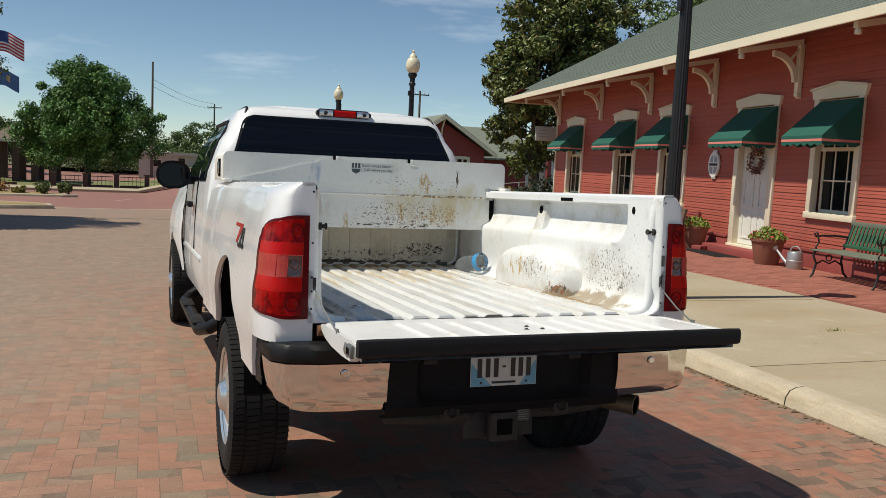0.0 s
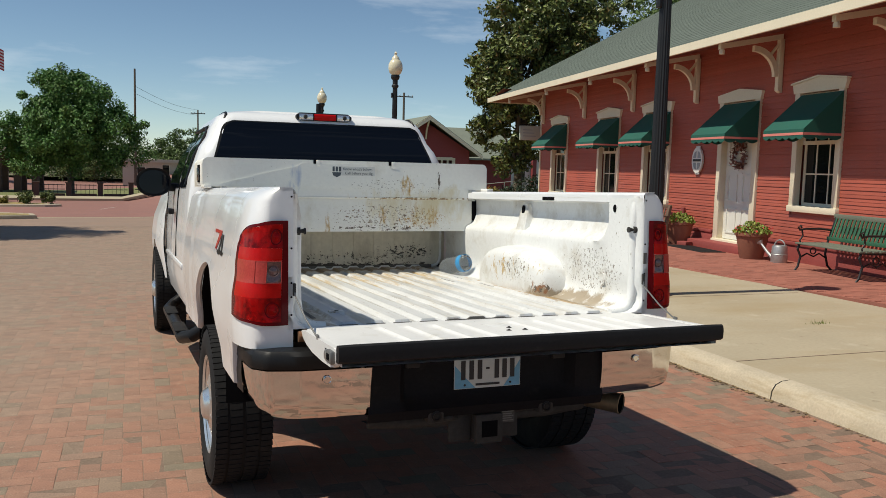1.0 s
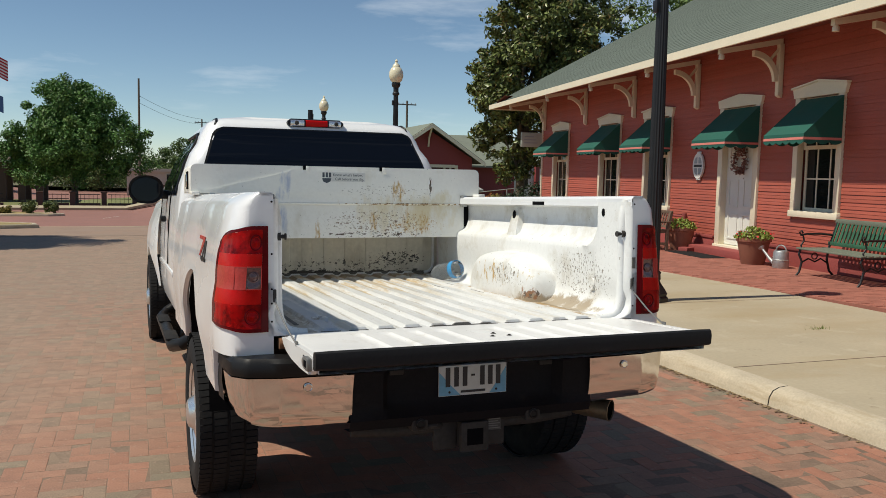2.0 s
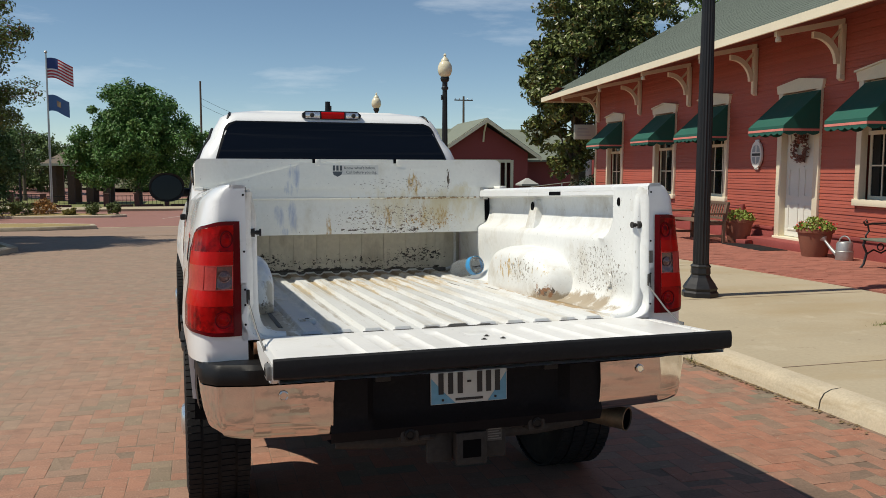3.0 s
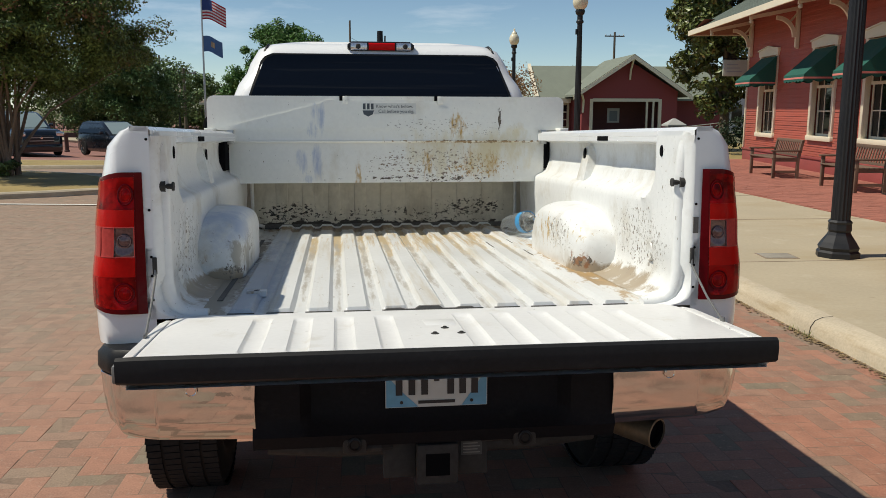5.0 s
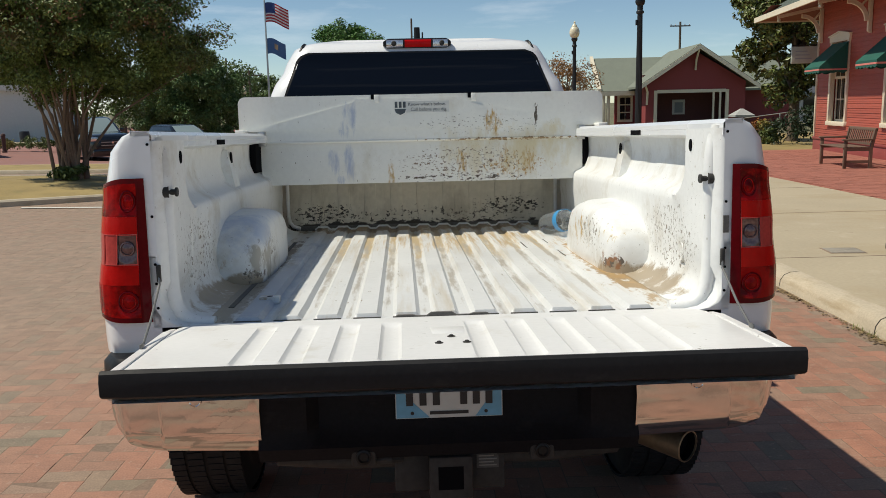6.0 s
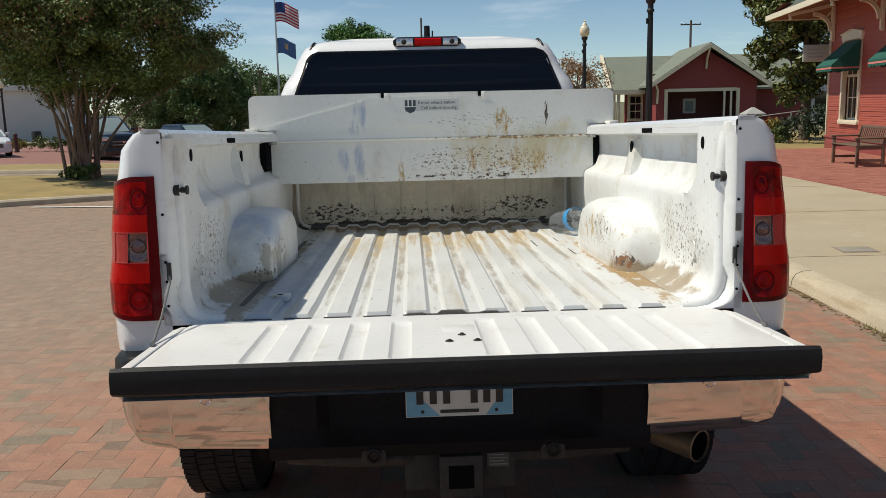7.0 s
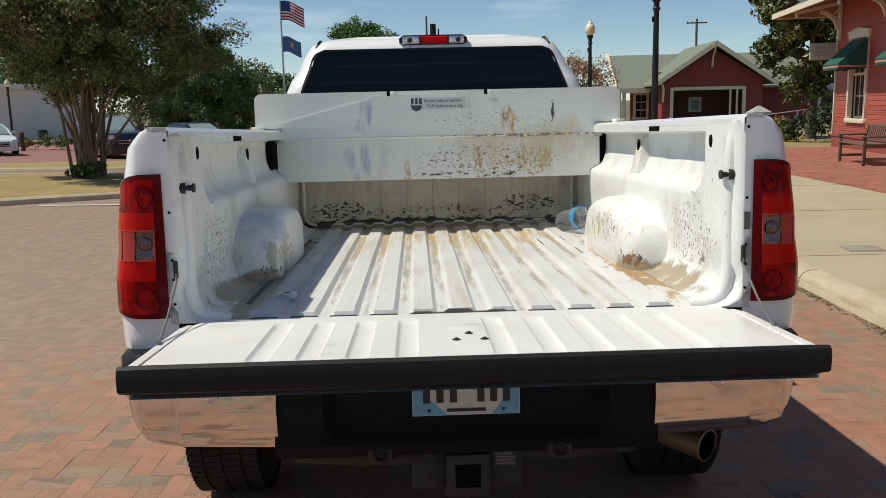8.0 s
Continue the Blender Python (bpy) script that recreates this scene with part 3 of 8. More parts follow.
            if z > 1.27:
                x = lerp(x, POST + 0.006, close)
            elif z > 1.07:
                x = lerp(x, POST + 0.004, 1 - min(max((y - 0.20) / 0.15, 0), 1))
            d = min(1, max(0, 0.068 - y) / 0.080)
            x = x + (press * (1 if z > 1.03 else 0.4) if z < 1.26 else 0) + (POST_R - POST) * (1 - math.sqrt(1 - d * d))
            row.append((sd * x, y, z))
        rows.append(row)
    sheet(bm, rows)
    sheet(bm, [[(p[0], -0.012, p[2]), (sd * 0.83, -0.012, p[2])] for p in rows[0][-7:]])
    inner = part("bed_inner_wall", bm, M_bed, truck, "scuffed white inner bed wall with shelf")
    # rolled rim round the tailgate opening, sweeping into the floor
    roll = [(0.66, 0.968), (0.70, 0.972), (0.735, 0.983), (0.757, 1.003), (0.770, 1.032), (0.777, 1.075), (0.779, 1.14), (0.779, 1.24), (0.778, 1.34), (0.781, 1.42), (0.789, 1.47), (0.801, 1.505)]
    part("rolled_rim", tube(bmesh.new(), [(sd * (x + 0.010), 0.040, z) for x, z in roll], 0.023, 12), M_bed, inner, "rounded white rim of the bed opening")
    # dark stake pocket, oval hole and slots
    bm = bmesh.new()
    box(bm, *sorted((sd * 0.7985, sd * 0.803)), 0.82, 0.95, 1.4815, 1.500)
    part("stake_pocket", bm, M_dark, inner, "dark stake pocket under the rail")
    for y, z, h in ((0.185, 1.45, 0.022), (0.275, 1.425, 0.034), (1.26, 1.418, 0.034)):
        bm = bmesh.new()
        lathe(bm, [(0, 0.004), (h * 0.55, 0.004), (h * 0.6, 0)], (sd * (0.779 if y < 0.2 else 0.866 if y < 1 else 0.8415), y, z), (-sd, 0, 0), 16)
        for v in bm.verts:
            v.co.z = z + (v.co.z - z) * 1.5
        part("oval_hole", bm, M_dark, inner)
    # pressed bracket below the rail (with its hole)
    plate_loop = ((-0.060, 1.300), (0.060, 1.300), (0.052, 1.38), (0.044, 1.43), (0.024, 1.456), (-0.024, 1.456), (-0.044, 1.43), (-0.052, 1.38))
    bm = solid([[(sd * (0.872 if back else lerp(0.815, 0.850, (z - 1.30) / 0.156)), 1.25 + w * (1.1 if back else 0.95), z) for w, z in plate_loop] for back in (True, False)])
    part("tie_down_bracket", bm, M_bed, inner)
    # loop hooks near the floor
    bm = bmesh.new()
    tube(bm, [(sd * 0.797, 0.31 + 0.022 * math.cos(a), 1.10 + 0.03 * math.sin(a)) for a in [math.pi * 2 * k / 12 for k in range(13)]], 0.006, 6)
    part("tie_down_loop", bm, M_bed, inner)
    # wheel house
    bm = bmesh.new()
    rows = []
    for x, r in ((0.83, 0.365), (0.76, 0.364), (0.72, 0.361), (0.695, 0.355), (0.674, 0.345), (0.658, 0.331), (0.646, 0.312), (0.639, 0.288), (0.635, 0.25), (0.633, 0.19), (0.632, 0.11), (0.6315, 0.0)):
        rows.append([(sd * x, AX_R + (r + 0.06) * math.copysign(abs(math.cos(a)) ** 0.7, math.cos(a)), FLOOR + r * 0.66 * abs(math.sin(a)) ** 0.6) for a in [math.pi * k / 40 for k in range(41)]])
    for i_, row in enumerate(rows):
        for k_, p in enumerate(row):
            q = Vector(p)
            d_ = noise.noise(q * 7) * 0.007 + noise.noise(q * 19) * 0.003
            row[k_] = (p[0] - sd * d_ * (1 if i_ > 1 else 0), p[1], p[2] + (d_ * 0.7 if 2 < k_ < 38 else 0))
    sheet(bm, rows)
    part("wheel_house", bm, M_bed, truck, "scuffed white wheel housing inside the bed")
    # striker bolt
    bm = bmesh.new()
    frustum(bm, (sd * 0.790, 0.03, 1.355), (-sd, 0, 0), 0.020, 0.018, 0.016, 16)
    frustum(bm, (sd * 0.778, 0.03, 1.355), (-sd, 0, 0), 0.008, 0.008, 0.022, 12)
    frustum(bm, (sd * 0.757, 0.03, 1.355), (-sd, 0, 0), 0.013, 0.013, 0.006, 12)
    part("striker_bolt", bm, M_grime, truck, "grey steel tailgate striker bolt")
    if sd > 0:
        bm = boxm(0.8075, 0.8235, -0.0165, -0.012, 1.20, 1.25)
        part("data_sticker", bm, M_seam, truck, "small dark sticker")
    # little drain holes down the post
    for z in (1.49, 1.29, 1.155, 1.10, 1.03):
        bm = frustum(bmesh.new(), (sd * 0.815, -0.0125, z), (0, -1, 0), 0.004, 0.004, 0.002, 10)
        part("post_hole", bm, M_dark, inner)
    # tailgate cable
    bm = bmesh.new()
    tube(bm, [(sd * 0.806, -0.018, 1.135), (sd * 0.802, -0.03, 1.10), (sd * 0.790, -0.17, 1.03), (sd * 0.778, -0.30, 0.985)], 0.0034, 8)
    cable = part("tailgate_cable", bm, M_cable, truck, "steel tailgate support cable")
    bm = bmesh.new()
    box(bm, *sorted((sd * 0.799, sd * 0.811)), -0.026, -0.014, 1.105, 1.155, 0.003)
    part("cable_hook", bm, M_grime, cable, "dark cable hook")
    bm = bmesh.new()
    box(bm, *sorted((sd * 0.774, sd * 0.781)), -0.312, -0.288, 0.976, 0.998, 0.003)
    part("cable_end", bm, M_cable, cable)

    # tail light: housing, reflectors behind red lens, clear reversing lens
    lamp = thing("tail_light", "", "")
    lamp.parent = truck
    lamp["label"] = "red tail light with clear reversing lens"

    def lamp_skin(z, off):
        """Points across the lamp at a height, from the inner edge round the corner to its front edge."""
        top = curve_at([(0.0, 0.0), (0.5, 0.0), (1.0, 1.0)], (z - 0.997) / 0.395)
        front = lerp(0.17, 0.16, top)
        pts = [(lerp(0.828, side_x(z, -0.012) + 0.003, k), y) for k, y in ((0, -0.018), (0.22, -0.021), (0.44, -0.022), (0.64, -0.0215), (0.83, -0.0195), (1, -0.015))]
        for k in range(1, 8):
            y = lerp(-0.011, front, (k / 7) ** 1.7)
            pts.append((side_x(z, y) + 0.003, y))
        return [(sd * (x + off * 0.6), y - off, z) for x, y in pts]

    def lamp_at(z, f, off):
        """A point of the lamp's skin at a height, f steps along from its inner edge."""
        k = lamp_skin(z, off)
        i = min(int(f), 11)
        p = lerp_v(k[i], k[i + 1], f - i)
        if z < 1.06:
            p = (p[0], p[1], p[2] + (0.010 * min(1, max(0, (f - 3.2) / 3.8)) ** 2 + 0.014 * max(0, (f - 6) / 6) ** 3) * (1.06 - z) / 0.06)
        if z > 1.30:
            p = (p[0], p[1], p[2] - (0.012 * min(1, max(0, (f - 3.2) / 3.8)) ** 2 + 0.045 * max(0, (f - 6) / 6) ** 3) * (z - 1.30) / 0.09)
        return p

    def lamp_relief(z0, z1, f0, f1, shape, nz=16, nf=28):
        bm_ = bmesh.new()
        sheet(bm_, [[lamp_at(lerp(z0, z1, j / nz), lerp(f0, f1, i / nf), shape(lerp(f0, f1, i / nf), lerp(z0, z1, j / nz))) for i in range(nf + 1)] for j in range(nz + 1)])
        return bm_

    def bowl(zc):
        """A pressed reflector bowl round a bulb, running out into a fluted flank."""
        def shape(f, z):
            d = math.hypot((f - 2.6) * 0.021, z - zc)
            dish = -0.006 * max(0, 1 - (d / 0.042) ** 2)
            bulb = 0.007 * math.exp(-(d / 0.011) ** 2)
            return 0.006 + dish + bulb + 0.0009 * math.sin(f * 5.0) * min(1, max(0, f - 4.5))
        return shape
    for z0, z1, f0, f1 in ((0.992, 1.398, 0, 1.15), (1.384, 1.398, 1.15, 12), (0.992, 1.006, 1.15, 12), (1.006, 1.384, 11.2, 12)):
        part("lamp_rim", lamp_relief(z0, z1, f0, f1, lambda f, z: 0.006 - 0.004 * max(0, 1 - f), 18, 12), M_lens_rd, lamp, "deep red lamp rim")
    part("red_lens", lamp_relief(1.292, 1.384, 1.15, 11.2, bowl(1.335)), M_lens_r, lamp, "red plastic lens")
    part("red_lens", lamp_relief(1.006, 1.100, 1.15, 11.2, bowl(1.052)), M_lens_r, lamp, "red plastic lens")
    for z0, z1 in ((1.244, 1.292), (1.100, 1.156)):
        part("red_lens", lamp_relief(z0, z1, 1.15, 11.2, lambda f, z: 0.0065, 3), M_red_refl, lamp, "bright red plastic lens")
    part("side_lens", lamp_relief(1.156, 1.244, 4.3, 11.2, lambda f, z: 0.0065, 4), M_lens_pink, lamp, "pinkish clear side lens")

    def dish(f, z):
        d = math.hypot((f - 2.9) * 0.021, z - 1.203)
        return 0.0035 - 0.004 * max(0, 1 - (d / 0.04) ** 2)
    part("reversing_lens", lamp_relief(1.160, 1.240, 1.2, 4.3, dish), M_lens_w, lamp, "clear reversing lens")
    ring_at = lamp_at(1.203, 2.9, 0.0)
    part("bulb", lathe(bmesh.new(), [(0.020, 0.002), (0.020, 0.006), (0.017, 0.007), (0.015, 0.003), (0.008, 0.004), (0, 0.007)], ring_at, (0, -1, 0), 20), M_lens_w, lamp, "round bulb reflector")
    for f0, f1, zz in ((1.15, 6.6, 1.158), (1.15, 6.6, 1.242)):
        part("lens_frame", tube(bmesh.new(), [lamp_at(zz, lerp(f0, f1, i / 14), 0.0066) for i in range(15)], 0.0014, 6), M_lens_pink, lamp, "pale lens edge")
    # bright rings and bulbs deep in the two red bowls
    for zc in (1.335, 1.052):
        part("bowl_ring", tube(bmesh.new(), [lamp_at(zc + 0.029 * math.sin(a), 2.75 + 1.32 * math.cos(a), 0.0045) for a in [math.tau * k / 28 for k in range(29)]], 0.0022, 6), M_lens_rd, lamp, "dark red ring of the reflector bowl")
        part("bowl_ring", tube(bmesh.new(), [lamp_at(zc + 0.020 * math.sin(a), 2.75 + 0.92 * math.cos(a), 0.003) for a in [math.tau * k / 28 for k in range(29)]], 0.0014, 6), M_red_refl, lamp, "bright ring of the reflector bowl")
    for f in (1.2, 4.3, 6.6):
        part("lens_frame", tube(bmesh.new(), [lamp_at(z, f, 0.0072) for z in (1.158, 1.20, 1.242)], 0.0016, 6), M_lens_pink, lamp, "pale lens edge")

    # bumper end in chrome with a black pad on top
    def bump_plan(s, grow=0.0):
        """Plan of the bumper face from its inner end (s=0) round the corner."""
        table_x = [(0, 0.522), (0.55, 0.80), (0.78, 0.922), (0.9, 0.972), (1, 0.990)]
        table_y = [(0, -0.135), (0.55, -0.120), (0.78, -0.085), (0.9, -0.02), (1, 0.26)]
        return curve_at(table_x, s) + grow, curve_at(table_y, s) - grow
    bm = bmesh.new()
    rows = []
    for k in range(25):
        s = k / 24
        x, y = bump_plan(s)
        up = curve_at([(0, 0.0), (0.6, 0.005), (1, 0.05)], s)
        zt, zb = 0.832, 0.632 + up
        prof = [(0.05, zt + 0.003), (0.010, zt + 0.002), (0.0, zt - 0.004), (0.004, lerp(zt, zb, 0.35)), (0.012, lerp(zt, zb, 0.7)), (0.022, zb + 0.012), (0.034, zb), (0.05, zb + 0.004)]
        slant = 0.012 if k == 0 else 0.0
        nx = 0.0 if s < 0.6 else min(1, (s - 0.6) / 0.35)
        rows.append([(sd * (x - d * nx + slant * (zt - z) / 0.2), y + d * (1 - nx * 0.8), z) for d, z in prof])
    sheet(bm, rows)
    chrome = part("chrome_bumper_end", bm, M_chrome, truck, "dull chrome bumper end reflecting the brick")
    bm = bmesh.new()
    rows = []
    for k in range(21):
        s = 0.10 + 0.90 * k / 20
        x, y = bump_plan(s)
        nx = 0.0 if s < 0.6 else min(1, (s - 0.6) / 0.35)
        prof = [(0.0, 0.833), (-0.006, 0.845), (-0.004, 0.885), (0.012, 0.902), (0.10, 0.905), (0.13, 0.89)]
        rows.append([(sd * (x - d * nx), y + d * (1 - nx * 0.6), z) for d, z in prof])
    sheet(bm, rows)
    part("bumper_pad", bm, M_black, truck, "black plastic bumper step pad")
    bm = bmesh.new()
    rows = []
    for k in range(9):
        s = 0.955 + 0.045 * k / 8
        x, y = bump_plan(s)
        up = curve_at([(0, 0.0), (0.6, 0.005), (1, 0.05)], s)
        nx = min(1, (s - 0.6) / 0.35)
        rows.append([(sd * (x - d * nx), y + d * (1 - nx * 0.8), z) for d, z in ((-0.002, 0.85), (-0.003, 0.78), (0.006, 0.70), (0.02, 0.645 + up), (0.05, 0.64 + up))])
    sheet(bm, rows)
    part("bumper_end_cap", bm, M_black, truck, "black plastic bumper corner")
    bm = lathe(bmesh.new(), [(0.017, 0), (0.017, 0.0015), (0.015, 0.002), (0.0125, 0.0005), (0.012, 0.0015), (0, 0.0015)], (sd * 0.70, -0.130, 0.79), (0, -1, 0), 20)
    part("parking_sensor", bm, M_chrome, chrome, "round parking sensor")

# corrugated bed floor
RIBS = [0.002 + 0.1153 * k for k in range(-5, 6)]


def floor_z(x):
    for c in RIBS:
        d = abs(x - c)
        if d < 0.041:
            return FLOOR + 0.0145 * min(1, (0.041 - d) / 0.013)
    return FLOOR


xs = sorted({round(c + d, 4) for c in RIBS for d in (-0.041, -0.036, -0.0295, -0.028, -0.024, 0, 0.024, 0.028, 0.0295, 0.036, 0.041)} | {-0.80, -0.72, -0.67, 0.67, 0.72, 0.80})
bm = bmesh.new()
rnd = random.Random(11)
dents = [(rnd.uniform(-0.6, 0.6), rnd.uniform(0.2, 2.3), rnd.uniform(0.02, 0.06), rnd.uniform(-0.003, 0.001)) for _ in range(70)]


def worn(x, y):
    """Shallow dents beaten into the sheet by years of loads."""
    return sum(h * math.exp(-((x - a_) ** 2 + ((y - b_) * 0.5) ** 2) / (r_ * r_)) for a_, b_, r_, h in dents)


sheet(bm, [[(x, y, lerp(FLOOR, floor_z(x), min(1, max(0, (y - 0.026) / 0.006))) + (worn(x, y) if y > 0.1 else 0)) for x in xs] for y in [-0.002, 0.026, 0.032, 0.06] + [0.1 + 0.045 * i for i in range(52)] + [BED]])
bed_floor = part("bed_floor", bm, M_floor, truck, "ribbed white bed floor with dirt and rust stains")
for c in RIBS:
    # thin dark strip on the floor in front of each rib's end
    bm = boxm(c - 0.040, c + 0.040, 0.0215, 0.0265, FLOOR + 0.0005, FLOOR + 0.0045)
    part("rib_end", bm, M_seam, bed_floor, "dark strip at the foot of a floor rib's end")
# wide notch in the middle of the sill
bm = bmesh.new()
slab(bm, [(x * 0.92, 0.013, FLOOR + 1.5 * z) for x, z in ((-0.165, 0.0), (0.145, 0.0), (0.145, 0.002), (0.13, 0.0065), (0.09, 0.0065), (0.075, 0.004), (0.035, 0.004), (0.02, 0.010), (-0.045, 0.010), (-0.06, 0.004), (-0.09, 0.004), (-0.105, 0.0065), (-0.15, 0.0065), (-0.165, 0.002))], (0, 0.011, 0))
part("latch_notch", bm, M_seam, bed_floor, smooth=False)
bm = boxm(-0.585, -0.520, 0.29, 0.335, FLOOR + 0.001, FLOOR + 0.022, 0.003)
bracket_f = part("floor_bracket", bm, M_bed, bed_floor, "small plate with a hole on the floor")
part("bracket_hole", frustum(bmesh.new(), (-0.552, 0.312, FLOOR + 0.0215), (0, 0, 1), 0.010, 0.010, 0.001, 14), M_dark, bracket_f)
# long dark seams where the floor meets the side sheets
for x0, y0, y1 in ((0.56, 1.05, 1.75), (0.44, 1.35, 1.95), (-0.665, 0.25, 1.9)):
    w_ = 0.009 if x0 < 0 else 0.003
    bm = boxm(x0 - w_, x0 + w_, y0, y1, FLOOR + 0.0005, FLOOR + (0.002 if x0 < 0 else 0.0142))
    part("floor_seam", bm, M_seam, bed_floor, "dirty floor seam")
# front wall of the bed with pressed frame
bm = bmesh.new()
box(bm, -0.80, 0.80, BED, BED + 0.04, FLOOR - 0.02, 1.49)
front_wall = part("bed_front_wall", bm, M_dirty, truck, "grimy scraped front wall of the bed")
part("floor_gap", boxm(-0.70, 0.70, BED - 0.004, BED, FLOOR + 0.002, FLOOR + 0.028), M_seam, front_wall, "dark gap behind the floor")
for k in range(9):
    x = -0.6 + 0.15 * k
    part("pressed_rib", boxm(x - 0.034, x + 0.034, BED - 0.005, BED + 0.004, 1.05, 1.45, 0.0045), M_dirty, front_wall)
bm = bmesh.new()
xs2 = sorted({round(c + d, 4) for c in RIBS for d in (-0.045, -0.036, -0.026, 0, 0.026, 0.036, 0.045)})
sheet(bm, [[(x, BED - 0.012 + d, floor_z(x) + 0.001 + h) for x in xs2] for d, h in ((0, 0), (0.0, 0.007), (0.003, 0.010), (0.010, 0.010))])
part("floor_front_lip", bm, M_bed, front_wall, "wavy pale lip along the front of the floor")

for sd in (-1, 1):
    bm = bmesh.new()
    tube(bm, [(sd * 0.765, BED - 0.012, 1.32), (sd * 0.765, BED - 0.014, 1.06), (sd * 0.758, BED - 0.014, 1.025), (sd * 0.74, BED - 0.014, 1.0), (sd * 0.70, BED - 0.014, 0.988)], 0.010, 8)
    part("front_wall_rim", bm, M_bed, front_wall, "pale rolled rim at the corner of the front wall")
# tailgate, lowered
gate = new("tailgate")
gate.parent = truck
gate["label"] = "lowered white tailgate with black cap"


def gate_pt(x, s, up=0.0):
    """A point on the gate's upper face; s runs from the hinge (0) to the free edge (1)."""
    return (x, lerp(0.012, -0.580, s), lerp(0.9755, 0.990, s) + up)


bm = bmesh.new()
DIPS = [-0.413 + 0.1145 * k for k in range(-1, 9)]
gx = [-0.762, -0.757, -0.745, -0.70, -0.62, 0.62, 0.70, 0.745, 0.757, 0.762]
for c in DIPS:
    gx += [c - 0.004, c, c + 0.007, c + 0.011, c + 0.028, c + 0.045, c + 0.050, c + 0.056, c + 0.060]
gx = sorted(gx)
rows = []
for s in (0.0, 0.006, 0.015, 0.03, 0.05, 0.075, 0.10, 0.125, 0.135, 0.15, 0.165, 0.175, 0.3, 0.5, 0.7, 0.83, 0.84, 0.855, 0.87, 0.88, 0.93, 0.985, 1.0):
    row = []
    along = min(1, max(0, s - 0.13) / 0.035) * min(1, max(0, 0.875 - s) / 0.035)
    for x in gx:
        e = min(1, max(0, (0.105 - s) / 0.105))
        inset = 0.085 * (1 - math.sqrt(1 - e * e))
        dip = 0.0
        for i, c in enumerate(DIPS):
            if c < x < c + 0.056 and i != 4:
                dip = -0.0085 * min(1, (x - c) / 0.009, (c + 0.056 - x) / 0.009) * along
        edge = 0.004 * max(0, (abs(x) - 0.745) / 0.017) ** 2
        row.append(gate_pt(x * (1 - inset), s, dip - edge))
    rows.append(row)
under = [[(p[0], p[1], p[2] - 0.055) for p in (r[0], r[-1])] for r in rows]
sheet(bm, rows)
sheet(bm, [[r[0], u[0]] for r, u in zip(rows, under)])
sheet(bm, [[r[-1], u[1]] for r, u in zip(rows, under)])
sheet(bm, under)
part("gate_panel", bm, M_gate, gate, "pressed white inner face of the tailgate")
# cap along the free edge
rows = []
for k in range(31):
    x = lerp(-0.779, 0.779, k / 30)
    e = 1 - 0.06 * max(0, (abs(x) - 0.755) / 0.024) ** 2
    lp = [(-0.568, 0.994), (-0.574, 1.006), (-0.594, 1.010), (-0.603, 1.004), (-0.607, 0.985), (-0.604, 0.952), (-0.592, 0.944), (-0.56, 0.946)]
    rows.append([(x, -0.56 + (y + 0.56) * e, 0.982 + (z - 0.982) * e) for y, z in lp])
part("gate_cap", solid(rows), M_cap, gate, "black plastic cap along the tailgate edge")
for sd in (-1, 1):
    cheek = [(-0.03, 0.972), (-0.06, 0.948), (-0.12, 0.930), (-0.22, 0.920), (-0.38, 0.915), (-0.50, 0.918), (-0.545, 0.926), (-0.566, 0.940), (-0.572, 0.958), (-0.572, 0.982), (-0.565, 0.992), (-0.55, 0.994), (-0.52, 0.991), (-0.10, 0.980)]
    bm = slab(bmesh.new(), [(sd * 0.761, y, z) for y, z in cheek], (sd * 0.020, 0, 0))
    bmesh.ops.bevel(bm, geom=bm.edges[:], offset=0.003, segments=2, affect='EDGES', clamp_overlap=True)
    part("gate_cheek", bm, M_gate, gate, "white end cheek of the tailgate", smooth=False)
    bm = boxm(*sorted((sd * 0.779, sd * 0.798)), -0.560, -0.498, 0.938, 0.982, 0.006)
    latch = part("gate_latch", bm, M_cable, gate, "grey metal side latch")
    part("latch_mouth", boxm(*sorted((sd * 0.797, sd * 0.7995)), -0.546, -0.512, 0.950, 0.972, 0.001), M_dark, latch, "dark mouth of the latch")
    bm = boxm(*sorted((sd * 0.780, sd * 0.7825)), -0.490, -0.425, 0.936, 0.972, 0.001)
    slot = part("latch_slot", bm, M_dark, gate, "dark latch slot in the gate's end")
    bm = lathe(bmesh.new(), [(0.020, 0.0), (0.020, 0.006), (0.014, 0.009), (0.006, 0.009), (0, 0.006)], (sd * 0.7825, -0.460, 0.954), (sd, 0, 0), 16)
    part("latch_rotor", bm, M_steel, slot, "round steel latch rotor")
    bm = frustum(bmesh.new(), (sd * 0.79, -0.02, 0.945), (-sd, 0, 0), 0.022, 0.022, 0.05, 14)
    part("gate_hinge", bm, M_rust, gate, "rusty tailgate hinge")
for x, s in ((0.0, 0.48), (-0.035, 0.60), (0.035, 0.60)):
    p = gate_pt(x, s, -0.001)
    bm = lathe(bmesh.new(), [(0.011, 0), (0.011, 0.002), (0.006, 0.003), (0.005, 0.006), (0, 0.007)], p, (0, 0, 1), 12)
    part("gate_screw", bm, M_grime, gate, "small dark screw")
bm = boxm(-0.05, 0.04, -0.235, -0.15, 0.976, 0.9815, 0.003)
part("latch_cover", bm, M_gate, gate)

# middle of the bumper: step, plate recess, plate
bm = bmesh.new()
rows = []
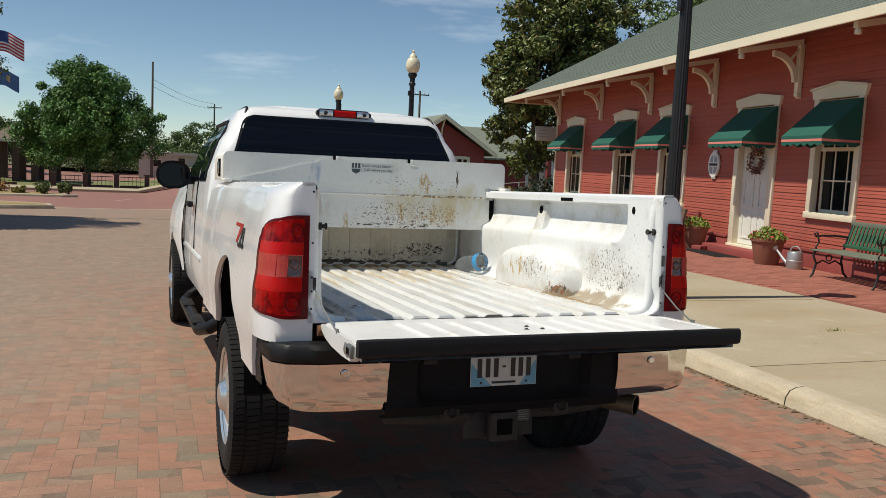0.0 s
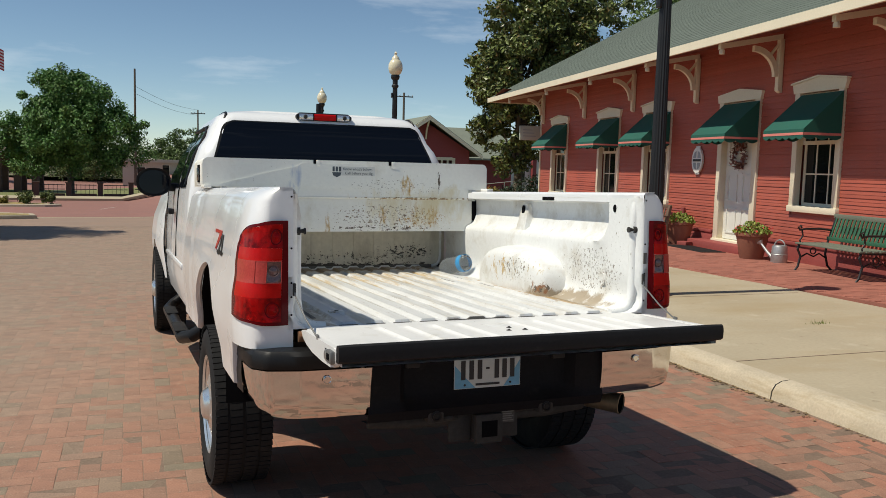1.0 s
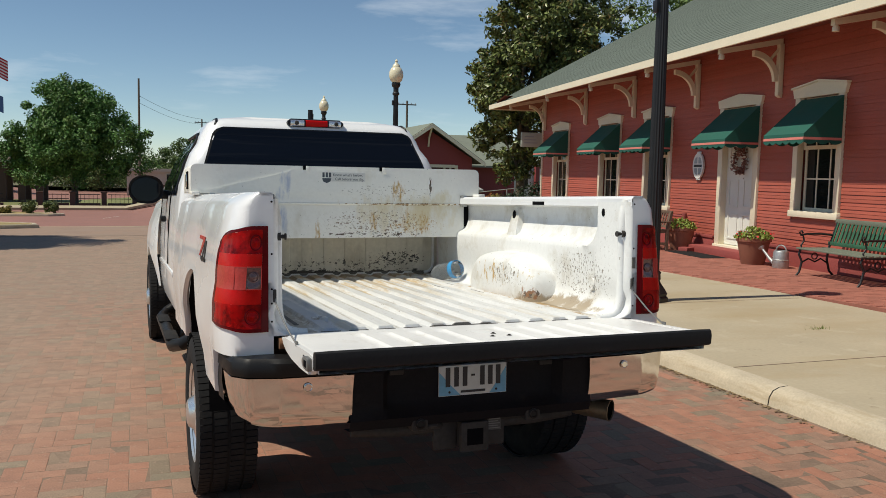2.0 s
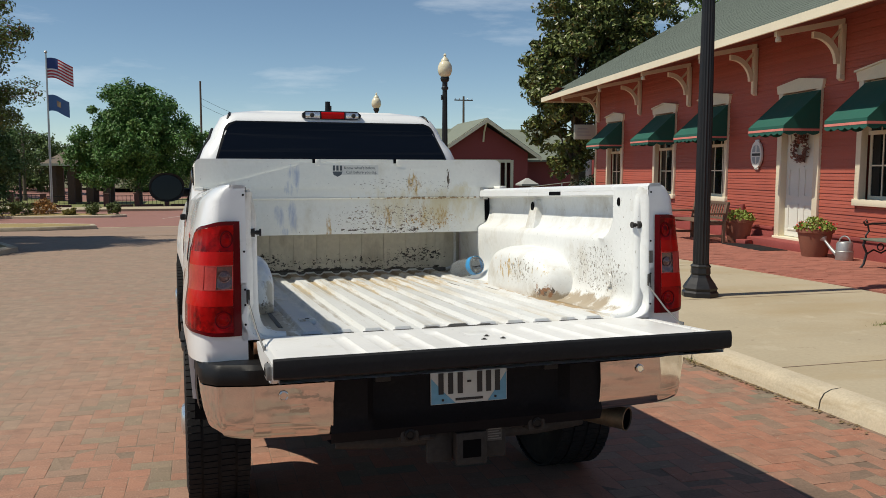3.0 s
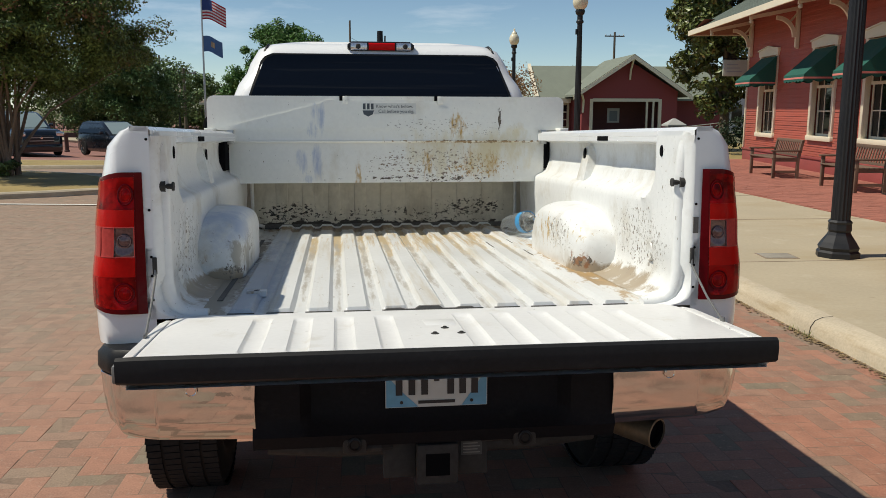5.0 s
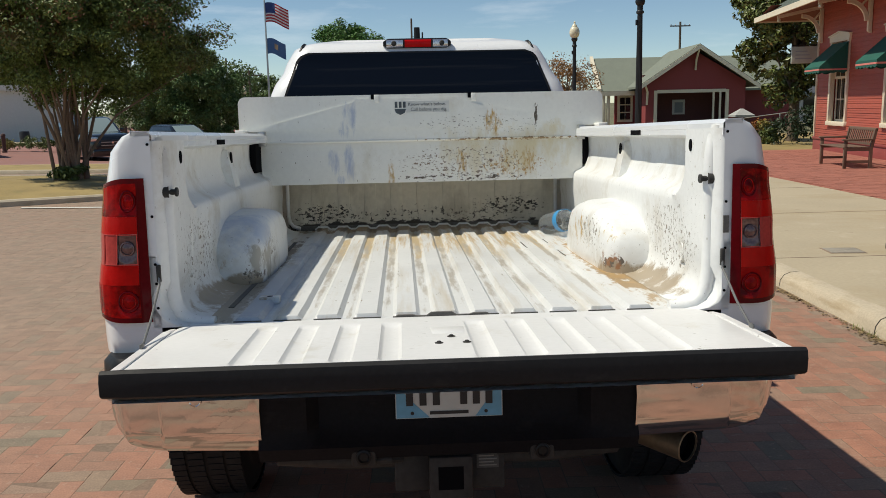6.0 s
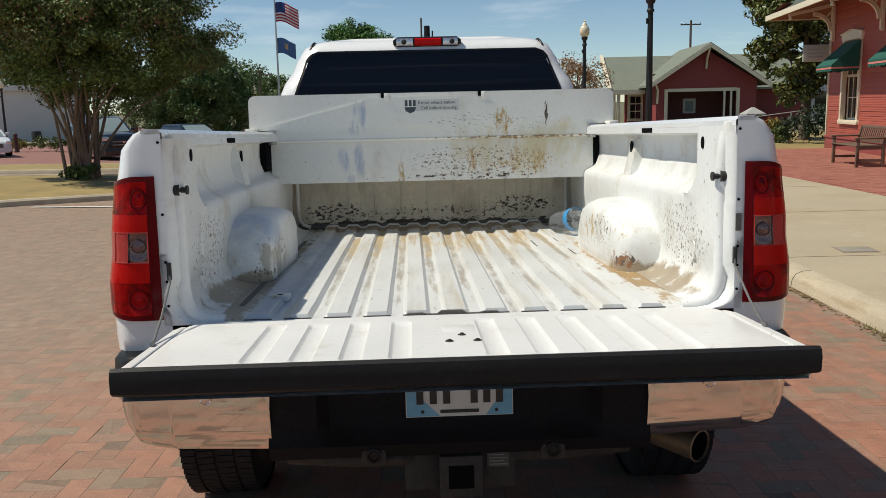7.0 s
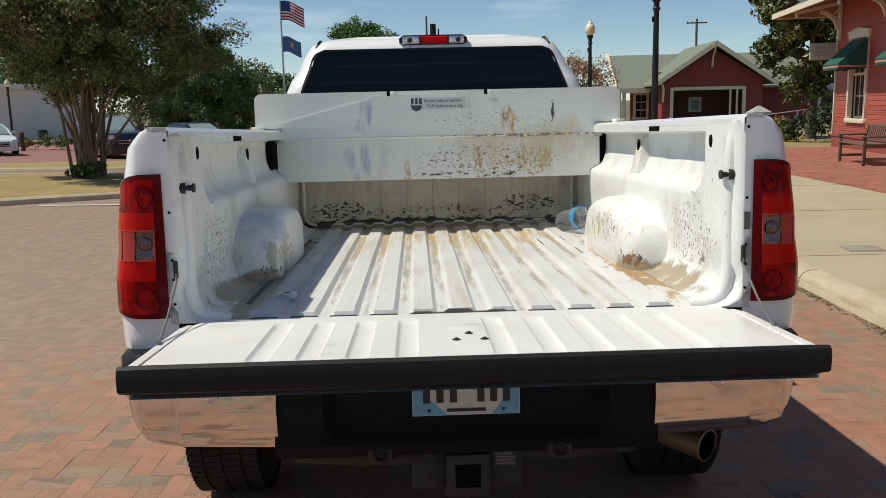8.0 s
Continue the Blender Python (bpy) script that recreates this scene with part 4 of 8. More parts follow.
for x in (-0.535, -0.50, -0.40, -0.37, 0.37, 0.40, 0.50, 0.535):
    deep = 0.045 if abs(x) < 0.38 else 0.0
    rows.append([(x, y, z) for y, z in ((0.05, 0.895), (-0.11, 0.892), (-0.132, 0.878), (-0.134, 0.84), (-0.120 + deep, 0.825), (-0.115 + deep, 0.70), (-0.118 + deep * 0.6, 0.665), (-0.128, 0.64), (-0.11, 0.60), (-0.02, 0.588))])
sheet(bm, rows)
step = part("bumper_step", bm, M_step, truck, "dusty black plastic bumper centre")
plate = new("number_plate", mesh_of("number_plate", boxm(-0.1525, 0.1525, -0.036, -0.033, 0.700, 0.856, 0.001), material("plate_blue_white", (0.52, 0.57, 0.58), 0.4, 0, 0.08, 9, 30), True))
plate.parent = truck
plate.matrix_basis = pose(0, -0.043, 0)
plate["label"] = "blue and white number plate with plain dark bars"
M_ink = material("plate_ink", (0.015, 0.016, 0.02), 0.5, 0, 0.1)
M_plate_blue = material("plate_blue", (0.13, 0.36, 0.56), 0.4, 0, 0.15, 9, 30)
for pts in ([(-0.15, 0.702), (-0.055, 0.702), (-0.10, 0.745), (-0.15, 0.80)], [(0.15, 0.702), (0.075, 0.702), (0.11, 0.75), (0.15, 0.81)], [(-0.15, 0.83), (-0.15, 0.853), (0.15, 0.853), (0.15, 0.835), (0.0, 0.826)]):
    bm = slab(bmesh.new(), [(x, -0.0362, z) for x, z in pts], (0, -0.0008, 0))
    part("plate_field", bm, M_plate_blue, plate, "blue plate field", smooth=False)
for x0, w in ((-0.112, 0.020), (-0.074, 0.020), (-0.036, 0.020), (0.042, 0.020), (0.078, 0.020), (0.114, 0.020)):
    part("plate_bar", boxm(x0 - w / 2, x0 + w / 2, -0.0385, -0.036, 0.738, 0.818), M_ink, plate)
part("plate_bar", boxm(-0.008, 0.008, -0.0385, -0.036, 0.778, 0.786), M_ink, plate)
part("plate_bar", boxm(-0.05, 0.05, -0.0385, -0.036, 0.834, 0.846), M_ink, plate)
part("plate_bar", boxm(-0.055, 0.055, -0.0385, -0.036, 0.711, 0.720), M_ink, plate)
for x in (-0.105, 0.105):
    part("plate_bolt", frustum(bmesh.new(), (x, -0.036, 0.716), (0, -1, 0), 0.005, 0.005, 0.003, 10), M_grime, plate)
for x in (-0.335, 0.335):
    part("plate_lamp", boxm(x - 0.03, x + 0.03, -0.09, -0.06, 0.805, 0.825, 0.004), M_grime, step, "small plate lamp")
# hitch receiver, hooks, wiring sockets
bm = bmesh.new()
box(bm, -0.055, 0.055, -0.10, 0.25, 0.475, 0.585, 0.006)
part("hitch_receiver", bm, M_grime, truck, "dark steel hitch receiver")
part("hitch_mouth", boxm(-0.034, 0.034, -0.104, -0.099, 0.498, 0.562), M_dark, truck)
part("hitch_collar", boxm(-0.062, 0.062, -0.108, -0.08, 0.468, 0.592, 0.006), M_grime, truck)
part("hitch_collar_mouth", boxm(-0.036, 0.036, -0.1095, -0.1075, 0.496, 0.564), M_dark, truck)
part("hitch_plate_side", boxm(-0.16, -0.06, -0.05, -0.03, 0.47, 0.60, 0.006), M_grime, truck, "steel chain plate beside the hitch")
part("hitch_plate_side", boxm(0.06, 0.16, -0.05, -0.03, 0.47, 0.60, 0.006), M_grime, truck, "steel chain plate beside the hitch")
hitch_label = part("hitch_label", boxm(0.078, 0.142, -0.0535, -0.0505, 0.535, 0.592), material("faded_label", (0.07, 0.07, 0.066), 0.7, 0, 0.3, 20, 90), truck, "worn grey hitch label with unreadable lines")
for i in range(5):
    part("label_line", boxm(0.084, 0.136 - 0.008 * (i % 2), -0.0555, -0.0535, 0.542 + 0.0095 * i, 0.5455 + 0.0095 * i), M_cable, hitch_label)
bm = bmesh.new()
tube(bm, [(-0.5, 0.0, 0.575), (-0.3, -0.02, 0.565), (0.3, -0.02, 0.565), (0.5, 0.0, 0.575)], 0.028, 10)
part("hitch_crossbar", bm, M_grime, truck, "dirty steel crossbar")
for x in (-0.245, 0.26):
    part("tow_bracket", boxm(x - 0.035, x + 0.035, -0.12, -0.06, 0.578, 0.638, 0.008), M_grime, truck, "square wiring socket bracket")
    part("socket", lathe(bmesh.new(), [(0.022, 0), (0.022, 0.006), (0.016, 0.008), (0.012, 0.003), (0, 0.003)], (x, -0.12, 0.608), (0, -1, 0), 16), M_black, truck)
bm = bmesh.new()
tube(bm, [(0.14, -0.07, 0.59), (0.17, -0.10, 0.605), (0.21, -0.09, 0.60), (0.24, -0.08, 0.61)], 0.01, 8)
part("safety_hook", bm, M_grime, truck)
bm = bmesh.new()
tube(bm, [(-0.14, -0.07, 0.58), (-0.17, -0.10, 0.59), (-0.21, -0.09, 0.585)], 0.012, 8)
part("safety_hook", bm, M_grime, truck)
# exhaust
bm = bmesh.new()
tube(bm, [(0.50, 1.6, 0.57), (0.52, 0.6, 0.565), (0.53, 0.30, 0.56), (0.60, 0.175, 0.563)], 0.036, 14)
exhaust = part("exhaust_pipe", bm, M_exh, truck, "sooty steel exhaust pipe")
d_ex = Vector((0.60, -0.79, -0.06)).normalized()
part("exhaust_tip", lathe(bmesh.new(), [(0.036, -0.02), (0.045, 0.0), (0.047, 0.185), (0.050, 0.20), (0.0455, 0.202), (0.0455, 0.195)], (0.602, 0.168, 0.562), d_ex, 24), M_exh, exhaust, "tan-tinted exhaust tip")
part("exhaust_inside", lathe(bmesh.new(), [(0.0458, 0.196), (0.044, 0.17), (0, 0.15)], (0.602, 0.168, 0.562), d_ex, 24), M_dark, exhaust)

# chassis below
for x in (-0.42, 0.42):
    part("frame_rail", boxm(x - 0.04, x + 0.04, 0.1, 5.6, 0.62, 0.78, 0.01), M_grime, truck, "dark chassis rail")
bm = bmesh.new()
tube(bm, [(-0.80, AX_R, WH_R), (0.80, AX_R, WH_R)], 0.05, 12)
lathe(bm, [(0, -0.17), (0.12, -0.15), (0.17, -0.06), (0.17, 0.06), (0.10, 0.16), (0, 0.2)], (0, AX_R, WH_R), (0, 1, 0), 18)
part("rear_axle", bm, M_grime, truck, "dirty rear axle with differential")
bm = bmesh.new()
tube(bm, [(-0.80, AX_F, WH_F), (0.80, AX_F, WH_F)], 0.045, 12)
part("front_axle", bm, M_grime, truck)
for sd in (-1, 1):
    bm = bmesh.new()
    rows = [[(sd * (0.52 + w), lerp(AX_R - 0.75, AX_R + 0.75, k / 14), WH_R + 0.05 + 0.20 * (abs(k / 14 - 0.5) * 2) ** 2 + h) for w, h in ((-0.035, 0), (0.035, 0), (0.035, 0.05), (-0.035, 0.05))] for k in range(15)]
    part("leaf_spring", solid(rows), M_grime, truck)
bm = boxm(-0.78, 0.78, 0.12, 5.5, 0.80, 0.90)
part("underbody", bm, M_grime, truck, "dark underside of the body")
spare = part("spare_wheel", lathe(bmesh.new(), [(0.12, -0.10), (0.36, -0.11), (0.39, -0.06), (0.39, 0.06), (0.36, 0.11), (0.12, 0.10)], (0, 0.62, 0.66), (0, 0, 1), 28), M_rubber, truck, "black spare tyre slung under the bed")


# wheels
def wheel(x, y, z, sd):
    w = new("wheel")
    w.parent = truck
    w.matrix_basis = pose(x, y, z)
    w["label"] = "knobbly black tyre on a silver alloy rim"
    R, hw = 0.40, 0.138
    prof = [(0.225, -hw * 0.78), (0.25, -hw * 0.95), (0.31, -hw * 1.02), (0.365, -hw * 0.94), (0.388, -hw * 0.82), (0.391, -hw * 0.4), (0.391, hw * 0.4), (0.388, hw * 0.82), (0.365, hw * 0.94), (0.31, hw * 1.02), (0.25, hw * 0.95), (0.225, hw * 0.78)]
    tyre = part("tyre", lathe(bmesh.new(), prof, (0, 0, 0), (1, 0, 0), 56), M_rubber, w, "black rubber tyre with deep tread")
    bm_ = bmesh.new()
    for k in range(78):
        a = 2 * math.pi * k / 78
        for j, (x0, x1, sh) in enumerate(((-0.130, -0.078, 0), (-0.066, -0.008, 0.5), (0.008, 0.066, 0), (0.078, 0.130, 0.5))):
            aa = a + sh * math.pi / 78
            q = Matrix.Rotation(aa, 3, "X")
            h0 = 0.012 if abs(x0 + x1) > 0.15 else 0.0
            c = [q @ Vector((xx, yy, rr)) for rr in (0.386, 0.3975) for xx, yy in ((x0 - (h0 if x0 < -0.1 else 0) * 0.3, -0.0145), (x1 + (h0 if x1 > 0.1 else 0) * 0.3, -0.0125), (x1, 0.0145), (x0, 0.0125))]
            vv = [bm_.verts.new(p) for p in c]
            for f in ((4, 5, 6, 7), (0, 1, 5, 4), (1, 2, 6, 5), (2, 3, 7, 6), (3, 0, 4, 7)):
                bm_.faces.new([vv[i] for i in f])
    part("tread", bm_, M_rubber, tyre, smooth=False)
    rim = part("rim", lathe(bmesh.new(), [(0.232, sd * 0.118), (0.245, sd * 0.128), (0.250, sd * 0.122), (0.236, sd * 0.118), (0.222, sd * 0.108), (0.208, sd * 0.09), (0.20, sd * -0.02), (0.06, sd * -0.03), (0, sd * -0.03)], (0, 0, 0), (1, 0, 0), 40), M_alloy, w, "silver alloy rim with holes and hub cap")
    for k in range(8):
        a = 2 * math.pi * k / 8
        q = Matrix.Rotation(a, 3, "X")
        loop = [(sd * 0.072, -0.036, 0.212), (sd * 0.072, 0.036, 0.212), (sd * 0.105, 0.045, 0.09), (sd * 0.105, -0.045, 0.09)]
        bm_ = bmesh.new()
        slab(bm_, [q @ Vector(p) for p in loop], (sd * 0.022, 0, 0))
        part("spoke", bm_, M_alloy, rim)
    part("hub_cap", lathe(bmesh.new(), [(0.115, 0.08), (0.11, 0.115), (0.085, 0.125), (0.07, 0.15), (0.05, 0.158), (0, 0.16)], (0, 0, 0), (sd, 0, 0), 24), M_alloy, rim, "silver hub cap")
    return w


wheel(-0.89, AX_R, WH_R, -1)
wheel(0.89, AX_R, WH_R, 1)
wheel(-0.935, AX_F, WH_F, -1)
wheel(0.935, AX_F, WH_F, 1)

# ---- cab ----
CAB_R = 2.64  # back wall of the cab


def cab_half(z):
    return curve_at([(0.62, 0.945), (0.85, 0.985), (1.15, 0.985), (1.45, 0.965), (1.60, 0.945), (1.75, 0.895), (1.95, 0.800), (2.03, 0.755), (2.07, 0.70), (2.088, 0.62), (2.098, 0.4), (2.10, 0.0)], z)


def cab_rear(z):
    return curve_at([(0.6, CAB_R), (1.5, CAB_R), (1.7, CAB_R + 0.06), (2.0, CAB_R + 0.17), (2.05, CAB_R + 0.21), (2.09, CAB_R + 0.32)], z)


def cab_front(z):
    return curve_at([(0.6, 5.0), (1.50, 5.05), (1.56, 4.95), (1.8, 4.50), (2.0, 4.12), (2.07, 3.85), (2.098, 3.5)], z)


zs = [0.66, 0.75, 0.85, 1.0, 1.15, 1.3, 1.45, 1.53, 1.60, 1.68, 1.75, 1.82, 1.89, 1.95, 2.0, 2.035, 2.06, 2.075, 2.085, 2.092]


def cab_loop(z, grow=0.0):
    hw, y0, y1 = cab_half(z) + grow, cab_rear(z) - grow, cab_front(z) + grow
    r = 0.12
    pts = []
    for cx, cy, a0 in ((hw - r, y0 + r, -90), (hw - r, y1 - r, 0), (-hw + r, y1 - r, 90), (-hw + r, y0 + r, 180)):
        for k in range(6):
            a = radians(a0 + 90 * k / 5)
            pts.append((cx + r * math.cos(a), cy + r * math.sin(a), z))
    return pts


bm = solid([cab_loop(z) for z in zs])
cab = part("cab_body", bm, M_paint, truck, "glossy white cab shell")
# rear window with dark tint, proud of the shell, rounded corners
def on_back(x, z, up):
    e = max(0.0, abs(x) - (cab_half(z) - 0.12))
    return (x, cab_rear(z) - up + 0.12 - math.sqrt(max(0.0144 - e * e, 0)), z)


def back_patch(hw0, hw1, z0, z1, up, nx=16, nz=6, r=0.06):
    bm_ = bmesh.new()
    rows_ = []
    for j in range(nz + 1):
        z = lerp(z0, z1, j / nz)
        hw = lerp(hw0, hw1, j / nz)
        e = min(z - z0, z1 - z)
        if e < r:
            hw -= r - math.sqrt(r * r - (r - e) ** 2)
        rows_.append([on_back(lerp(-hw, hw, i / nx), z, up) for i in range(nx + 1)])
    sheet(bm_, rows_)
    return bm_


part("window_seal", back_patch(0.84, 0.715, 1.60, 2.005, 0.006, nz=24), M_black, cab, "black rubber window seal")
part("rear_window", back_patch(0.825, 0.70, 1.61, 1.995, 0.010, nz=24), M_tint, cab, "dark tinted rear window")
# high brake light
bm = bmesh.new()
rows = []
for k in range(17):
    x = lerp(-0.205, 0.205, k / 16)
    h = 0.026 * (1 - max(0, (abs(x) - 0.175) / 0.03) ** 2 * 0.7)
    y = cab_rear(2.05) - 0.028
    rows.append([(x, y + 0.012, 2.058 + h), (x, y, 2.055 + h * 0.9), (x, y - 0.006, 2.052), (x, y, 2.05 - h * 0.9), (x, y + 0.03, 2.048 - h), (x, y + 0.06, 2.05)])
brake = part("high_brake_light", solid(rows), M_black, truck, "high brake light with red centre and clear ends")
for x0, x1, mat, nm in ((-0.075, 0.085, M_red_refl, "red_lens"), (-0.185, -0.085, M_silver_refl, "cargo_lens"), (0.095, 0.185, M_silver_refl, "cargo_lens")):
    bm = bmesh.new()
    y = cab_rear(2.05) - 0.0365
    sheet(bm, [[(lerp(x0, x1, k / 6), y - d, z) for k in range(7)] for z, d in ((2.03, -0.004), (2.036, 0.003), (2.052, 0.006), (2.068, 0.003), (2.074, -0.004))])
    part(nm, bm, mat, brake)
for x in (-0.14, 0.15):
    part("bulb", lathe(bmesh.new(), [(0.016, 0), (0.012, 0.006), (0, 0.008)], (x, cab_rear(2.05) - 0.042, 2.052), (0, -1, 0), 14), M_grime, brake)
# roof seams
for sd in (-1, 1):
    bm = bmesh.new()
    pts = [(0.712, 2.845, 2.004), (0.704, 2.852, 2.035), (0.694, 2.872, 2.062), (0.688, 2.92, 2.078), (0.685, 3.1, 2.085), (0.68, 3.6, 2.085)]
    tube(bm, [(sd * x, y + 0.004, z - 0.013) for x, y, z in pts], 0.009, 8)
    part("roof_seam", bm, M_black, cab, "black roof seam strip")
# antenna stub on the roof
bm = frustum(bmesh.new(), (0.005, 3.02, 2.085), (0, 0, 1), 0.020, 0.018, 0.085, 16)
antenna = part("roof_antenna", bm, M_black, truck, "short black roof antenna")
part("antenna_whip", tube(bmesh.new(), [(0.04, 3.1, 2.09), (0.042, 3.1, 2.15)], 0.005, 8), M_black, antenna)
part("antenna_whip", tube(bmesh.new(), [(0.9, 4.9, 1.5), (0.9, 4.85, 2.15)], 0.004, 6), M_black, antenna)

# side glass, door seams, handle, moulding on both sides
for sd in (-1, 1):
    def on_side(y, z, up):
        return (sd * (cab_half(z) + up), y, z)
    for y0, y1, nm, lab in ((3.62, 4.62, "side_window", "dark front side window"), (3.02, 3.52, "quarter_window", "dark rear quarter window")):
        bm = bmesh.new()
        rows = []
        for j in range(9):
            z = lerp(1.53, 1.985, j / 8)
            f = min(y1, cab_front(z) - 0.16)
            rows.append([on_side(lerp(y0 + 0.04 * (j / 8), max(f, y0 + 0.15), i / 8), z, 0.006) for i in range(9)])
        sheet(bm, rows)
        part(nm, bm, M_tint, cab, lab)
    bm = bmesh.new()
    tube(bm, [on_side(3.57, z, 0.004) for z in (1.0, 1.3, 1.5, 1.7, 1.9, 2.0)], 0.006, 6)
    part("door_seam", bm, M_dark, cab)
    bm = bmesh.new()
    tube(bm, [on_side(4.72, z, 0.002) for z in (0.8, 1.0, 1.3, 1.5)], 0.005, 6)
    part("door_seam", bm, M_dark, cab)
    # dark weather strip leaning along the window
    bm = bmesh.new()
    tube(bm, [on_side(3.0, 1.55, 0.008), on_side(2.99, 1.75, 0.008), on_side(3.02, 1.92, 0.006), on_side(3.10, 1.965, 0.004), on_side(4.0, 1.985, 0.004)], 0.012, 8)
    part("drip_strip", bm, M_black, cab, "black strip round the side windows")
    part("door_handle", boxm(*sorted((sd * 0.985, sd * 1.03)), 3.72, 3.92, 1.32, 1.365, 0.012), M_black, cab, "black door handle")
    bm = boxm(*sorted((sd * 0.97, sd * 0.996)), 3.0, 4.69, 0.945, 0.985, 0.011)
    part("side_moulding", bm, M_paint, cab, "white side moulding")
    # mirror
    bm = bmesh.new()
    rows = []
    for y, k in ((3.99, 0.93), (3.985, 1.0), (4.02, 1.0), (4.08, 0.9), (4.14, 0.6)):
        rows.append([(sd * (1.125 + 0.135 * k * math.copysign(abs(math.cos(a)) ** 0.85, math.cos(a))), y, 1.575 + 0.115 * k * math.copysign(abs(math.sin(a)) ** 0.85, math.sin(a))) for a in [2 * math.pi * i / 24 for i in range(24)]])
    mirror = part("door_mirror", solid(rows), M_black, truck, "large black door mirror")
    part("mirror_arm", boxm(*sorted((sd * 0.94, sd * 1.10)), 4.02, 4.10, 1.50, 1.57, 0.015), M_black, mirror)
    rows = [[(sd * (1.125 + 0.118 * math.cos(a)), y, 1.575 + 0.098 * math.sin(a)) for a in [2 * math.pi * i / 24 for i in range(24)]] for y in (3.982, 3.988)]
    part("mirror_glass", solid(rows), M_tint, mirror, "mirror glass")
    # running board
    bm = bmesh.new()
    tube(bm, [(sd * 0.80, 2.62, 0.62), (sd * 0.95, 2.66, 0.52), (sd * 1.0, 2.80, 0.49), (sd * 1.0, 4.30, 0.49), (sd * 0.95, 4.44, 0.52), (sd * 0.80, 4.48, 0.62)], 0.045, 12)
    step_bar = part("running_board", bm, M_black, truck, "black tubular side step")
    for y in (3.0, 3.9):
        part("step_pad", boxm(*sorted((sd * 0.96, sd * 1.05)), y - 0.2, y + 0.2, 0.525, 0.54, 0.005), M_rubber, step_bar)
    # front fender with arch
    bm = bmesh.new()
    rows = []
    for i in range(31):
        y = lerp(4.70, 5.95, i / 30)
        low = arch_z(y, AX_F, WH_F, 0.47, 0.72)
        tip = max(0, (y - 5.7) / 0.25)
        rows.append([(sd * (curve_at([(0.7, 0.985), (1.05, 1.015), (1.25, 1.0), (1.45, 0.97)], z) + 0.05 * min(1, (y - 4.70) / 0.3) ** 0.7 * min(1, (1.47 - z) / 0.25) - 0.06 * tip * tip), y, z) for z in [lerp(low, 1.45, k / 8) for k in range(9)]] + [(sd * 0.93, y, 1.485), (sd * 0.80, y, 1.50 - 0.03 * tip)])
    sheet(bm, rows)
    part("front_fender", bm, M_paint, truck, "white front wing over the wheel")
    # badge on the bedside: red and grey shapes
    def on_bed(y, z, up):
        return (sd * (side_x(z, y) + up), y, z)
    badge = new("side_badge")
    badge.parent = truck
    badge["label"] = "red and grey decal on the bedside"
    for pts, mat in (([(0.62, 1.345), (0.46, 1.345), (0.46, 1.32), (0.55, 1.225), (0.58, 1.225), (0.51, 1.325), (0.62, 1.325)], M_red_refl), ([(0.45, 1.325), (0.44, 1.325), (0.48, 1.20), (0.52, 1.20)], M_grime), ([(0.44, 1.325), (0.41, 1.325), (0.42, 1.20), (0.44, 1.20)], M_grime), ([(0.53, 1.205), (0.40, 1.205), (0.40, 1.225), (0.53, 1.225)], M_black)):
        bm = bmesh.new()
        slab(bm, [on_bed(0.74 + (y - 0.50) * 1.5, 1.275 + (z - 1.275) * 0.76, 0.002) for y, z in pts], (sd * 0.0015, 0, 0))
        part("decal", bm, mat, badge)
part("fuel_door_handle", boxm(-1.0, -0.972, 2.20, 2.23, 1.14, 1.19, 0.004), M_black, truck)
# hood and nose
rows = []
for i in range(9):
    y = lerp(4.95, 6.0, i / 8)
    d = 0.10 * (i / 8) ** 2
    rows.append([(0.93 * sx, y, 1.50 + 0.03 * (1 - sx * sx) - d) for sx in [k / 6 - 1 for k in range(13)]])
bm = bmesh.new()
sheet(bm, rows)
part("hood", bm, M_paint, truck, "white engine hood")
part("front_end", boxm(-0.95, 0.95, 5.72, 5.98, 0.75, 1.40, 0.06), M_paint, truck, "white front end")
part("front_bumper", boxm(-0.98, 0.98, 5.90, 6.10, 0.55, 0.80, 0.05), M_chrome, truck, "chrome front bumper")

# ---- toolbox across the bed rails ----
toolbox = thing("truck_toolbox", "weathered white steel crossover toolbox with rust streaks across the bed", "toolbox", m=TRUCK)
TB = 2.02


def tb_outline(hw, z0, z1, r):
    pts = [(-hw, z0), (hw, z0)]
    for cx, a0 in ((hw - r, 0), (-hw + r, 90)):
        for k in range(5):
            a = radians(a0 + 90 * k / 4)
            pts.append((cx + r * math.cos(a), z1 - r + r * math.sin(a)))
    return pts


bm = bmesh.new()
slab(bm, [(x, TB, z) for x, z in tb_outline(0.942, 1.535, 1.712, 0.035)], (0, 0.50, 0))
lid = part("lid", bm, M_toolbox, toolbox, "scratched white lid with side wings", smooth=False)
bm = bmesh.new()
# front: lower panel leans in below the fold
slab(bm, [(-0.838, TB + 0.012, 1.475), (-0.838, TB + 0.005, 1.258), (0.838, TB + 0.005, 1.258), (0.838, TB + 0.012, 1.475), (0.838, TB - 0.002, 1.482), (0.838, TB - 0.002, 1.545), (-0.838, TB - 0.002, 1.545), (-0.838, TB - 0.002, 1.482)], (0, 0.46, 0))
bm2 = solid([[(x, TB + y, z) for y, z in ((-0.001, 1.470), (-0.0045, 1.4765), (-0.0045, 1.4795), (-0.001, 1.486))] for x in (-0.838, 0.838)])
body = part("body", bm, M_toolbox, toolbox, "white steel box with rust stains", smooth=False)
part("front_fold", bm2, M_toolbox, body, "folded edge across the box", smooth=False)
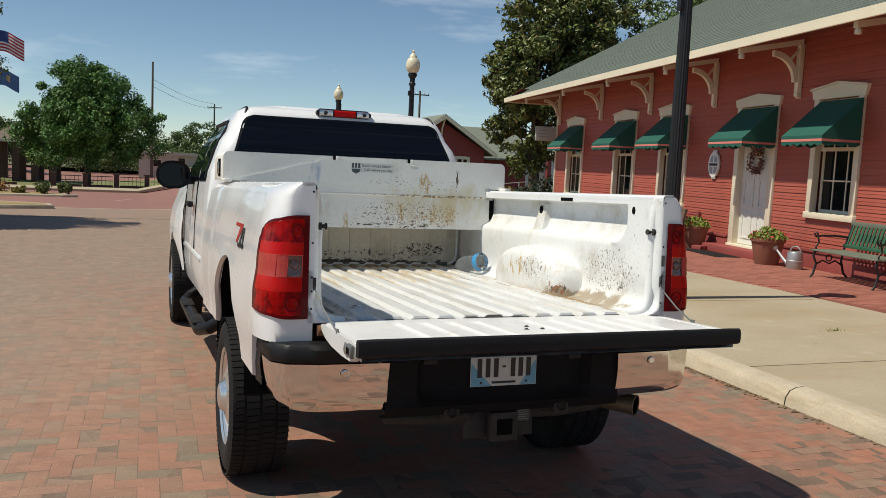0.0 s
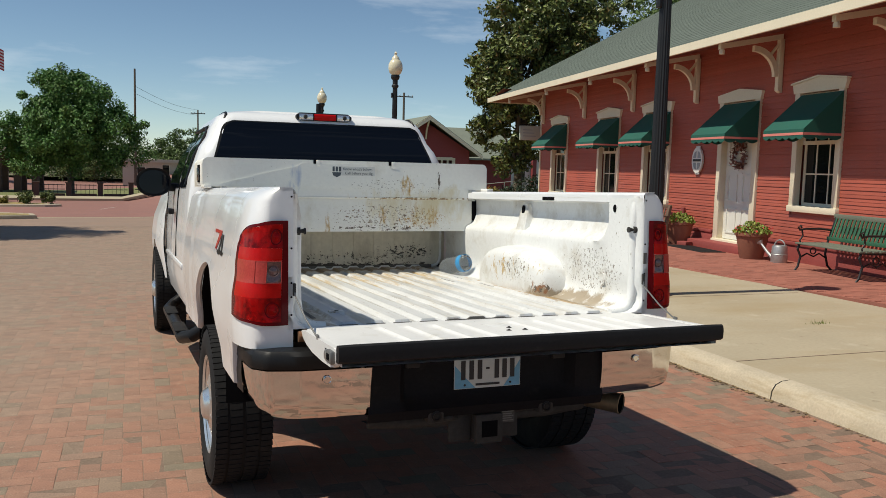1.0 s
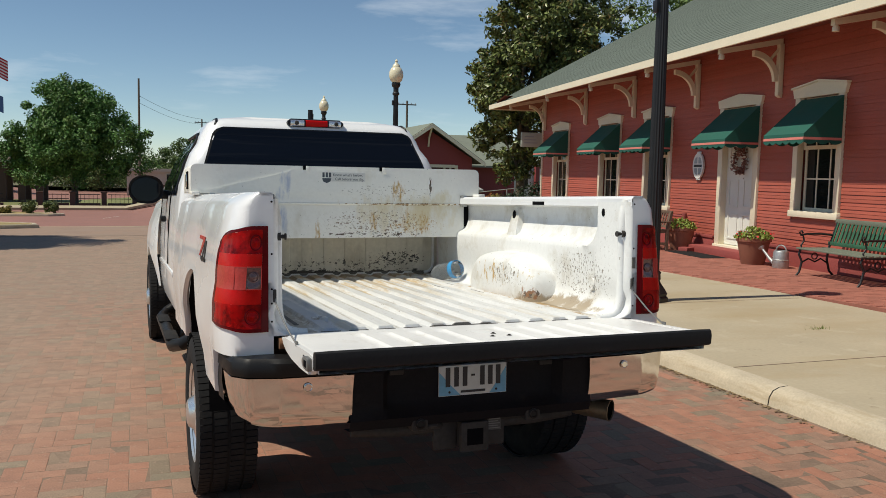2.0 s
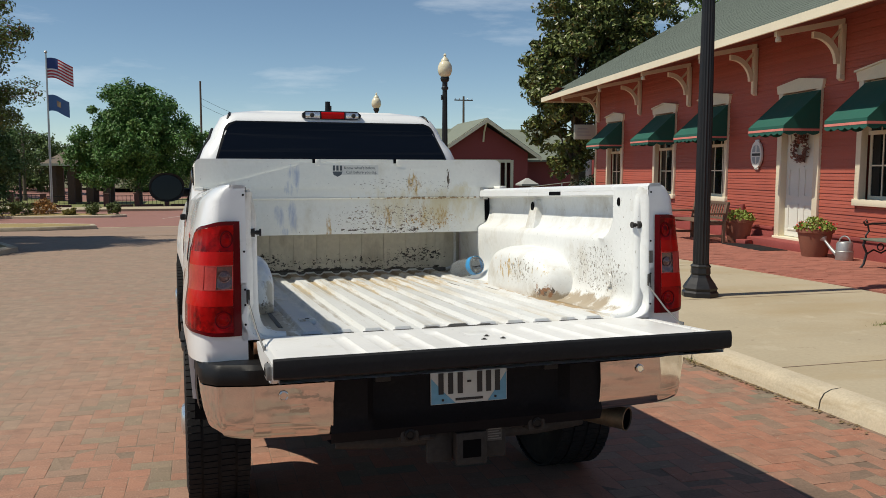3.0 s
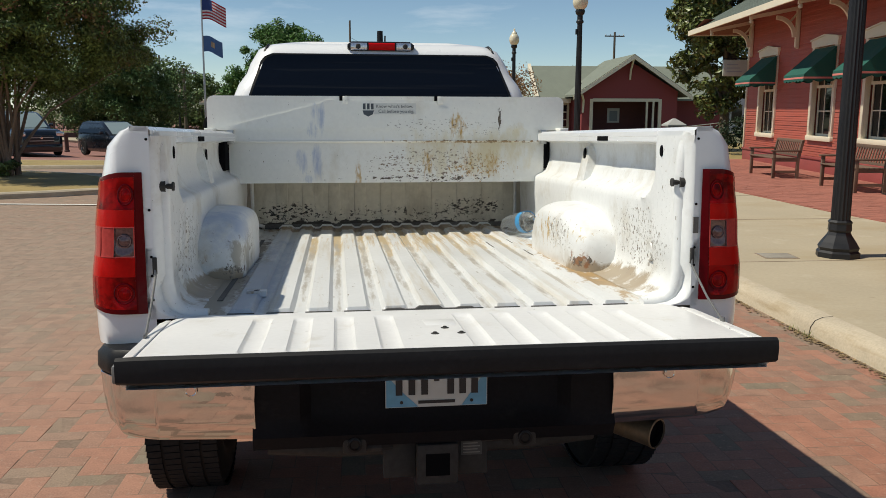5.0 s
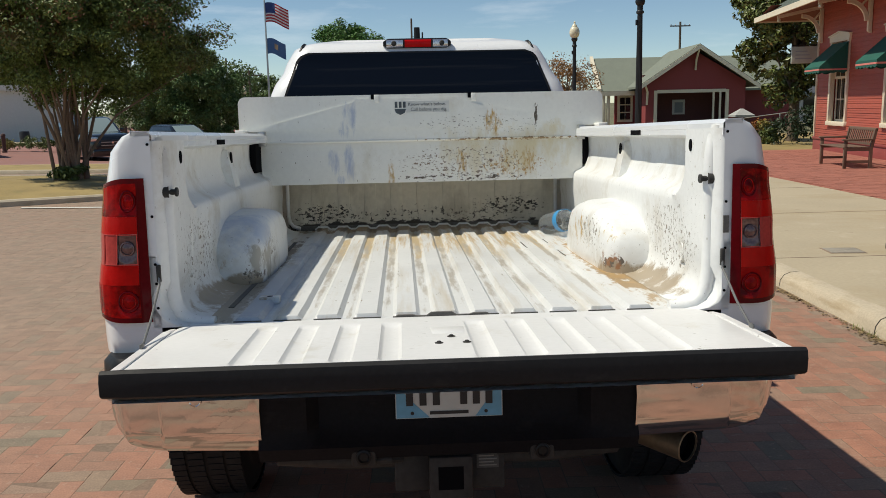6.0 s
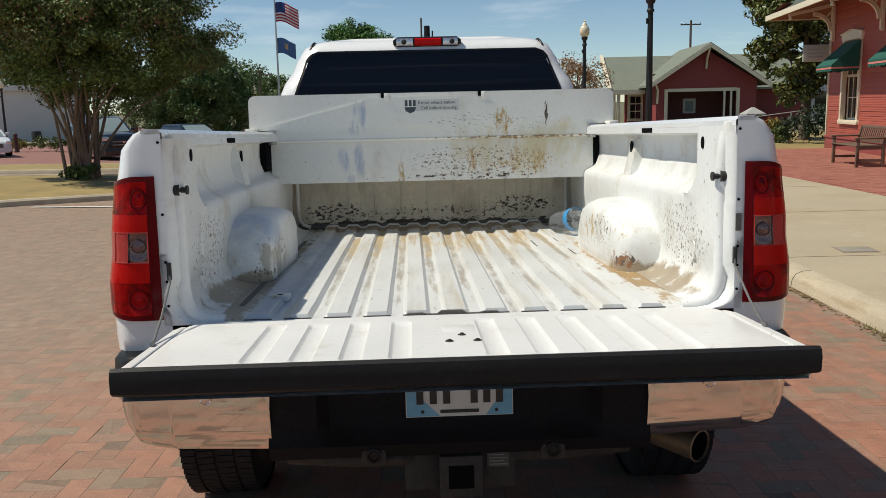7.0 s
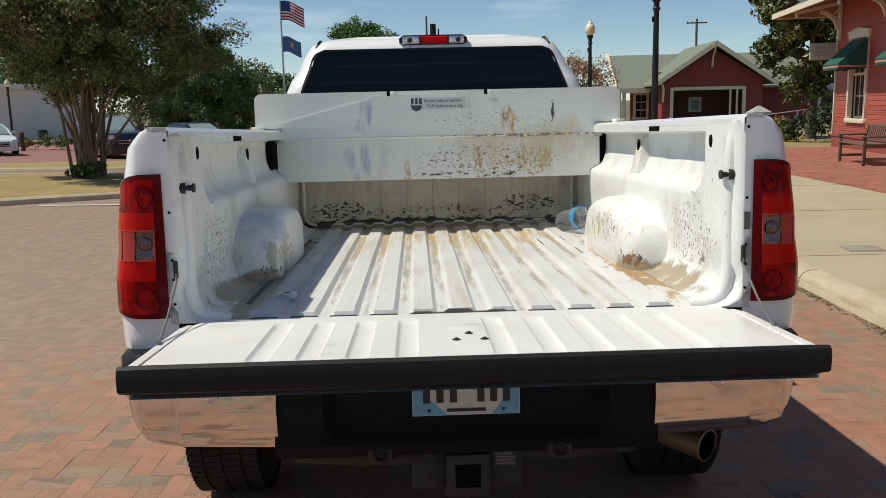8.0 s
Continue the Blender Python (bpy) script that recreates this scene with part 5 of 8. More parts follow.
bm = bmesh.new()
slab(bm, [(-0.90, TB - 0.0015, 1.538), (-0.36, TB - 0.0015, 1.672), (-0.34, TB - 0.0015, 1.690), (0.17, TB - 0.0015, 1.690), (0.20, TB - 0.0015, 1.672), (0.90, TB - 0.0015, 1.538)], (0, -0.006, 0))
part("lid_flap", bm, M_toolbox, lid, "folded steel flap below the lid", smooth=False)
for x in (-0.235, 0.265):
    bm = boxm(x - 0.012, x + 0.014, TB - 0.010, TB + 0.01, 1.672, 1.712, 0.003)
    part("lid_clip", bm, M_toolbox, lid)
for x in (-0.255, 0.245):
    part("lid_notch", boxm(x - 0.008, x + 0.008, TB - 0.009, TB + 0.03, 1.688, 1.7135), M_dark, lid)
for x0, x1 in ((-0.90, -0.36),):
    part("flap_seam", tube(bmesh.new(), [(x0, TB - 0.006, 1.536), (x1, TB - 0.006, 1.670)], 0.0015, 5), M_steel, lid)
for sd in (-1, 1):
    bm = boxm(*sorted((sd * 0.80, sd * 0.93)), TB + 0.02, TB + 0.10, 1.528, 1.538, 0.002)
    part("mounting_foot", bm, M_steel, toolbox)
    bm = boxm(*sorted((sd * 0.90, sd * 0.945)), TB - 0.10, TB + 0.06, 1.527, 1.545, 0.003)
    part("rail_clamp", bm, M_toolbox, toolbox)
    bm = boxm(*sorted((sd * 0.806, sd * 0.838)), TB - 0.055, TB + 0.0, 1.462, 1.536, 0.003)
    part("clamp_bracket", bm, M_steel, toolbox, "grey clamp bracket")
    # black block stands in for the deep shade beside the box
    bm = boxm(*sorted((sd * 0.8385, sd * 0.869)), TB - (0.15 if sd < 0 else 0.0), TB + 0.42, 1.330, 1.477, 0.004)
    part("end_pad", bm, M_dark, toolbox, "black block for the shade between the box and the bed wall")
part("side_box", boxm(-0.946, -0.900, TB + 0.06, TB + 0.44, 1.540, 1.690, 0.006), M_toolbox, toolbox, "white end of the box above the rail")
latch = part("side_latch", boxm(-0.9525, -0.946, TB + 0.10, TB + 0.20, 1.560, 1.668, 0.002), M_dark, toolbox, "dark latch recess in the end of the box")
part("latch_paddle", boxm(-0.958, -0.9525, TB + 0.115, TB + 0.185, 1.572, 1.650, 0.002), M_chrome, latch, "bright latch paddle")
sticker = part("warning_sticker", boxm(-0.085, 0.140, TB - 0.0085, TB - 0.0076, 1.618, 1.676), material("sticker_grey", (0.66, 0.66, 0.63), 0.5, 0, 0.05, 8, 60), lid, "faded sticker with a shield emblem and small words")
M_print = material("faded_print", (0.07, 0.085, 0.10), 0.6, 0, 0.2)
for x, h in ((-0.134, 0.0), (-0.113, 0.0), (-0.092, 0.0)):
    part("emblem_bar", boxm(x - 0.007, x + 0.007, TB - 0.0095, TB - 0.0076, 1.643, 1.674), M_print, sticker)
bm = bmesh.new()
slab(bm, [(-0.143, TB - 0.0076, 1.638), (-0.083, TB - 0.0076, 1.638), (-0.089, TB - 0.0076, 1.618), (-0.113, TB - 0.0076, 1.606), (-0.137, TB - 0.0076, 1.618)], (0, -0.001, 0))
part("shield", bm, M_print, sticker)
text_part("sticker_words", "Know what's below.", 0.024, M_print, sticker, pose(0.025, TB - 0.0095, 1.659, 90, 0, 0), thick=0.0003)
text_part("sticker_words", "Call before you dig.", 0.024, M_print, sticker, pose(0.035, TB - 0.0095, 1.633, 90, 0, 0), thick=0.0003)

# ---- water bottle lying beside the wheel house ----
bottle = thing("water_bottle", "empty clear plastic bottle with blue label lying in the bed", "bottle", m=TRUCK @ pose(0.665, 1.93, FLOOR + 0.062, 78, 0, 20))
M_pet = glass_material("clear_plastic", (0.95, 0.98, 0.99), 0.03, 0.06)
M_pet.node_tree.nodes["Principled BSDF"].inputs["IOR"].default_value = 1.12
part("bottle_body", lathe(bmesh.new(), [(0.0, 0.13), (0.05, 0.13), (0.055, 0.10), (0.05, 0.07), (0.056, 0.04), (0.05, 0.01), (0.056, -0.02), (0.055, -0.06), (0.03, -0.11), (0.016, -0.13)], (0, 0, 0), (0, 0, 1), 20), M_pet, bottle, "crumpled clear plastic")
part("bottle_label", lathe(bmesh.new(), [(0.0575, 0.125), (0.0575, 0.085), (0.056, 0.083)], (0, 0, 0), (0, 0, 1), 20), material("blue_label", (0.05, 0.30, 0.62), 0.4, 0, 0.15, 10, 40), bottle, "blue band")

# ---- the red depot building ----
BLD = pose(0, 0, 0, 0, 0, -7.9)
M_red = material("red_painted_board", (0.375, 0.088, 0.057), 0.6, 0, 0.10, 2.0, 50, 0.0008, spread=0.06, spots=[((0.36, 0.12, 0.095), 3.0, 0.56, 0.8, (1, 0.2, 1))])
M_red_base = material("red_painted_base", (0.28, 0.06, 0.053), 0.7, 0, 0.15, 2, 30, 0.002)
M_cream = material("cream_paint", (0.72, 0.65, 0.50), 0.55, 0, 0.05, 3, 40, 0.0005)
M_white_door = material("white_door_paint", (0.70, 0.70, 0.64), 0.5, 0, 0.05, 3, 40)
M_shingle = material("grey_green_shingle", (0.108, 0.132, 0.110), 0.9, 0, 0.24, 6, 60, 0.003, spread=0.03)
M_canvas = material("green_awning_canvas", (0.009, 0.092, 0.068), 0.75, 0, 0.12, 3, 200, 0.0004)
M_pink = material("pink_awning_stripe", (0.62, 0.20, 0.17), 0.75, 0, 0.08, 5, 100)
M_pane = glass_material("window_glass", (0.008, 0.010, 0.011), 0.03)
M_iron = material("black_iron", (0.02, 0.02, 0.022), 0.45, 0.3, 0.15, 10, 80, 0.0006)
depot = thing("depot_building", "old red clapboard railway depot with cream trim and green awnings", "building", m=BLD)
WX, WY0, WY1, WZ1 = 8.18, -2.0, 23.2, 4.35
OPEN = [(20.72, 22.12, 0.93, 3.02), (16.97, 18.37, 0.96, 3.02), (14.20, 15.60, 0.98, 3.02), (10.75, 12.15, 0.16, 3.02), (8.45, 9.70, 1.10, 3.02)]
# wall core, in pieces round the openings
bm = bmesh.new()
edges = sorted(OPEN, key=lambda o: o[0])
y = WY0
for y0, y1, z0, z1 in edges:
    box(bm, WX, WX + 0.25, y, y0, 0.0, WZ1)
    if z0 > 0.2:
        box(bm, WX, WX + 0.25, y0, y1, 0.0, z0)
    box(bm, WX, WX + 0.25, y0, y1, z1, WZ1)
    y = y1
box(bm, WX, WX + 0.25, y, WY1, 0.0, WZ1)
wall_w = part("wall", bm, M_red, depot, "red painted clapboard wall", smooth=False)
bm = boxm(WX, 17.0, WY1 - 0.25, WY1, 0, WZ1)
wall_n = part("wall", bm, M_red, depot, "red clapboard end wall", smooth=False)
bm = boxm(16.75, 17.0, WY0, WY1, 0, WZ1)
part("wall", bm, M_red, depot, "red clapboard wall", smooth=False)
bm = boxm(WX, 17.0, WY0, WY0 + 0.25, 0, WZ1)
part("wall", bm, M_red, depot, "red clapboard wall", smooth=False)
# skirt and base course
for y0, y1 in ((WY0, 10.70), (12.20, WY1 + 0.03)):
    part("base_course", boxm(WX - 0.05, WX, y0, y1, 0.0, 0.42, 0.01), M_red_base, wall_w, "red painted plinth")
    part("water_table", boxm(WX - 0.075, WX, y0, y1, 0.42, 0.48, 0.01), M_red_base, wall_w)
part("corner_board", boxm(WX - 0.05, WX + 0.10, WY1 - 0.02, WY1 + 0.05, 0.48, 3.9, 0.005), M_cream, wall_w, "cream corner board")
# roof: hipped, with deep eaves
EX0, EX1, EY0, EY1, EZ, SL = 6.80, 18.4, -3.4, 24.95, 3.98, 0.60
half = (EX1 - EX0) / 2
rz = EZ + half * SL
A, B_, C_, D_ = (EX0, EY0, EZ), (EX1, EY0, EZ), (EX1, EY1, EZ), (EX0, EY1, EZ)
R0, R1 = (EX0 + half, EY0 + half, rz), (EX0 + half, EY1 - half, rz)
bm = bmesh.new()
pts = [bm.verts.new(p) for p in (A, B_, C_, D_, R0, R1)]
for f in ((3, 0, 4, 5), (0, 1, 4), (1, 2, 5, 4), (2, 3, 5)):
    bm.faces.new([pts[i] for i in f])
roof = part("roof", bm, M_shingle, depot, "grey-green shingled hip roof", smooth=False)
# shingle courses on the street side and the far end
n_c = 52
for k in range(n_c):
    a, b = k / n_c, (k + 1) / n_c
    h0, h1 = half * a, half * b
    bm = bmesh.new()
    up = 0.004
    y0, y1 = EY0 + h0, EY1 - h0
    y0b, y1b = EY0 + h1, EY1 - h1
    slab(bm, [(EX0 + h0 - 0.01, y0, EZ + h0 * SL + up), (EX0 + h0 - 0.01, y1, EZ + h0 * SL + up), (EX0 + h1, y1b, EZ + h1 * SL + 0.004), (EX0 + h1, y0b, EZ + h1 * SL + 0.004)], (-0.001, 0, 0.0015))
    part("shingle_course", bm, M_shingle, roof, smooth=False)
bm = bmesh.new()
box(bm, EX0 - 0.03, EX0 + 0.02, EY0, EY1, EZ - 0.135, EZ + 0.01)
box(bm, EX0, EX1, EY1 - 0.02, EY1 + 0.03, EZ - 0.135, EZ + 0.01)
part("fascia", bm, M_cream, roof, "cream fascia board", smooth=False)
bm = bmesh.new()
sheet(bm, [[(EX0, y, EZ - 0.10), (WX, y, EZ + 0.20)] for y in (EY0, EY1)])
sheet(bm, [[(x, EY1, EZ - 0.10), (x, WY1, EZ + 0.20)] for x in (EX0, EX1)])
part("soffit", bm, material("red_brown_soffit", (0.20, 0.055, 0.040), 0.7, 0, 0.1, 3, 30), roof, "red-brown boarded soffit", smooth=False)


def bracket(y, parent=depot, m=None):
    """A cream eave bracket: wall post, arm and curved brace with a pierced web."""
    br = new("eave_bracket")
    br.parent = parent
    br["label"] = "cream wooden eave bracket"
    part("bracket_post", boxm(WX - 0.11, WX - 0.02, y - 0.05, y + 0.05, 3.18, 4.02, 0.006), M_cream, br)
    part("post_foot", solid([[(WX - 0.02 - w, y + s, z) for s, w in ((-0.05, 0), (0.05, 0), (0.05, d), (-0.05, d))] for z, d in ((3.08, 0.03), (3.12, 0.085), (3.18, 0.09))]), M_cream, br)
    rows_ = [[(lerp(WX - 0.05, EX0 + 0.12, k / 6) + 0, y + s, lerp(4.02, 3.78, k / 6) - 0.0 + h) for s, h in ((-0.045, 0), (0.045, 0), (0.045, 0.09), (-0.045, 0.09))] for k in range(7)]
    part("bracket_arm", solid(rows_), M_cream, br)
    rows_ = []
    for k in range(9):
        a = radians(90 * k / 8)
        x = WX - 0.10 - 0.50 * (1 - math.cos(a))
        z = 3.36 + 0.52 * math.sin(a)
        dx, dz = math.cos(a) * 0.05, math.sin(a) * 0.05
        rows_.append([(x + ddx, y + s, z + ddz) for s, ddx, ddz in ((-0.04, 0, 0), (0.04, 0, 0), (0.04, -0.085 * math.cos(a), -0.10 * math.sin(a)), (-0.04, -0.085 * math.cos(a), -0.10 * math.sin(a)))])
    part("bracket_brace", solid(rows_), M_cream, br)
    part("bracket_strut", tube(bmesh.new(), [(WX - 0.10, y, 3.93), (WX - 0.26, y, 3.74)], 0.028, 6), M_cream, br)
    part("arm_tip", lathe(bmesh.new(), [(0, 0), (0.05, 0.01), (0.05, 0.07), (0.03, 0.10), (0, 0.11)], (EX0 + 0.17, y, 3.69), (0, 0, 1), 10), M_cream, br)
    return br


for y in (7.2, 10.2, 13.1, 16.2, 19.4, 22.95):
    bracket(y)


def window(y0, y1, z0, z1):
    """A sash window in the street wall: cream casing, low pediment, sill, two sashes with bars."""
    w = new("window")
    w.parent = depot
    w["label"] = "tall sash window with cream casing and bars"
    x = WX
    for a, b, c, d in ((y0 - 0.0, y0 + 0.13, z0, z1), (y1 - 0.13, y1, z0, z1)):
        part("casing", boxm(x - 0.06, x + 0.06, a, b, c, d, 0.004), M_cream, w)
    part("window_sill", boxm(x - 0.085, x + 0.1, y0 - 0.02, y1 + 0.02, z0 - 0.10, z0 + 0.01, 0.008), M_cream, w, "cream window sill")
    bm_ = bmesh.new()
    ym = (y0 + y1) / 2
    slab(bm_, [(x - 0.07, y0 - 0.03, z1), (x - 0.07, y1 + 0.03, z1), (x - 0.07, y1 + 0.07, z1 + 0.15), (x - 0.07, ym, z1 + 0.24), (x - 0.07, y0 - 0.07, z1 + 0.15)], (0.13, 0, 0))
    part("pediment", bm_, M_cream, w, "low cream pediment", smooth=False)
    slab_top = bmesh.new()
    slab(slab_top, [(x - 0.10, y0 - 0.09, z1 + 0.15), (x - 0.10, ym, z1 + 0.24), (x - 0.10, y1 + 0.09, z1 + 0.15), (x - 0.10, y1 + 0.09, z1 + 0.18), (x - 0.10, ym, z1 + 0.27), (x - 0.10, y0 - 0.09, z1 + 0.18)], (0.16, 0, 0))
    part("pediment_cap", slab_top, M_cream, w, smooth=False)
    a, b = y0 + 0.13, y1 - 0.13
    zm = (z0 + z1) / 2 + 0.12
    for c, d, dx in ((z0, zm + 0.03, 0.10), (zm - 0.03, z1, 0.06)):
        sash = part("sash", box(box(box(box(bmesh.new(), x + dx, x + dx + 0.04, a, a + 0.055, c, d), x + dx, x + dx + 0.04, b - 0.055, b, c, d), x + dx, x + dx + 0.04, a + 0.055, b - 0.055, c, c + 0.065), x + dx, x + dx + 0.04, a + 0.055, b - 0.055, d - 0.05, d), M_cream, w, "cream sash frame", smooth=False)
        bm_ = bmesh.new()
        for k in (1, 2):
            yy = lerp(a, b, k / 3)
            box(bm_, x + dx + 0.005, x + dx + 0.03, yy - 0.012, yy + 0.012, c + 0.06, d - 0.05)
        zz = (c + d) / 2
        box(bm_, x + dx + 0.006, x + dx + 0.029, a + 0.05, b - 0.05, zz - 0.012, zz + 0.012)
        part("glazing_bar", bm_, M_cream, w, smooth=False)
        part("pane", boxm(x + dx + 0.017, x + dx + 0.021, a + 0.05, b - 0.05, c + 0.05, d - 0.045), M_pane, w, "dark window pane")
    return w


def awning(y0, y1, zt=2.98, zb=2.36, out=0.76):
    """A green canvas awning with closed sides, pink stripe and scalloped valance."""
    aw = new("awning")
    aw.parent = depot
    aw["label"] = "dark green canvas awning with pink stripe and scalloped edge"
    xa, xb = WX - 0.08, WX - out
    bm_ = bmesh.new()
    rows_ = []
    for k in range(9):
        s = k / 8
        sag = 0.02 * math.sin(math.pi * s)
        rows_.append([(lerp(xa, xb, s), lerp(y0, y1, j / 6), lerp(zt, zb, s) - sag * (1 - 0.3 * math.cos(j * 2.1)) * 0.6) for j in range(7)])
    sheet(bm_, rows_)
    for yy in (y0, y1):
        a_ = bm_.verts.new((xa, yy, zt))
        b_ = bm_.verts.new((xb, yy, zb))
        c_ = bm_.verts.new((xa, yy, zb))
        bm_.faces.new((a_, b_, c_))
    part("canvas", bm_, M_canvas, aw, "dark green canvas", smooth=False)
    path_ = [(xa, y1), (xb, y1), (xb, y0), (xa, y0)]
    bm_, bs = bmesh.new(), bmesh.new()
    for (ax, ay), (bx, by) in zip(path_, path_[1:]):
        n_ = 3 if ax != bx else 6
        ln_ = n_ * 6
        ex, ey = (0, 0.004 if ay == y1 else -0.004) if ax != bx else (-0.004, 0)
        sheet(bm_, [[(lerp(ax, bx, k / ln_), lerp(ay, by, k / ln_), z if z else zb - 0.13 - 0.035 * abs(math.sin(math.pi * k / 6))) for k in range(ln_ + 1)] for z in (zb, zb - 0.06, 0)])
        sheet(bs, [[(lerp(ax, bx, k) + ex, lerp(ay, by, k) + ey, z) for k in (0, 1)] for z in (zb - 0.055, zb - 0.095)])
    part("valance", bm_, M_canvas, aw, "scalloped green valance", smooth=False)
    part("stripe", bs, M_pink, aw, "pink stripe", smooth=False)
    return aw


for y0, y1, z0, z1 in OPEN:
    if z0 > 0.5:
        window(y0, y1, z0, z1)
    awning(y0 - 0.03, y1 - 0.20)

# door with casing, wreath and step
door = new("door")
door.parent = depot
door["label"] = "white panelled door with dried wreath"
y0, y1, z0, z1 = OPEN[3]
for a, b in ((y0, y0 + 0.16), (y1 - 0.16, y1)):
    part("casing", boxm(WX - 0.06, WX + 0.08, a, b, 0.30, z1, 0.005), M_cream, door)
bm = bmesh.new()
ym = (y0 + y1) / 2
slab(bm, [(WX - 0.07, y0 - 0.03, z1), (WX - 0.07, y1 + 0.03, z1), (WX - 0.07, y1 + 0.07, z1 + 0.15), (WX - 0.07, ym, z1 + 0.24), (WX - 0.07, y0 - 0.07, z1 + 0.15)], (0.13, 0, 0))
part("pediment", bm, M_cream, door, smooth=False)
da, db = y0 + 0.16, y1 - 0.16
part("door_leaf", boxm(WX + 0.07, WX + 0.12, da, db, 0.33, 2.55), M_white_door, door, "white painted door")
part("transom", boxm(WX + 0.05, WX + 0.12, da, db, 2.55, z1), M_cream, door)
for pa, pb, pz0, pz1 in ((0.10, 0.42, 0.45, 0.95), (0.58, 0.90, 0.45, 0.95), (0.10, 0.42, 1.08, 1.62), (0.58, 0.90, 1.08, 1.62), (0.10, 0.90, 1.75, 2.42)):
    bm = bmesh.new()
    a, b = lerp(da, db, pa), lerp(da, db, pb)
    for q in ((a, b, pz0, pz0 + 0.03), (a, b, pz1 - 0.03, pz1), (a, a + 0.03, pz0 + 0.03, pz1 - 0.03), (b - 0.03, b, pz0 + 0.03, pz1 - 0.03)):
        box(bm, WX + 0.052, WX + 0.07, *q)
    part("door_panel", bm, M_white_door, door, smooth=False)
part("door_handle", lathe(bmesh.new(), [(0.012, 0), (0.012, 0.04), (0.028, 0.05), (0.02, 0.075), (0, 0.08)], (WX + 0.07, da + 0.08, 1.25), (-1, 0, 0), 14), M_steel, door, "metal door knob")
part("threshold", boxm(WX - 0.10, WX + 0.2, y0, y1, 0.0, 0.32, 0.01), M_cream, door)
wreath = thing("door_wreath", "dried flower wreath hanging on the white door", "wreath", m=BLD)
M_twig = material("dried_flowers", (0.22, 0.10, 0.08), 0.9, 0, 0.4, 30, 120, spread=0.5)
bm = bmesh.new()
rnd = random.Random(4)
for k in range(420):
    a = rnd.uniform(0, 2 * math.pi)
    r = 0.19 + rnd.gauss(0, 0.035)
    c = Vector((WX + 0.01 + rnd.uniform(-0.05, 0.03), ym + r * math.cos(a), 1.98 + r * 1.15 * math.sin(a)))
    s = rnd.uniform(0.018, 0.04)
    vs = [bm.verts.new(c + Vector((rnd.uniform(-s, s), rnd.uniform(-s, s), rnd.uniform(-s, s)))) for _ in range(4)]
    for f in ((0, 1, 2), (0, 2, 3), (0, 3, 1), (1, 3, 2)):
        bm.faces.new([vs[i] for i in f])
tagged(part("flowers", bm, M_twig, wreath, smooth=False), "dried flowers", kind="stuff")
# step in front of the door
door_step = thing("door_step", "red painted step below the depot door", "step", m=BLD)
part("step_block", boxm(WX - 0.42, WX - 0.06, y0 - 0.15, y1 + 0.45, 0.12, 0.28, 0.015), M_red_base, door_step)
mat_ob = thing("door_mat", "dark rubber door mat on the brick platform", "mat", m=BLD)
part("mat_pad", boxm(WX - 1.0, WX - 0.48, y0 + 0.15, y1 + 0.25, 0.135, 0.15, 0.004), M_rubber, mat_ob)

# oval sign: plain cross and panels
M_sign = material("sign_white", (0.70, 0.70, 0.66), 0.5, 0, 0.05)
M_sign_g = material("sign_grey_blue", (0.30, 0.34, 0.36), 0.5, 0, 0.05)
oval = thing("oval_sign", "white oval wall sign with grey cross shape and finials", "sign", m=BLD)
bm = bmesh.new()
slab(bm, [(WX - 0.03, 12.92 + 0.215 * math.cos(a), 1.89 + 0.27 * math.sin(a)) for a in [2 * math.pi * k / 32 for k in range(32)]], (-0.04, 0, 0))
part("sign_board", bm, M_sign, oval)
for sy in (-1, 1):
    for sz in (-1, 1):
        bm = bmesh.new()
        pts = [(0.03, 0.05), (0.15, 0.05), (0.135, 0.11), (0.10, 0.16), (0.03, 0.19)]
        slab(bm, [(WX - 0.07, 12.92 + sy * a, 1.89 + sz * b) for a, b in pts], (-0.006, 0, 0))
        part("sign_field", bm, M_sign_g, oval)
part("sign_bar", boxm(WX - 0.076, WX - 0.07, 12.76, 13.08, 1.865, 1.915), M_ink, oval)
for z in (1.62, 2.16):
    part("finial", boxm(WX - 0.06, WX - 0.03, 12.84, 13.0, z - 0.03, z + 0.03, 0.012), M_sign, oval)
# hanging sign at the corner
hang = thing("hanging_sign", "pale boxed hanging sign at the depot corner", "sign", m=BLD)
part("sign_box", boxm(WX - 0.75, WX - 0.05, WY1 + 0.02, WY1 + 0.10, 2.55, 3.02, 0.01), material("sign_cream", (0.43, 0.48, 0.42), 0.6, 0, 0.05), hang)
part("sign_rod", tube(bmesh.new(), [(WX - 0.75, WY1 + 0.06, 3.06), (WX, WY1 + 0.06, 3.06)], 0.015, 6), M_iron, hang)
part("sign_hanger", tube(bmesh.new(), [(WX - 0.4, WY1 + 0.06, 3.06), (WX - 0.4, WY1 + 0.06, 3.01)], 0.012, 6), M_iron, hang)
for i in range(3):
    part("sign_line", boxm(WX - 0.65, WX - 0.2 - 0.06 * i, WY1 + 0.014, WY1 + 0.02, 2.67 + 0.1 * i, 2.70 + 0.1 * i), M_sign_g, hang)

# ---- kerb, platform and street furniture on the depot side ----
tagged(new("platform", mesh_of("platform", slab(bmesh.new(), [(7.05, -12, -0.1), (20, -12, -0.1), (20, 21.5, -0.1), (6.45, 21.5, -0.1), (6.48, 13, -0.1), (6.52, 9, -0.1), (6.75, 6, -0.1), (6.98, 4.4, -0.1)], (0, 0, 0.234)), M_red_brick)), "red brick platform beside the depot", "pavement", kind="structure")
kerb_len = 1.52
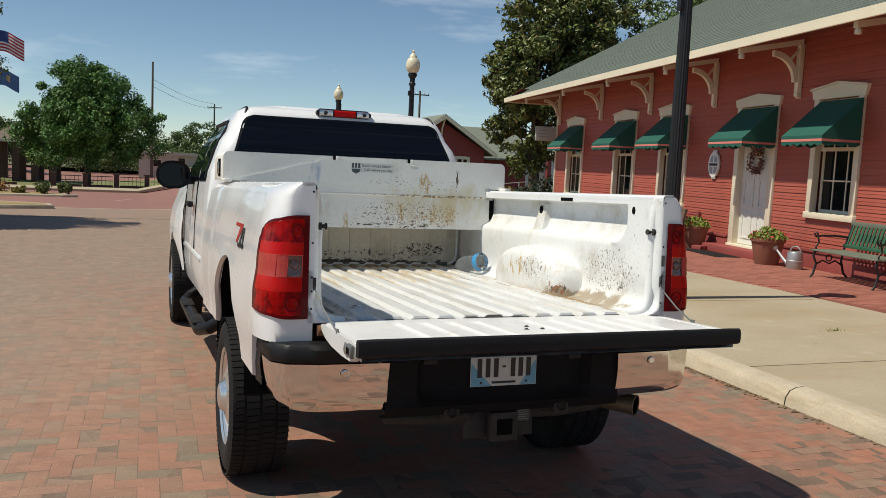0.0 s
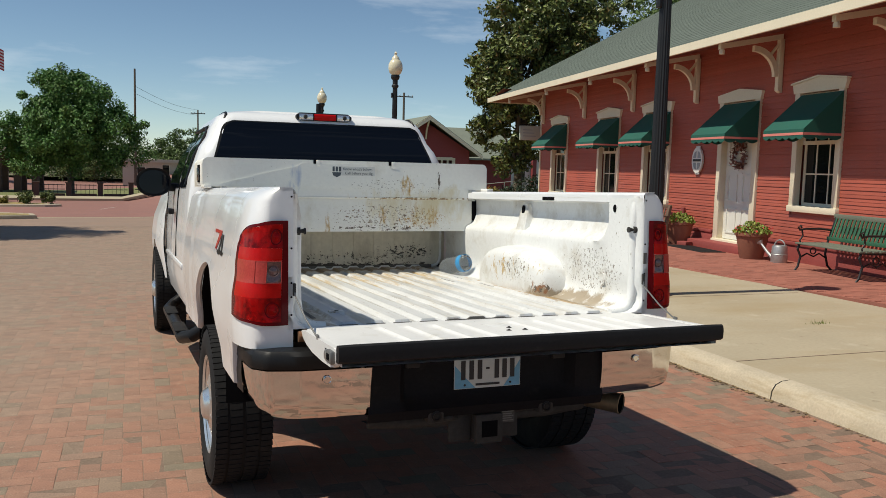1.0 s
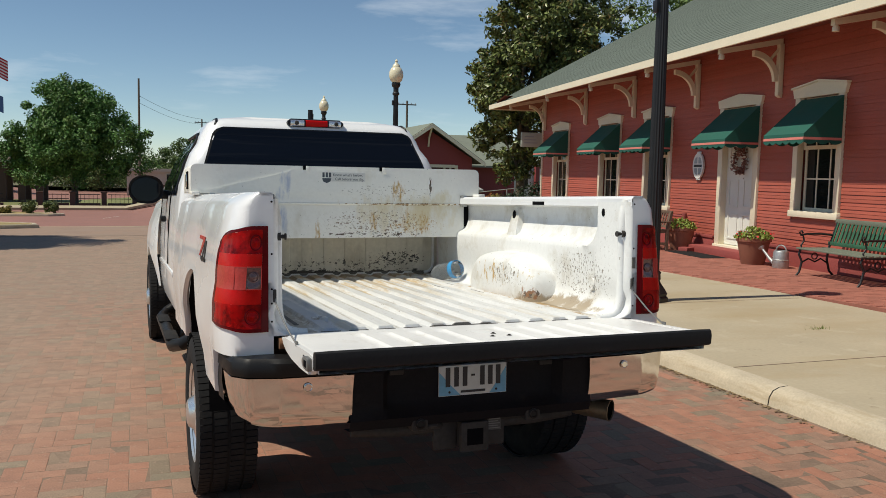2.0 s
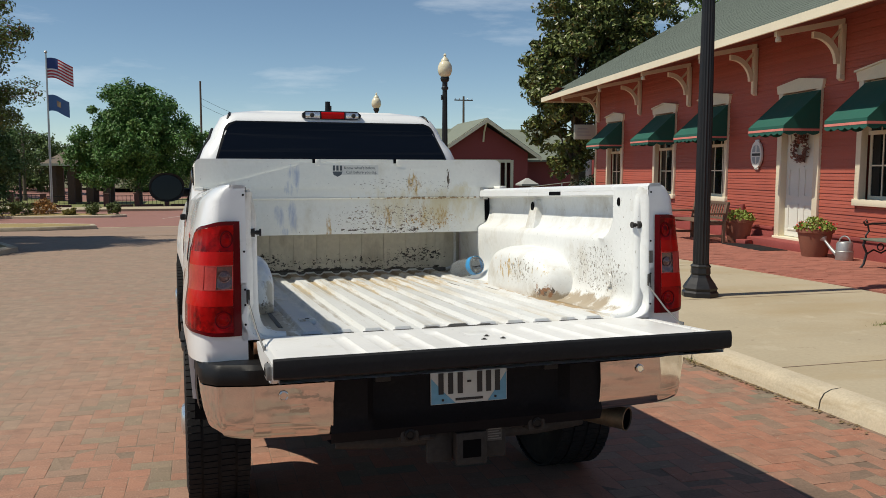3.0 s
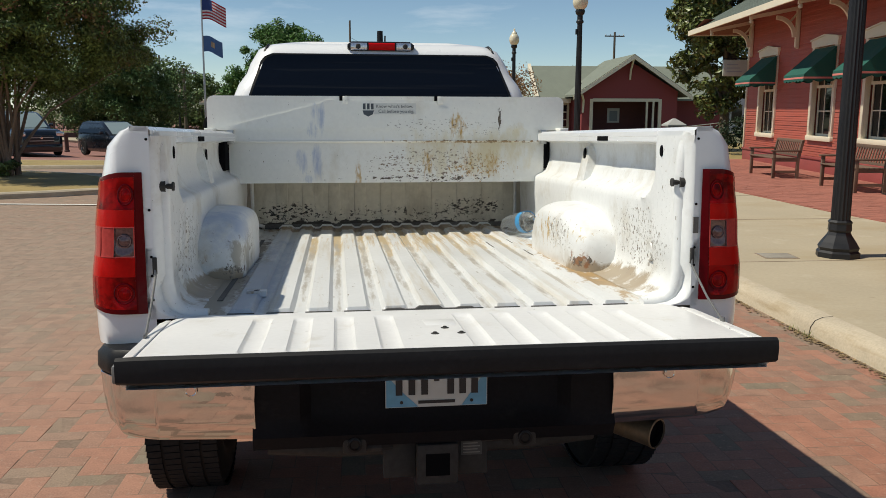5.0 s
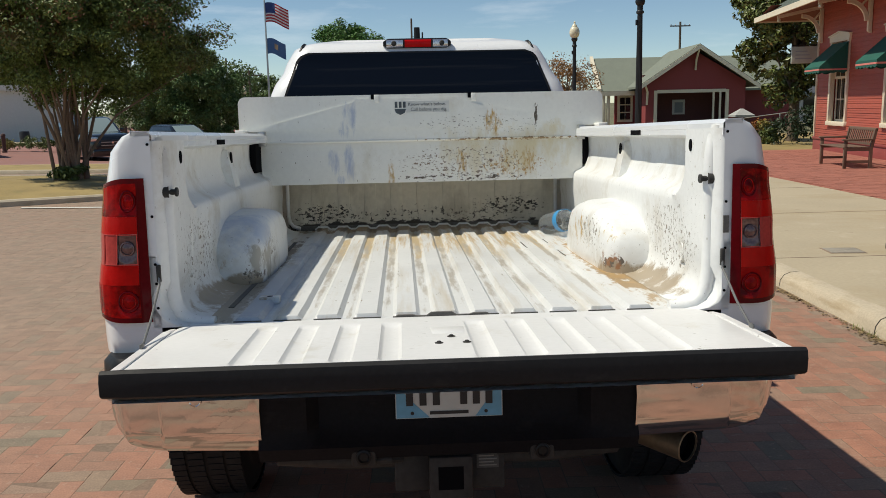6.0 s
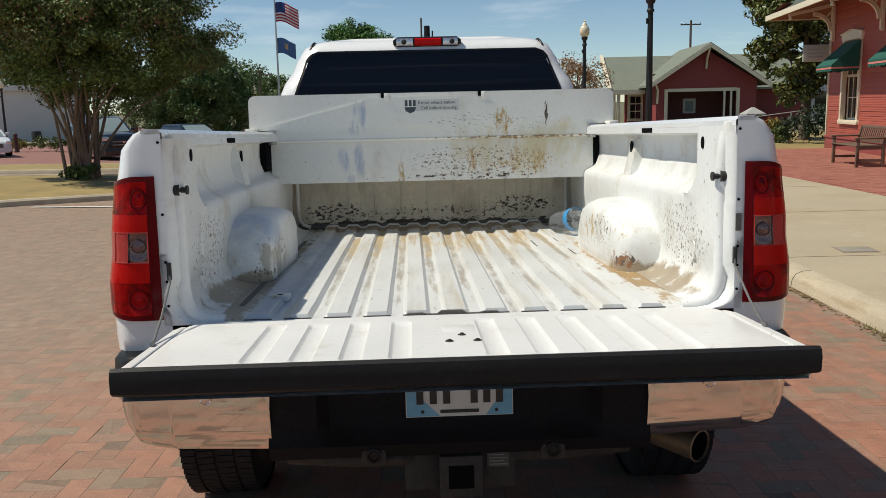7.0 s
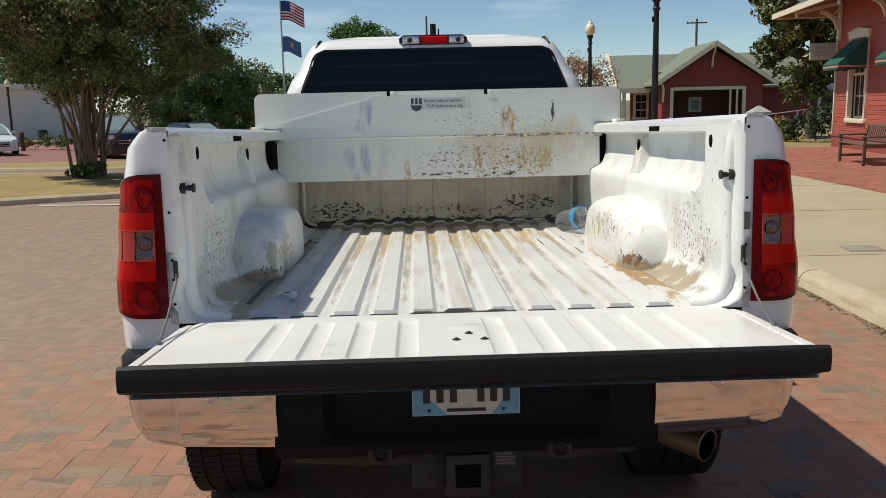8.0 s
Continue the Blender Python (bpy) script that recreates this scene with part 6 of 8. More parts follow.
for k in range(24):
    y = -9.1 + kerb_len * k
    bm = solid([[(2.93, yy, -0.1), (2.955, yy, 0.06), (2.985, yy, 0.105), (3.04, yy, 0.128), (3.12, yy, 0.134), (3.13, yy, -0.1)] for yy in (y + 0.006, y + kerb_len * 0.5, y + kerb_len - 0.006)])
    kerb_ob = part("kerb", bm, M_kerb)
    tagged(kerb_ob, "worn tan concrete kerb beside the brick street", "kerb", kind="structure")
for y0 in (-0.9, 2.15, 5.2, 8.25, 11.3):
    bm = boxm(3.13, 6.6, y0 - 0.006, y0 + 0.006, 0.1305, 0.1325)
    tagged(part("pavement_joint", bm, M_joint), "dark pavement joint", "pavement", kind="structure")
# weeds and dirt along the kerb foot
M_dirt = material("dry_leaf_dirt", (0.20, 0.14, 0.07), 0.95, 0, 0.4, 20, 90, 0.003, spread=0.4)
M_weed = material("weed_green", (0.16, 0.19, 0.05), 0.8, 0, 0.3, 30, 90, spread=0.3)
rnd = random.Random(11)


def scatter(name, label, n, place, size, mat, category, blade=False):
    vs, fs = [], []
    for _ in range(n):
        x, y, z = place()
        s = size * rnd.uniform(0.5, 1.4)
        a = rnd.uniform(0, math.pi)
        if blade:
            h = s * rnd.uniform(1.2, 2.4)
            lx, ly = rnd.uniform(-h, h) * 0.6, rnd.uniform(-h, h) * 0.6
            w = s * 0.18
            pts_ = [(x - w * math.cos(a), y - w * math.sin(a), z), (x + w * math.cos(a), y + w * math.sin(a), z), (x + lx, y + ly, z + h)]
        else:
            pts_ = [(x + s * math.cos(a + q), y + s * 0.8 * math.sin(a + q), z + rnd.uniform(0, s * 0.5)) for q in (0, 1.7, 3.0, 4.6)]
        i = len(vs)
        vs += pts_
        fs.append(tuple(range(i, i + len(pts_))))
    me = bpy.data.meshes.new(name)
    me.from_pydata(vs, [], fs)
    me.materials.append(mat)
    return tagged(new(name, me), label, category, kind="stuff")


scatter("kerb_litter", "dry leaves and dirt along the kerb foot", 900, lambda: (2.925 - abs(rnd.gauss(0, 0.035)), rnd.choice((rnd.uniform(-1, 7), rnd.gauss(2.0, 0.5), rnd.gauss(3.0, 0.25), rnd.gauss(4.3, 0.3))), 0.004), 0.012, M_dirt, "litter")
scatter("kerb_weeds", "small weeds growing at the kerb and joints", 130, lambda: rnd.choice(((2.92 - abs(rnd.gauss(0, 0.02)), rnd.gauss(3.1, 0.12), 0.0), (rnd.gauss(5.7, 0.07), 2.15 + rnd.gauss(0, 0.03), 0.13), (rnd.gauss(5.15, 0.06), 3.35 + rnd.gauss(0, 0.02), 0.13))), 0.018, M_weed, "weeds", True)


def street_lamp(m, label):
    """An old-style lamp post: stepped base, fluted shaft, collar, acorn globe and finial."""
    s = thing("street_lamp", label, "street lamp", group="lamp posts along the street", m=m)
    base = bmesh.new()
    lathe(base, [(0.21, 0), (0.21, 0.05), (0.19, 0.07), (0.20, 0.10), (0.17, 0.15), (0.12, 0.22), (0.105, 0.25), (0.115, 0.27), (0.11, 0.33), (0.118, 0.35), (0.10, 0.37)], n=8)
    part("lamp_base", base, M_iron, s, "black iron stepped base", smooth=False)
    n = 32
    rows_ = []
    for z, r in ((0.36, 0.092), (2.2, 0.082), (3.72, 0.068)):
        rows_.append([(r * (1 - 0.10 * (k % 2)) * math.cos(2 * math.pi * k / n), r * (1 - 0.10 * (k % 2)) * math.sin(2 * math.pi * k / n), z) for k in range(n)])
    part("lamp_shaft", solid(rows_), M_iron, s, "black fluted shaft", smooth=False)
    part("lamp_collar", lathe(bmesh.new(), [(0.07, 3.70), (0.10, 3.73), (0.10, 3.77), (0.075, 3.80), (0.075, 3.92), (0.11, 3.95), (0.13, 4.02), (0.12, 4.06), (0.0, 4.07)], n=20), M_iron, s)
    part("outlet_box", boxm(-0.11, -0.07, -0.04, 0.04, 3.42, 3.56, 0.006), M_iron, s)
    globe = part("globe", lathe(bmesh.new(), [(0.10, 4.06), (0.17, 4.13), (0.205, 4.24), (0.20, 4.36), (0.15, 4.47), (0.11, 4.50)], n=24), M_globe, s, "cream acorn globe")
    part("globe_cap", lathe(bmesh.new(), [(0.115, 4.50), (0.10, 4.56), (0.05, 4.61), (0.03, 4.64), (0.045, 4.68), (0.0, 4.74)], n=20), M_globe, globe)
    return s


M_globe = material("cream_globe", (0.72, 0.66, 0.48), 0.25, 0, 0.05, 6, 30, coat=0.3)
street_lamp(pose(4.55, 5.43, 0.13), "black fluted lamp post with cream globe on the pavement")
lamp_far = street_lamp(pose(5.75, 20.3, 0.13), "black lamp post with cream acorn globe further along")
street_lamp(pose(6.25, 32.6, 0.10), "distant black lamp post with cream acorn globe")


# ---- benches, pots, watering can ----
M_bench_wood = material("weathered_teak", (0.15, 0.095, 0.065), 0.75, 0, 0.2, 4, 60, 0.001, spread=0.15)
M_bench_green = material("green_bench_slat", (0.033, 0.112, 0.06), 0.5, 0, 0.12, 5, 60, spread=0.08)
M_terra = material("terracotta", (0.24, 0.095, 0.06), 0.8, 0, 0.15, 5, 60, 0.001)
M_zinc = material("zinc_can", (0.42, 0.43, 0.43), 0.45, 0.7, 0.15, 8, 60)
M_leafy = material("flower_leaves", (0.20, 0.26, 0.045), 0.6, 0, 0.2, 20, 60, spread=0.35)
M_bloom = material("red_blooms", (0.50, 0.035, 0.03), 0.6, 0, 0.2, 20, 60, spread=0.3)


def slat_bench(m, label):
    """A wooden garden bench with a slatted back; its front is along -x."""
    b = thing("wooden_bench", label, "bench", group="wooden benches by the depot wall", m=m)
    for y in (-0.72, 0.72):
        part("leg", boxm(-0.30, -0.24, y - 0.03, y + 0.03, 0, 0.57, 0.004), M_bench_wood, b)
        part("leg", solid([[(x0 + d, y + s, z) for d, s in ((0, -0.03), (0.055, -0.03), (0.055, 0.03), (0, 0.03))] for z, x0 in ((0, 0.20), (0.40, 0.20), (0.80, 0.28))]), M_bench_wood, b)
        part("armrest", boxm(-0.34, 0.26, y - 0.04, y + 0.04, 0.57, 0.605, 0.006), M_bench_wood, b)
        part("stretcher", boxm(-0.24, 0.20, y - 0.02, y + 0.02, 0.12, 0.17), M_bench_wood, b)
        part("seat_rail", boxm(-0.28, 0.22, y - 0.025, y + 0.025, 0.36, 0.42), M_bench_wood, b)
    for k in range(6):
        part("seat_slat", boxm(-0.32 + 0.09 * k, -0.245 + 0.09 * k, -0.75, 0.75, 0.42, 0.442, 0.004), M_bench_wood, b)
    part("top_rail", boxm(0.29, 0.335, -0.75, 0.75, 0.755, 0.82, 0.008), M_bench_wood, b)
    part("lower_rail", boxm(0.225, 0.265, -0.70, 0.70, 0.47, 0.515), M_bench_wood, b)
    for k in range(13):
        y = -0.63 + 0.105 * k
        part("back_slat", solid([[(x0 + d, y + s, z) for d, s in ((0, -0.022), (0.016, -0.022), (0.016, 0.022), (0, 0.022))] for z, x0 in ((0.50, 0.232), (0.77, 0.295))]), M_bench_wood, b)
    return b


def iron_bench(m, label):
    """A bench with cast scroll ends and green slats; its front is along -x."""
    b = thing("iron_bench", label, "bench", m=m)
    for y in (-0.70, 0.70):
        bm_ = bmesh.new()
        tube(bm_, [(-0.36, y, 0.0), (-0.31, y, 0.06), (-0.27, y, 0.22), (-0.33, y, 0.34), (-0.30, y, 0.42)], 0.018, 8)
        tube(bm_, [(0.30, y, 0.0), (0.22, y, 0.08), (0.17, y, 0.26), (0.19, y, 0.42), (0.27, y, 0.66), (0.34, y, 0.88)], 0.018, 8)
        tube(bm_, [(-0.33, y, 0.42), (-0.12, y, 0.405), (0.19, y, 0.40)], 0.016, 8)
        tube(bm_, [(-0.29, y, 0.20), (-0.16, y, 0.27), (-0.04, y, 0.22), (0.06, y, 0.27), (0.18, y, 0.20)], 0.013, 6)
        tube(bm_, [(-0.05 + 0.05 * math.cos(a), y, 0.31 + 0.05 * math.sin(a)) for a in [math.pi * 2 * k / 10 for k in range(11)]], 0.010, 6)
        part("cast_end", bm_, M_iron, b, "black cast-iron scroll end")
        bm_ = bmesh.new()
        tube(bm_, [(0.26, y, 0.64), (0.05, y, 0.66), (-0.20, y, 0.66), (-0.31, y, 0.64), (-0.34, y, 0.69), (-0.30, y, 0.71), (-0.28, y, 0.67)], 0.016, 8)
        tube(bm_, [(-0.27, y, 0.63), (-0.25, y, 0.55), (-0.30, y, 0.48), (-0.28, y, 0.42)], 0.013, 8)
        part("scroll_arm", bm_, M_iron, b)
    for k in range(5):
        part("seat_slat", boxm(-0.36 + 0.115 * k, -0.27 + 0.115 * k, -0.74, 0.74, 0.42, 0.445, 0.005), M_bench_grey, b)
    for k, (x, z, h) in enumerate(((0.205, 0.48, 0.06), (0.315, 0.83, 0.07))):
        part("back_rail", boxm(x, x + 0.03, -0.74, 0.74, z, z + h, 0.005), M_bench_grey if k else M_bench_green, b)
    for k in range(17):
        y = -0.68 + 0.085 * k
        part("back_slat", solid([[(x0 + d, y + s, z) for d, s in ((0, -0.026), (0.015, -0.026), (0.015, 0.026), (0, 0.026))] for z, x0 in ((0.53, 0.222), (0.84, 0.318))]), M_bench_green, b)
    return b


M_bench_grey = material("grey_green_slat", (0.15, 0.17, 0.13), 0.6, 0, 0.12, 5, 60)


def planted_pot(m, label, seed, blooms):
    p = thing("flower_pot", label, "plant pot", group="flower pots by the depot door", m=m)
    part("pot", lathe(bmesh.new(), [(0, 0), (0.19, 0), (0.20, 0.02), (0.275, 0.40), (0.30, 0.41), (0.305, 0.47), (0.27, 0.47), (0.26, 0.42), (0, 0.40)], n=28), M_terra, p, "brown terracotta pot")
    r_ = random.Random(seed)
    for nm, mat, n, sz in (("leaves", M_leafy, 520, 0.05), ("blooms", M_bloom, blooms, 0.035)):
        vs, fs = [], []
        for _ in range(n):
            a, rr = r_.uniform(0, 2 * math.pi), 0.33 * math.sqrt(r_.random())
            h = 0.44 + (0.24 * (1 - (rr / 0.36) ** 2)) * r_.uniform(0.3, 1.0) + (0.03 if nm == "blooms" else 0)
            if nm == "blooms":
                rr, h = rr * 0.6 + 0.15, 0.47 + r_.uniform(0, 0.12)
            c = Vector((rr * math.cos(a), rr * math.sin(a), h))
            u = Vector((r_.gauss(0, 1), r_.gauss(0, 1), r_.gauss(0.5, 0.6))).normalized()
            v = u.orthogonal().normalized()
            s_ = sz * r_.uniform(0.6, 1.3)
            i = len(vs)
            vs += [tuple(c - v * s_ * 0.5), tuple(c + u.cross(v) * s_ * 0.4), tuple(c + v * s_ * 0.6), tuple(c - u.cross(v) * s_ * 0.4)]
            fs.append((i, i + 1, i + 2, i + 3))
        me = bpy.data.meshes.new(nm)
        me.from_pydata(vs, [], fs)
        me.materials.append(mat)
        ob = new(nm, me)
        ob.parent = p
        tagged(ob, "yellow-green leaves" if nm == "leaves" else "small red blooms", kind="stuff")
    return p


PZ = 0.134
slat_bench(BLD @ pose(7.05, 13.25, PZ), "weathered brown wooden bench against the red depot wall")
slat_bench(BLD @ pose(6.72, 16.4, PZ), "weathered wooden bench near the depot corner")
iron_bench(BLD @ pose(7.70, 7.60, PZ), "bench with green slats and black scroll ironwork")
planted_pot(BLD @ pose(7.62, 9.95, PZ), "large terracotta pot with green leaves and red flowers", 3, 60)
planted_pot(BLD @ pose(7.70, 12.75, PZ), "terracotta pot of yellow-green flowers beside the door", 7, 20)
can = thing("watering_can", "grey zinc watering can standing by the wall", "watering can", m=BLD @ pose(7.75, 9.32, PZ, 0, 0, 20))
part("can_body", lathe(bmesh.new(), [(0, 0), (0.13, 0), (0.135, 0.01), (0.135, 0.14), (0.14, 0.145), (0.13, 0.155), (0.125, 0.27), (0.11, 0.30), (0.09, 0.30), (0.09, 0.26), (0, 0.26)], n=24), M_zinc, can)
part("can_spout", tube(bmesh.new(), [(-0.02, 0.10, 0.06), (-0.02, 0.22, 0.16), (-0.02, 0.36, 0.30)], 0.035, 10, 0.02), M_zinc, can, "zinc spout")
part("can_rose", frustum(bmesh.new(), (-0.02, 0.35, 0.29), (0, 0.7, 0.7), 0.022, 0.06, 0.05, 16), M_zinc, can)
part("can_handle", tube(bmesh.new(), [(0, 0.10 * math.cos(a), 0.29 + 0.10 * math.sin(a)) for a in [math.pi * k / 10 for k in range(11)]], 0.012, 8), M_zinc, can)
tap = thing("wall_pipe", "red painted pipe and hose tap on the depot wall", "pipe", m=BLD)
part("pipe", tube(bmesh.new(), [(8.10, 14.2, 0.80), (8.06, 13.2, 0.80), (7.98, 13.15, 0.80)], 0.025, 8), M_red_base, tap)
part("flange", frustum(bmesh.new(), (7.98, 13.15, 0.62), (0, 0, 1), 0.05, 0.05, 0.26, 12), M_red_base, tap)
stone = thing("loose_brick", "loose red brick lying beside the door step", "brick", m=BLD @ pose(7.62, 12.35, PZ, 0, 0, 20))
part("brick_block", boxm(-0.10, 0.10, -0.12, 0.12, 0, 0.09, 0.01), M_red_base, stone)

# small steel cover let into the pavement
cover = thing("utility_cover", "small flush steel cover in the concrete pavement", "cover", m=pose(3.95, 5.5, 0.1305, 0, 0, -6))
part("cover_frame", boxm(-0.17, 0.17, -0.15, 0.15, -0.01, 0.003), M_joint, cover, "dark rim")
part("cover_plate", boxm(-0.155, 0.155, -0.135, 0.135, 0.003, 0.007, 0.002), material("worn_cover_steel", (0.32, 0.29, 0.24), 0.7, 0.2, 0.15, 12, 80), cover, "worn grey plate")

# ---- the far side: falling ground, islands, trees, cars, houses ----
def fall(x, y):
    """Height of the street far ahead, which drops away beyond the crossing on the left."""
    k = min(max((4.0 - x) / 6.0, 0), 1)
    k = k * k * (3 - 2 * k)
    west = min(max((-12 - x) / 10.0, 0), 1)
    return -min(max(y - 18, 0) * 0.0316, 1.6) * k * (1 - 0.55 * west)


bm = bmesh.new()
gx_ = [-120, -80, -60, -45] + [-36 + 3 * i for i in range(12)] + [-1.5, 0, 1.5, 2.93]
gy_ = [18, 20, 22, 24.4] + [27 + 3 * i for i in range(12)] + [65, 75, 90, 120]
sheet(bm, [[(x, y, fall(x, y) - 0.004) for x in gx_] for y in gy_])
tagged(new("street_beyond", mesh_of("street_beyond", bm, M_maroon)), "maroon brick street falling away beyond the crossing", "road", kind="structure")
flat("land_east", [(2.94, -60), (140, -60), (140, 160), (2.94, 160)], -0.03, M_far_land, "dry open ground beside the street", "ground")
bm = bmesh.new()
sheet(bm, [[(x, y, fall(x, 120) - 0.02 + (0.3 if y > 150 else 0)) for x in (-600, -60, -20, 0, 2.94, 140, 600)] for y in (119, 160, 400, 1200)])
tagged(new("land_far", mesh_of("land_far", bm, M_far_land)), "far flat land", "ground", kind="structure")
bm = bmesh.new()
sheet(bm, [[(x, y, fall(x, y) + 0.004) for x in gx_[10:]] for y in (18, 20, 22, 24.3)])
tagged(new("street_near_crossing", mesh_of("street_near_crossing", bm, M_far_brick)), "tan brick paving up to the crossing", "road", kind="structure")
bm = bmesh.new()
sheet(bm, [[(x, y, fall(x, y) + 0.008) for x in (-6, -4.5, -3, -1.5, 0, 1.5, 2.9)] for y in (24.0, 24.35)])
tagged(new("crossing_band", mesh_of("crossing_band", bm, M_concrete)), "pale concrete band at the crossing", "road", kind="structure")
for x0, y0, x1, y1 in ((-6.9, 12.02, -4.3, 11.66), (-2.6, 34, -2.0, 38.5), (1.2, 34, 1.4, 38.5)):
    bm = bmesh.new()
    sheet(bm, [[(lerp(x0, x1, k / 4), lerp(y0, y1, k / 4) + d, fall(lerp(x0, x1, k / 4), lerp(y0, y1, k / 4)) + 0.012) for k in range(5)] for d in (0, 0.12)])
    tagged(new("road_line", mesh_of("road_line", bm, M_line)), "worn white road line", "road", kind="structure")


def island(name, label, outline, grass_label):
    """A kerbed island: a raised rim with dry grass inside, following the fall of the ground."""
    n = len(outline)
    cx, cy = sum(p[0] for p in outline) / n, sum(p[1] for p in outline) / n

    def inset(p, d):
        v = Vector((cx - p[0], cy - p[1]))
        v.normalize()
        return (p[0] + v.x * d, p[1] + v.y * d)
    bm_ = bmesh.new()
    loops = []
    for d, z in ((0, -0.05), (0.02, 0.085), (0.06, 0.115), (0.18, 0.115), (0.19, 0.07)):
        loops.append([(*inset(p, d), fall(*p) + z) for p in outline])
    sheet(bm_, loops, True)
    tagged(new(name, mesh_of(name, bm_, M_kerb, True)), label, "kerb", kind="structure")
    bm_ = bmesh.new()
    ring_ = [bm_.verts.new((*inset(p, 0.185), fall(*p) + 0.10)) for p in outline]
    mid = bm_.verts.new((cx, cy, fall(cx, cy) + 0.22))
    for i in range(n):
        bm_.faces.new((ring_[i], ring_[(i + 1) % n], mid))
    tagged(new("grass_patch", mesh_of("grass_patch", bm_, M_grass, True)), grass_label, "grass", kind="structure")


island("island_near", "tan concrete kerb round the near island", [(-20, 8.5), (-9, 11.3), (-7.2, 12.4), (-5.6, 13.1), (-4.55, 13.8), (-4.35, 14.6), (-4.8, 15.6), (-6.2, 17.2), (-8, 18.6), (-12, 19.3), (-24, 18)], "dry yellow grass on the near island")
island("island_middle", "tan concrete kerb round the long island", [(-30, 23.5), (-13, 22.6), (-9, 21.9), (-5.3, 22.3), (-3.9, 23.2), (-4.1, 24.6), (-5.6, 26.2), (-10, 27.4), (-30, 28)], "dry yellow grass on the long island")
island("island_flag", "tan concrete kerb round the flagpole island", [(-12, 39.5), (-8.3, 38.0), (-5.0, 38.2), (-4.4, 39.3), (-5.2, 41.5), (-8, 43), (-12, 43)], "grass round the flagpole")


# leaves ---------------------------------------------------------------------
def leaf_mesh(name, seed, clumps, per, size, spread, mat, squash=0.8):
    """Many small folded leaves round the clump centres."""
    rs = np.random.RandomState(seed)
    c = np.repeat(np.array(clumps), per, 0)
    n = len(c)
    d = rs.normal(0, 1, (n, 3))
    d /= np.linalg.norm(d, axis=1)[:, None]
    p = c + d * (rs.uniform(0, 1, (n, 1)) ** 0.45) * np.array(spread) * np.repeat(rs.uniform(1.0, 2.3, (len(clumps), 1)), per, 0)
    u = rs.normal(0, 0.6, (n, 3)) + d * 0.9 + np.array((0, 0, 0.35))
    u /= np.linalg.norm(u, axis=1)[:, None]
    r = rs.normal(0, 1, (n, 3))
    v = np.cross(u, r)
    v /= np.linalg.norm(v, axis=1)[:, None]
    w = np.cross(u, v)
    s = size * rs.uniform(0.55, 1.35, (n, 1))
    quad = np.stack([p - v * s, p + w * s * 0.5 + u * s * 0.15, p + v * s, p - w * s * 0.5 + u * s * 0.15], 1).reshape(-1, 3)
    me = bpy.data.meshes.new(name)
    me.from_pydata(quad.tolist(), [], np.arange(4 * n).reshape(-1, 4).tolist())
    me.materials.append(mat)
    return me


def crown_clumps(seed, n, centre, radii, hollow=0.45, lobes=6, rough=0.25):
    """Clump centres in an uneven crown: an ellipsoid with lobes and gaps, denser towards its skin."""
    rs = random.Random(seed)
    lobe = [(Vector((rs.gauss(0, 1), rs.gauss(0, 1), rs.gauss(0, 0.8))).normalized(), rs.uniform(-rough, rough)) for _ in range(lobes * 3)]
    out = []
    while len(out) < n:
        d = Vector((rs.gauss(0, 1), rs.gauss(0, 1), rs.gauss(0, 1))).normalized()
        k = 1 + sum(a * max(0, d.dot(q)) ** 6 for q, a in lobe)
        r = lerp(hollow, 1.0, rs.random() ** 0.6) * k
        p = Vector((centre[0] + d.x * radii[0] * r, centre[1] + d.y * radii[1] * r, centre[2] + d.z * radii[2] * r))
        if noise.noise(p * (2.2 / max(radii))) > -0.22:
            out.append(tuple(p))
    return out


M_bark = material("grey_brown_bark", (0.13, 0.10, 0.075), 0.9, 0, 0.3, 6, 40, 0.006)
M_bark_pale = material("smooth_pale_bark", (0.22, 0.155, 0.115), 0.8, 0, 0.2, 6, 30, 0.002)


def leaf_material(name, color, rough=0.5, spread=0.35, brown=None):
    return material(name, color, rough, 0, 0.25, 1.5, 30, spread=spread, spec=0.3, spots=brown and [brown])


def tree(name, label, base, height, clumps, leaf, seed, trunk=0.18, limbs=9, mat_bark=None, per=60, size=0.12, spread=(0.22, 0.22, 0.18), stems=1, fork=0.35):
    t = thing(name, label, "tree", m=pose(*base))
    rs = random.Random(seed)
    loc = [(c[0] - base[0], c[1] - base[1], c[2] - base[2]) for c in clumps]
    bm_ = bmesh.new()
    top = height * 0.75
    if stems == 1:
        tube(bm_, [(0, 0, -0.05), (0.03, 0.02, top * 0.3), (-0.04, 0.05, top * 0.65), (0.02, 0, top)], trunk, 12, trunk * 0.35)
    for _ in range(limbs):
        q = loc[rs.randrange(len(loc))]
        z0 = top * rs.uniform(fork, 0.75) if stems == 1 else 0.0
        b0 = (0, 0, z0) if stems == 1 else (rs.gauss(0, 0.13), rs.gauss(0, 0.13), 0)
        mid = (q[0] * 0.38 + rs.gauss(0, 0.1), q[1] * 0.38 + rs.gauss(0, 0.1), lerp(z0, q[2], 0.55))
        tube(bm_, [b0, (lerp(b0[0], mid[0], 0.5), lerp(b0[1], mid[1], 0.5), lerp(z0, mid[2], 0.55)), mid, q], trunk * (0.45 if stems == 1 else 1.0), 8, 0.012)
    part("trunk", bm_, mat_bark or M_bark, t, "branching trunk")
    ob = new("crown", leaf_mesh("crown", seed, loc, per, size, spread, leaf))
    ob.parent = t
    tagged(ob, "", kind="stuff")
    return t


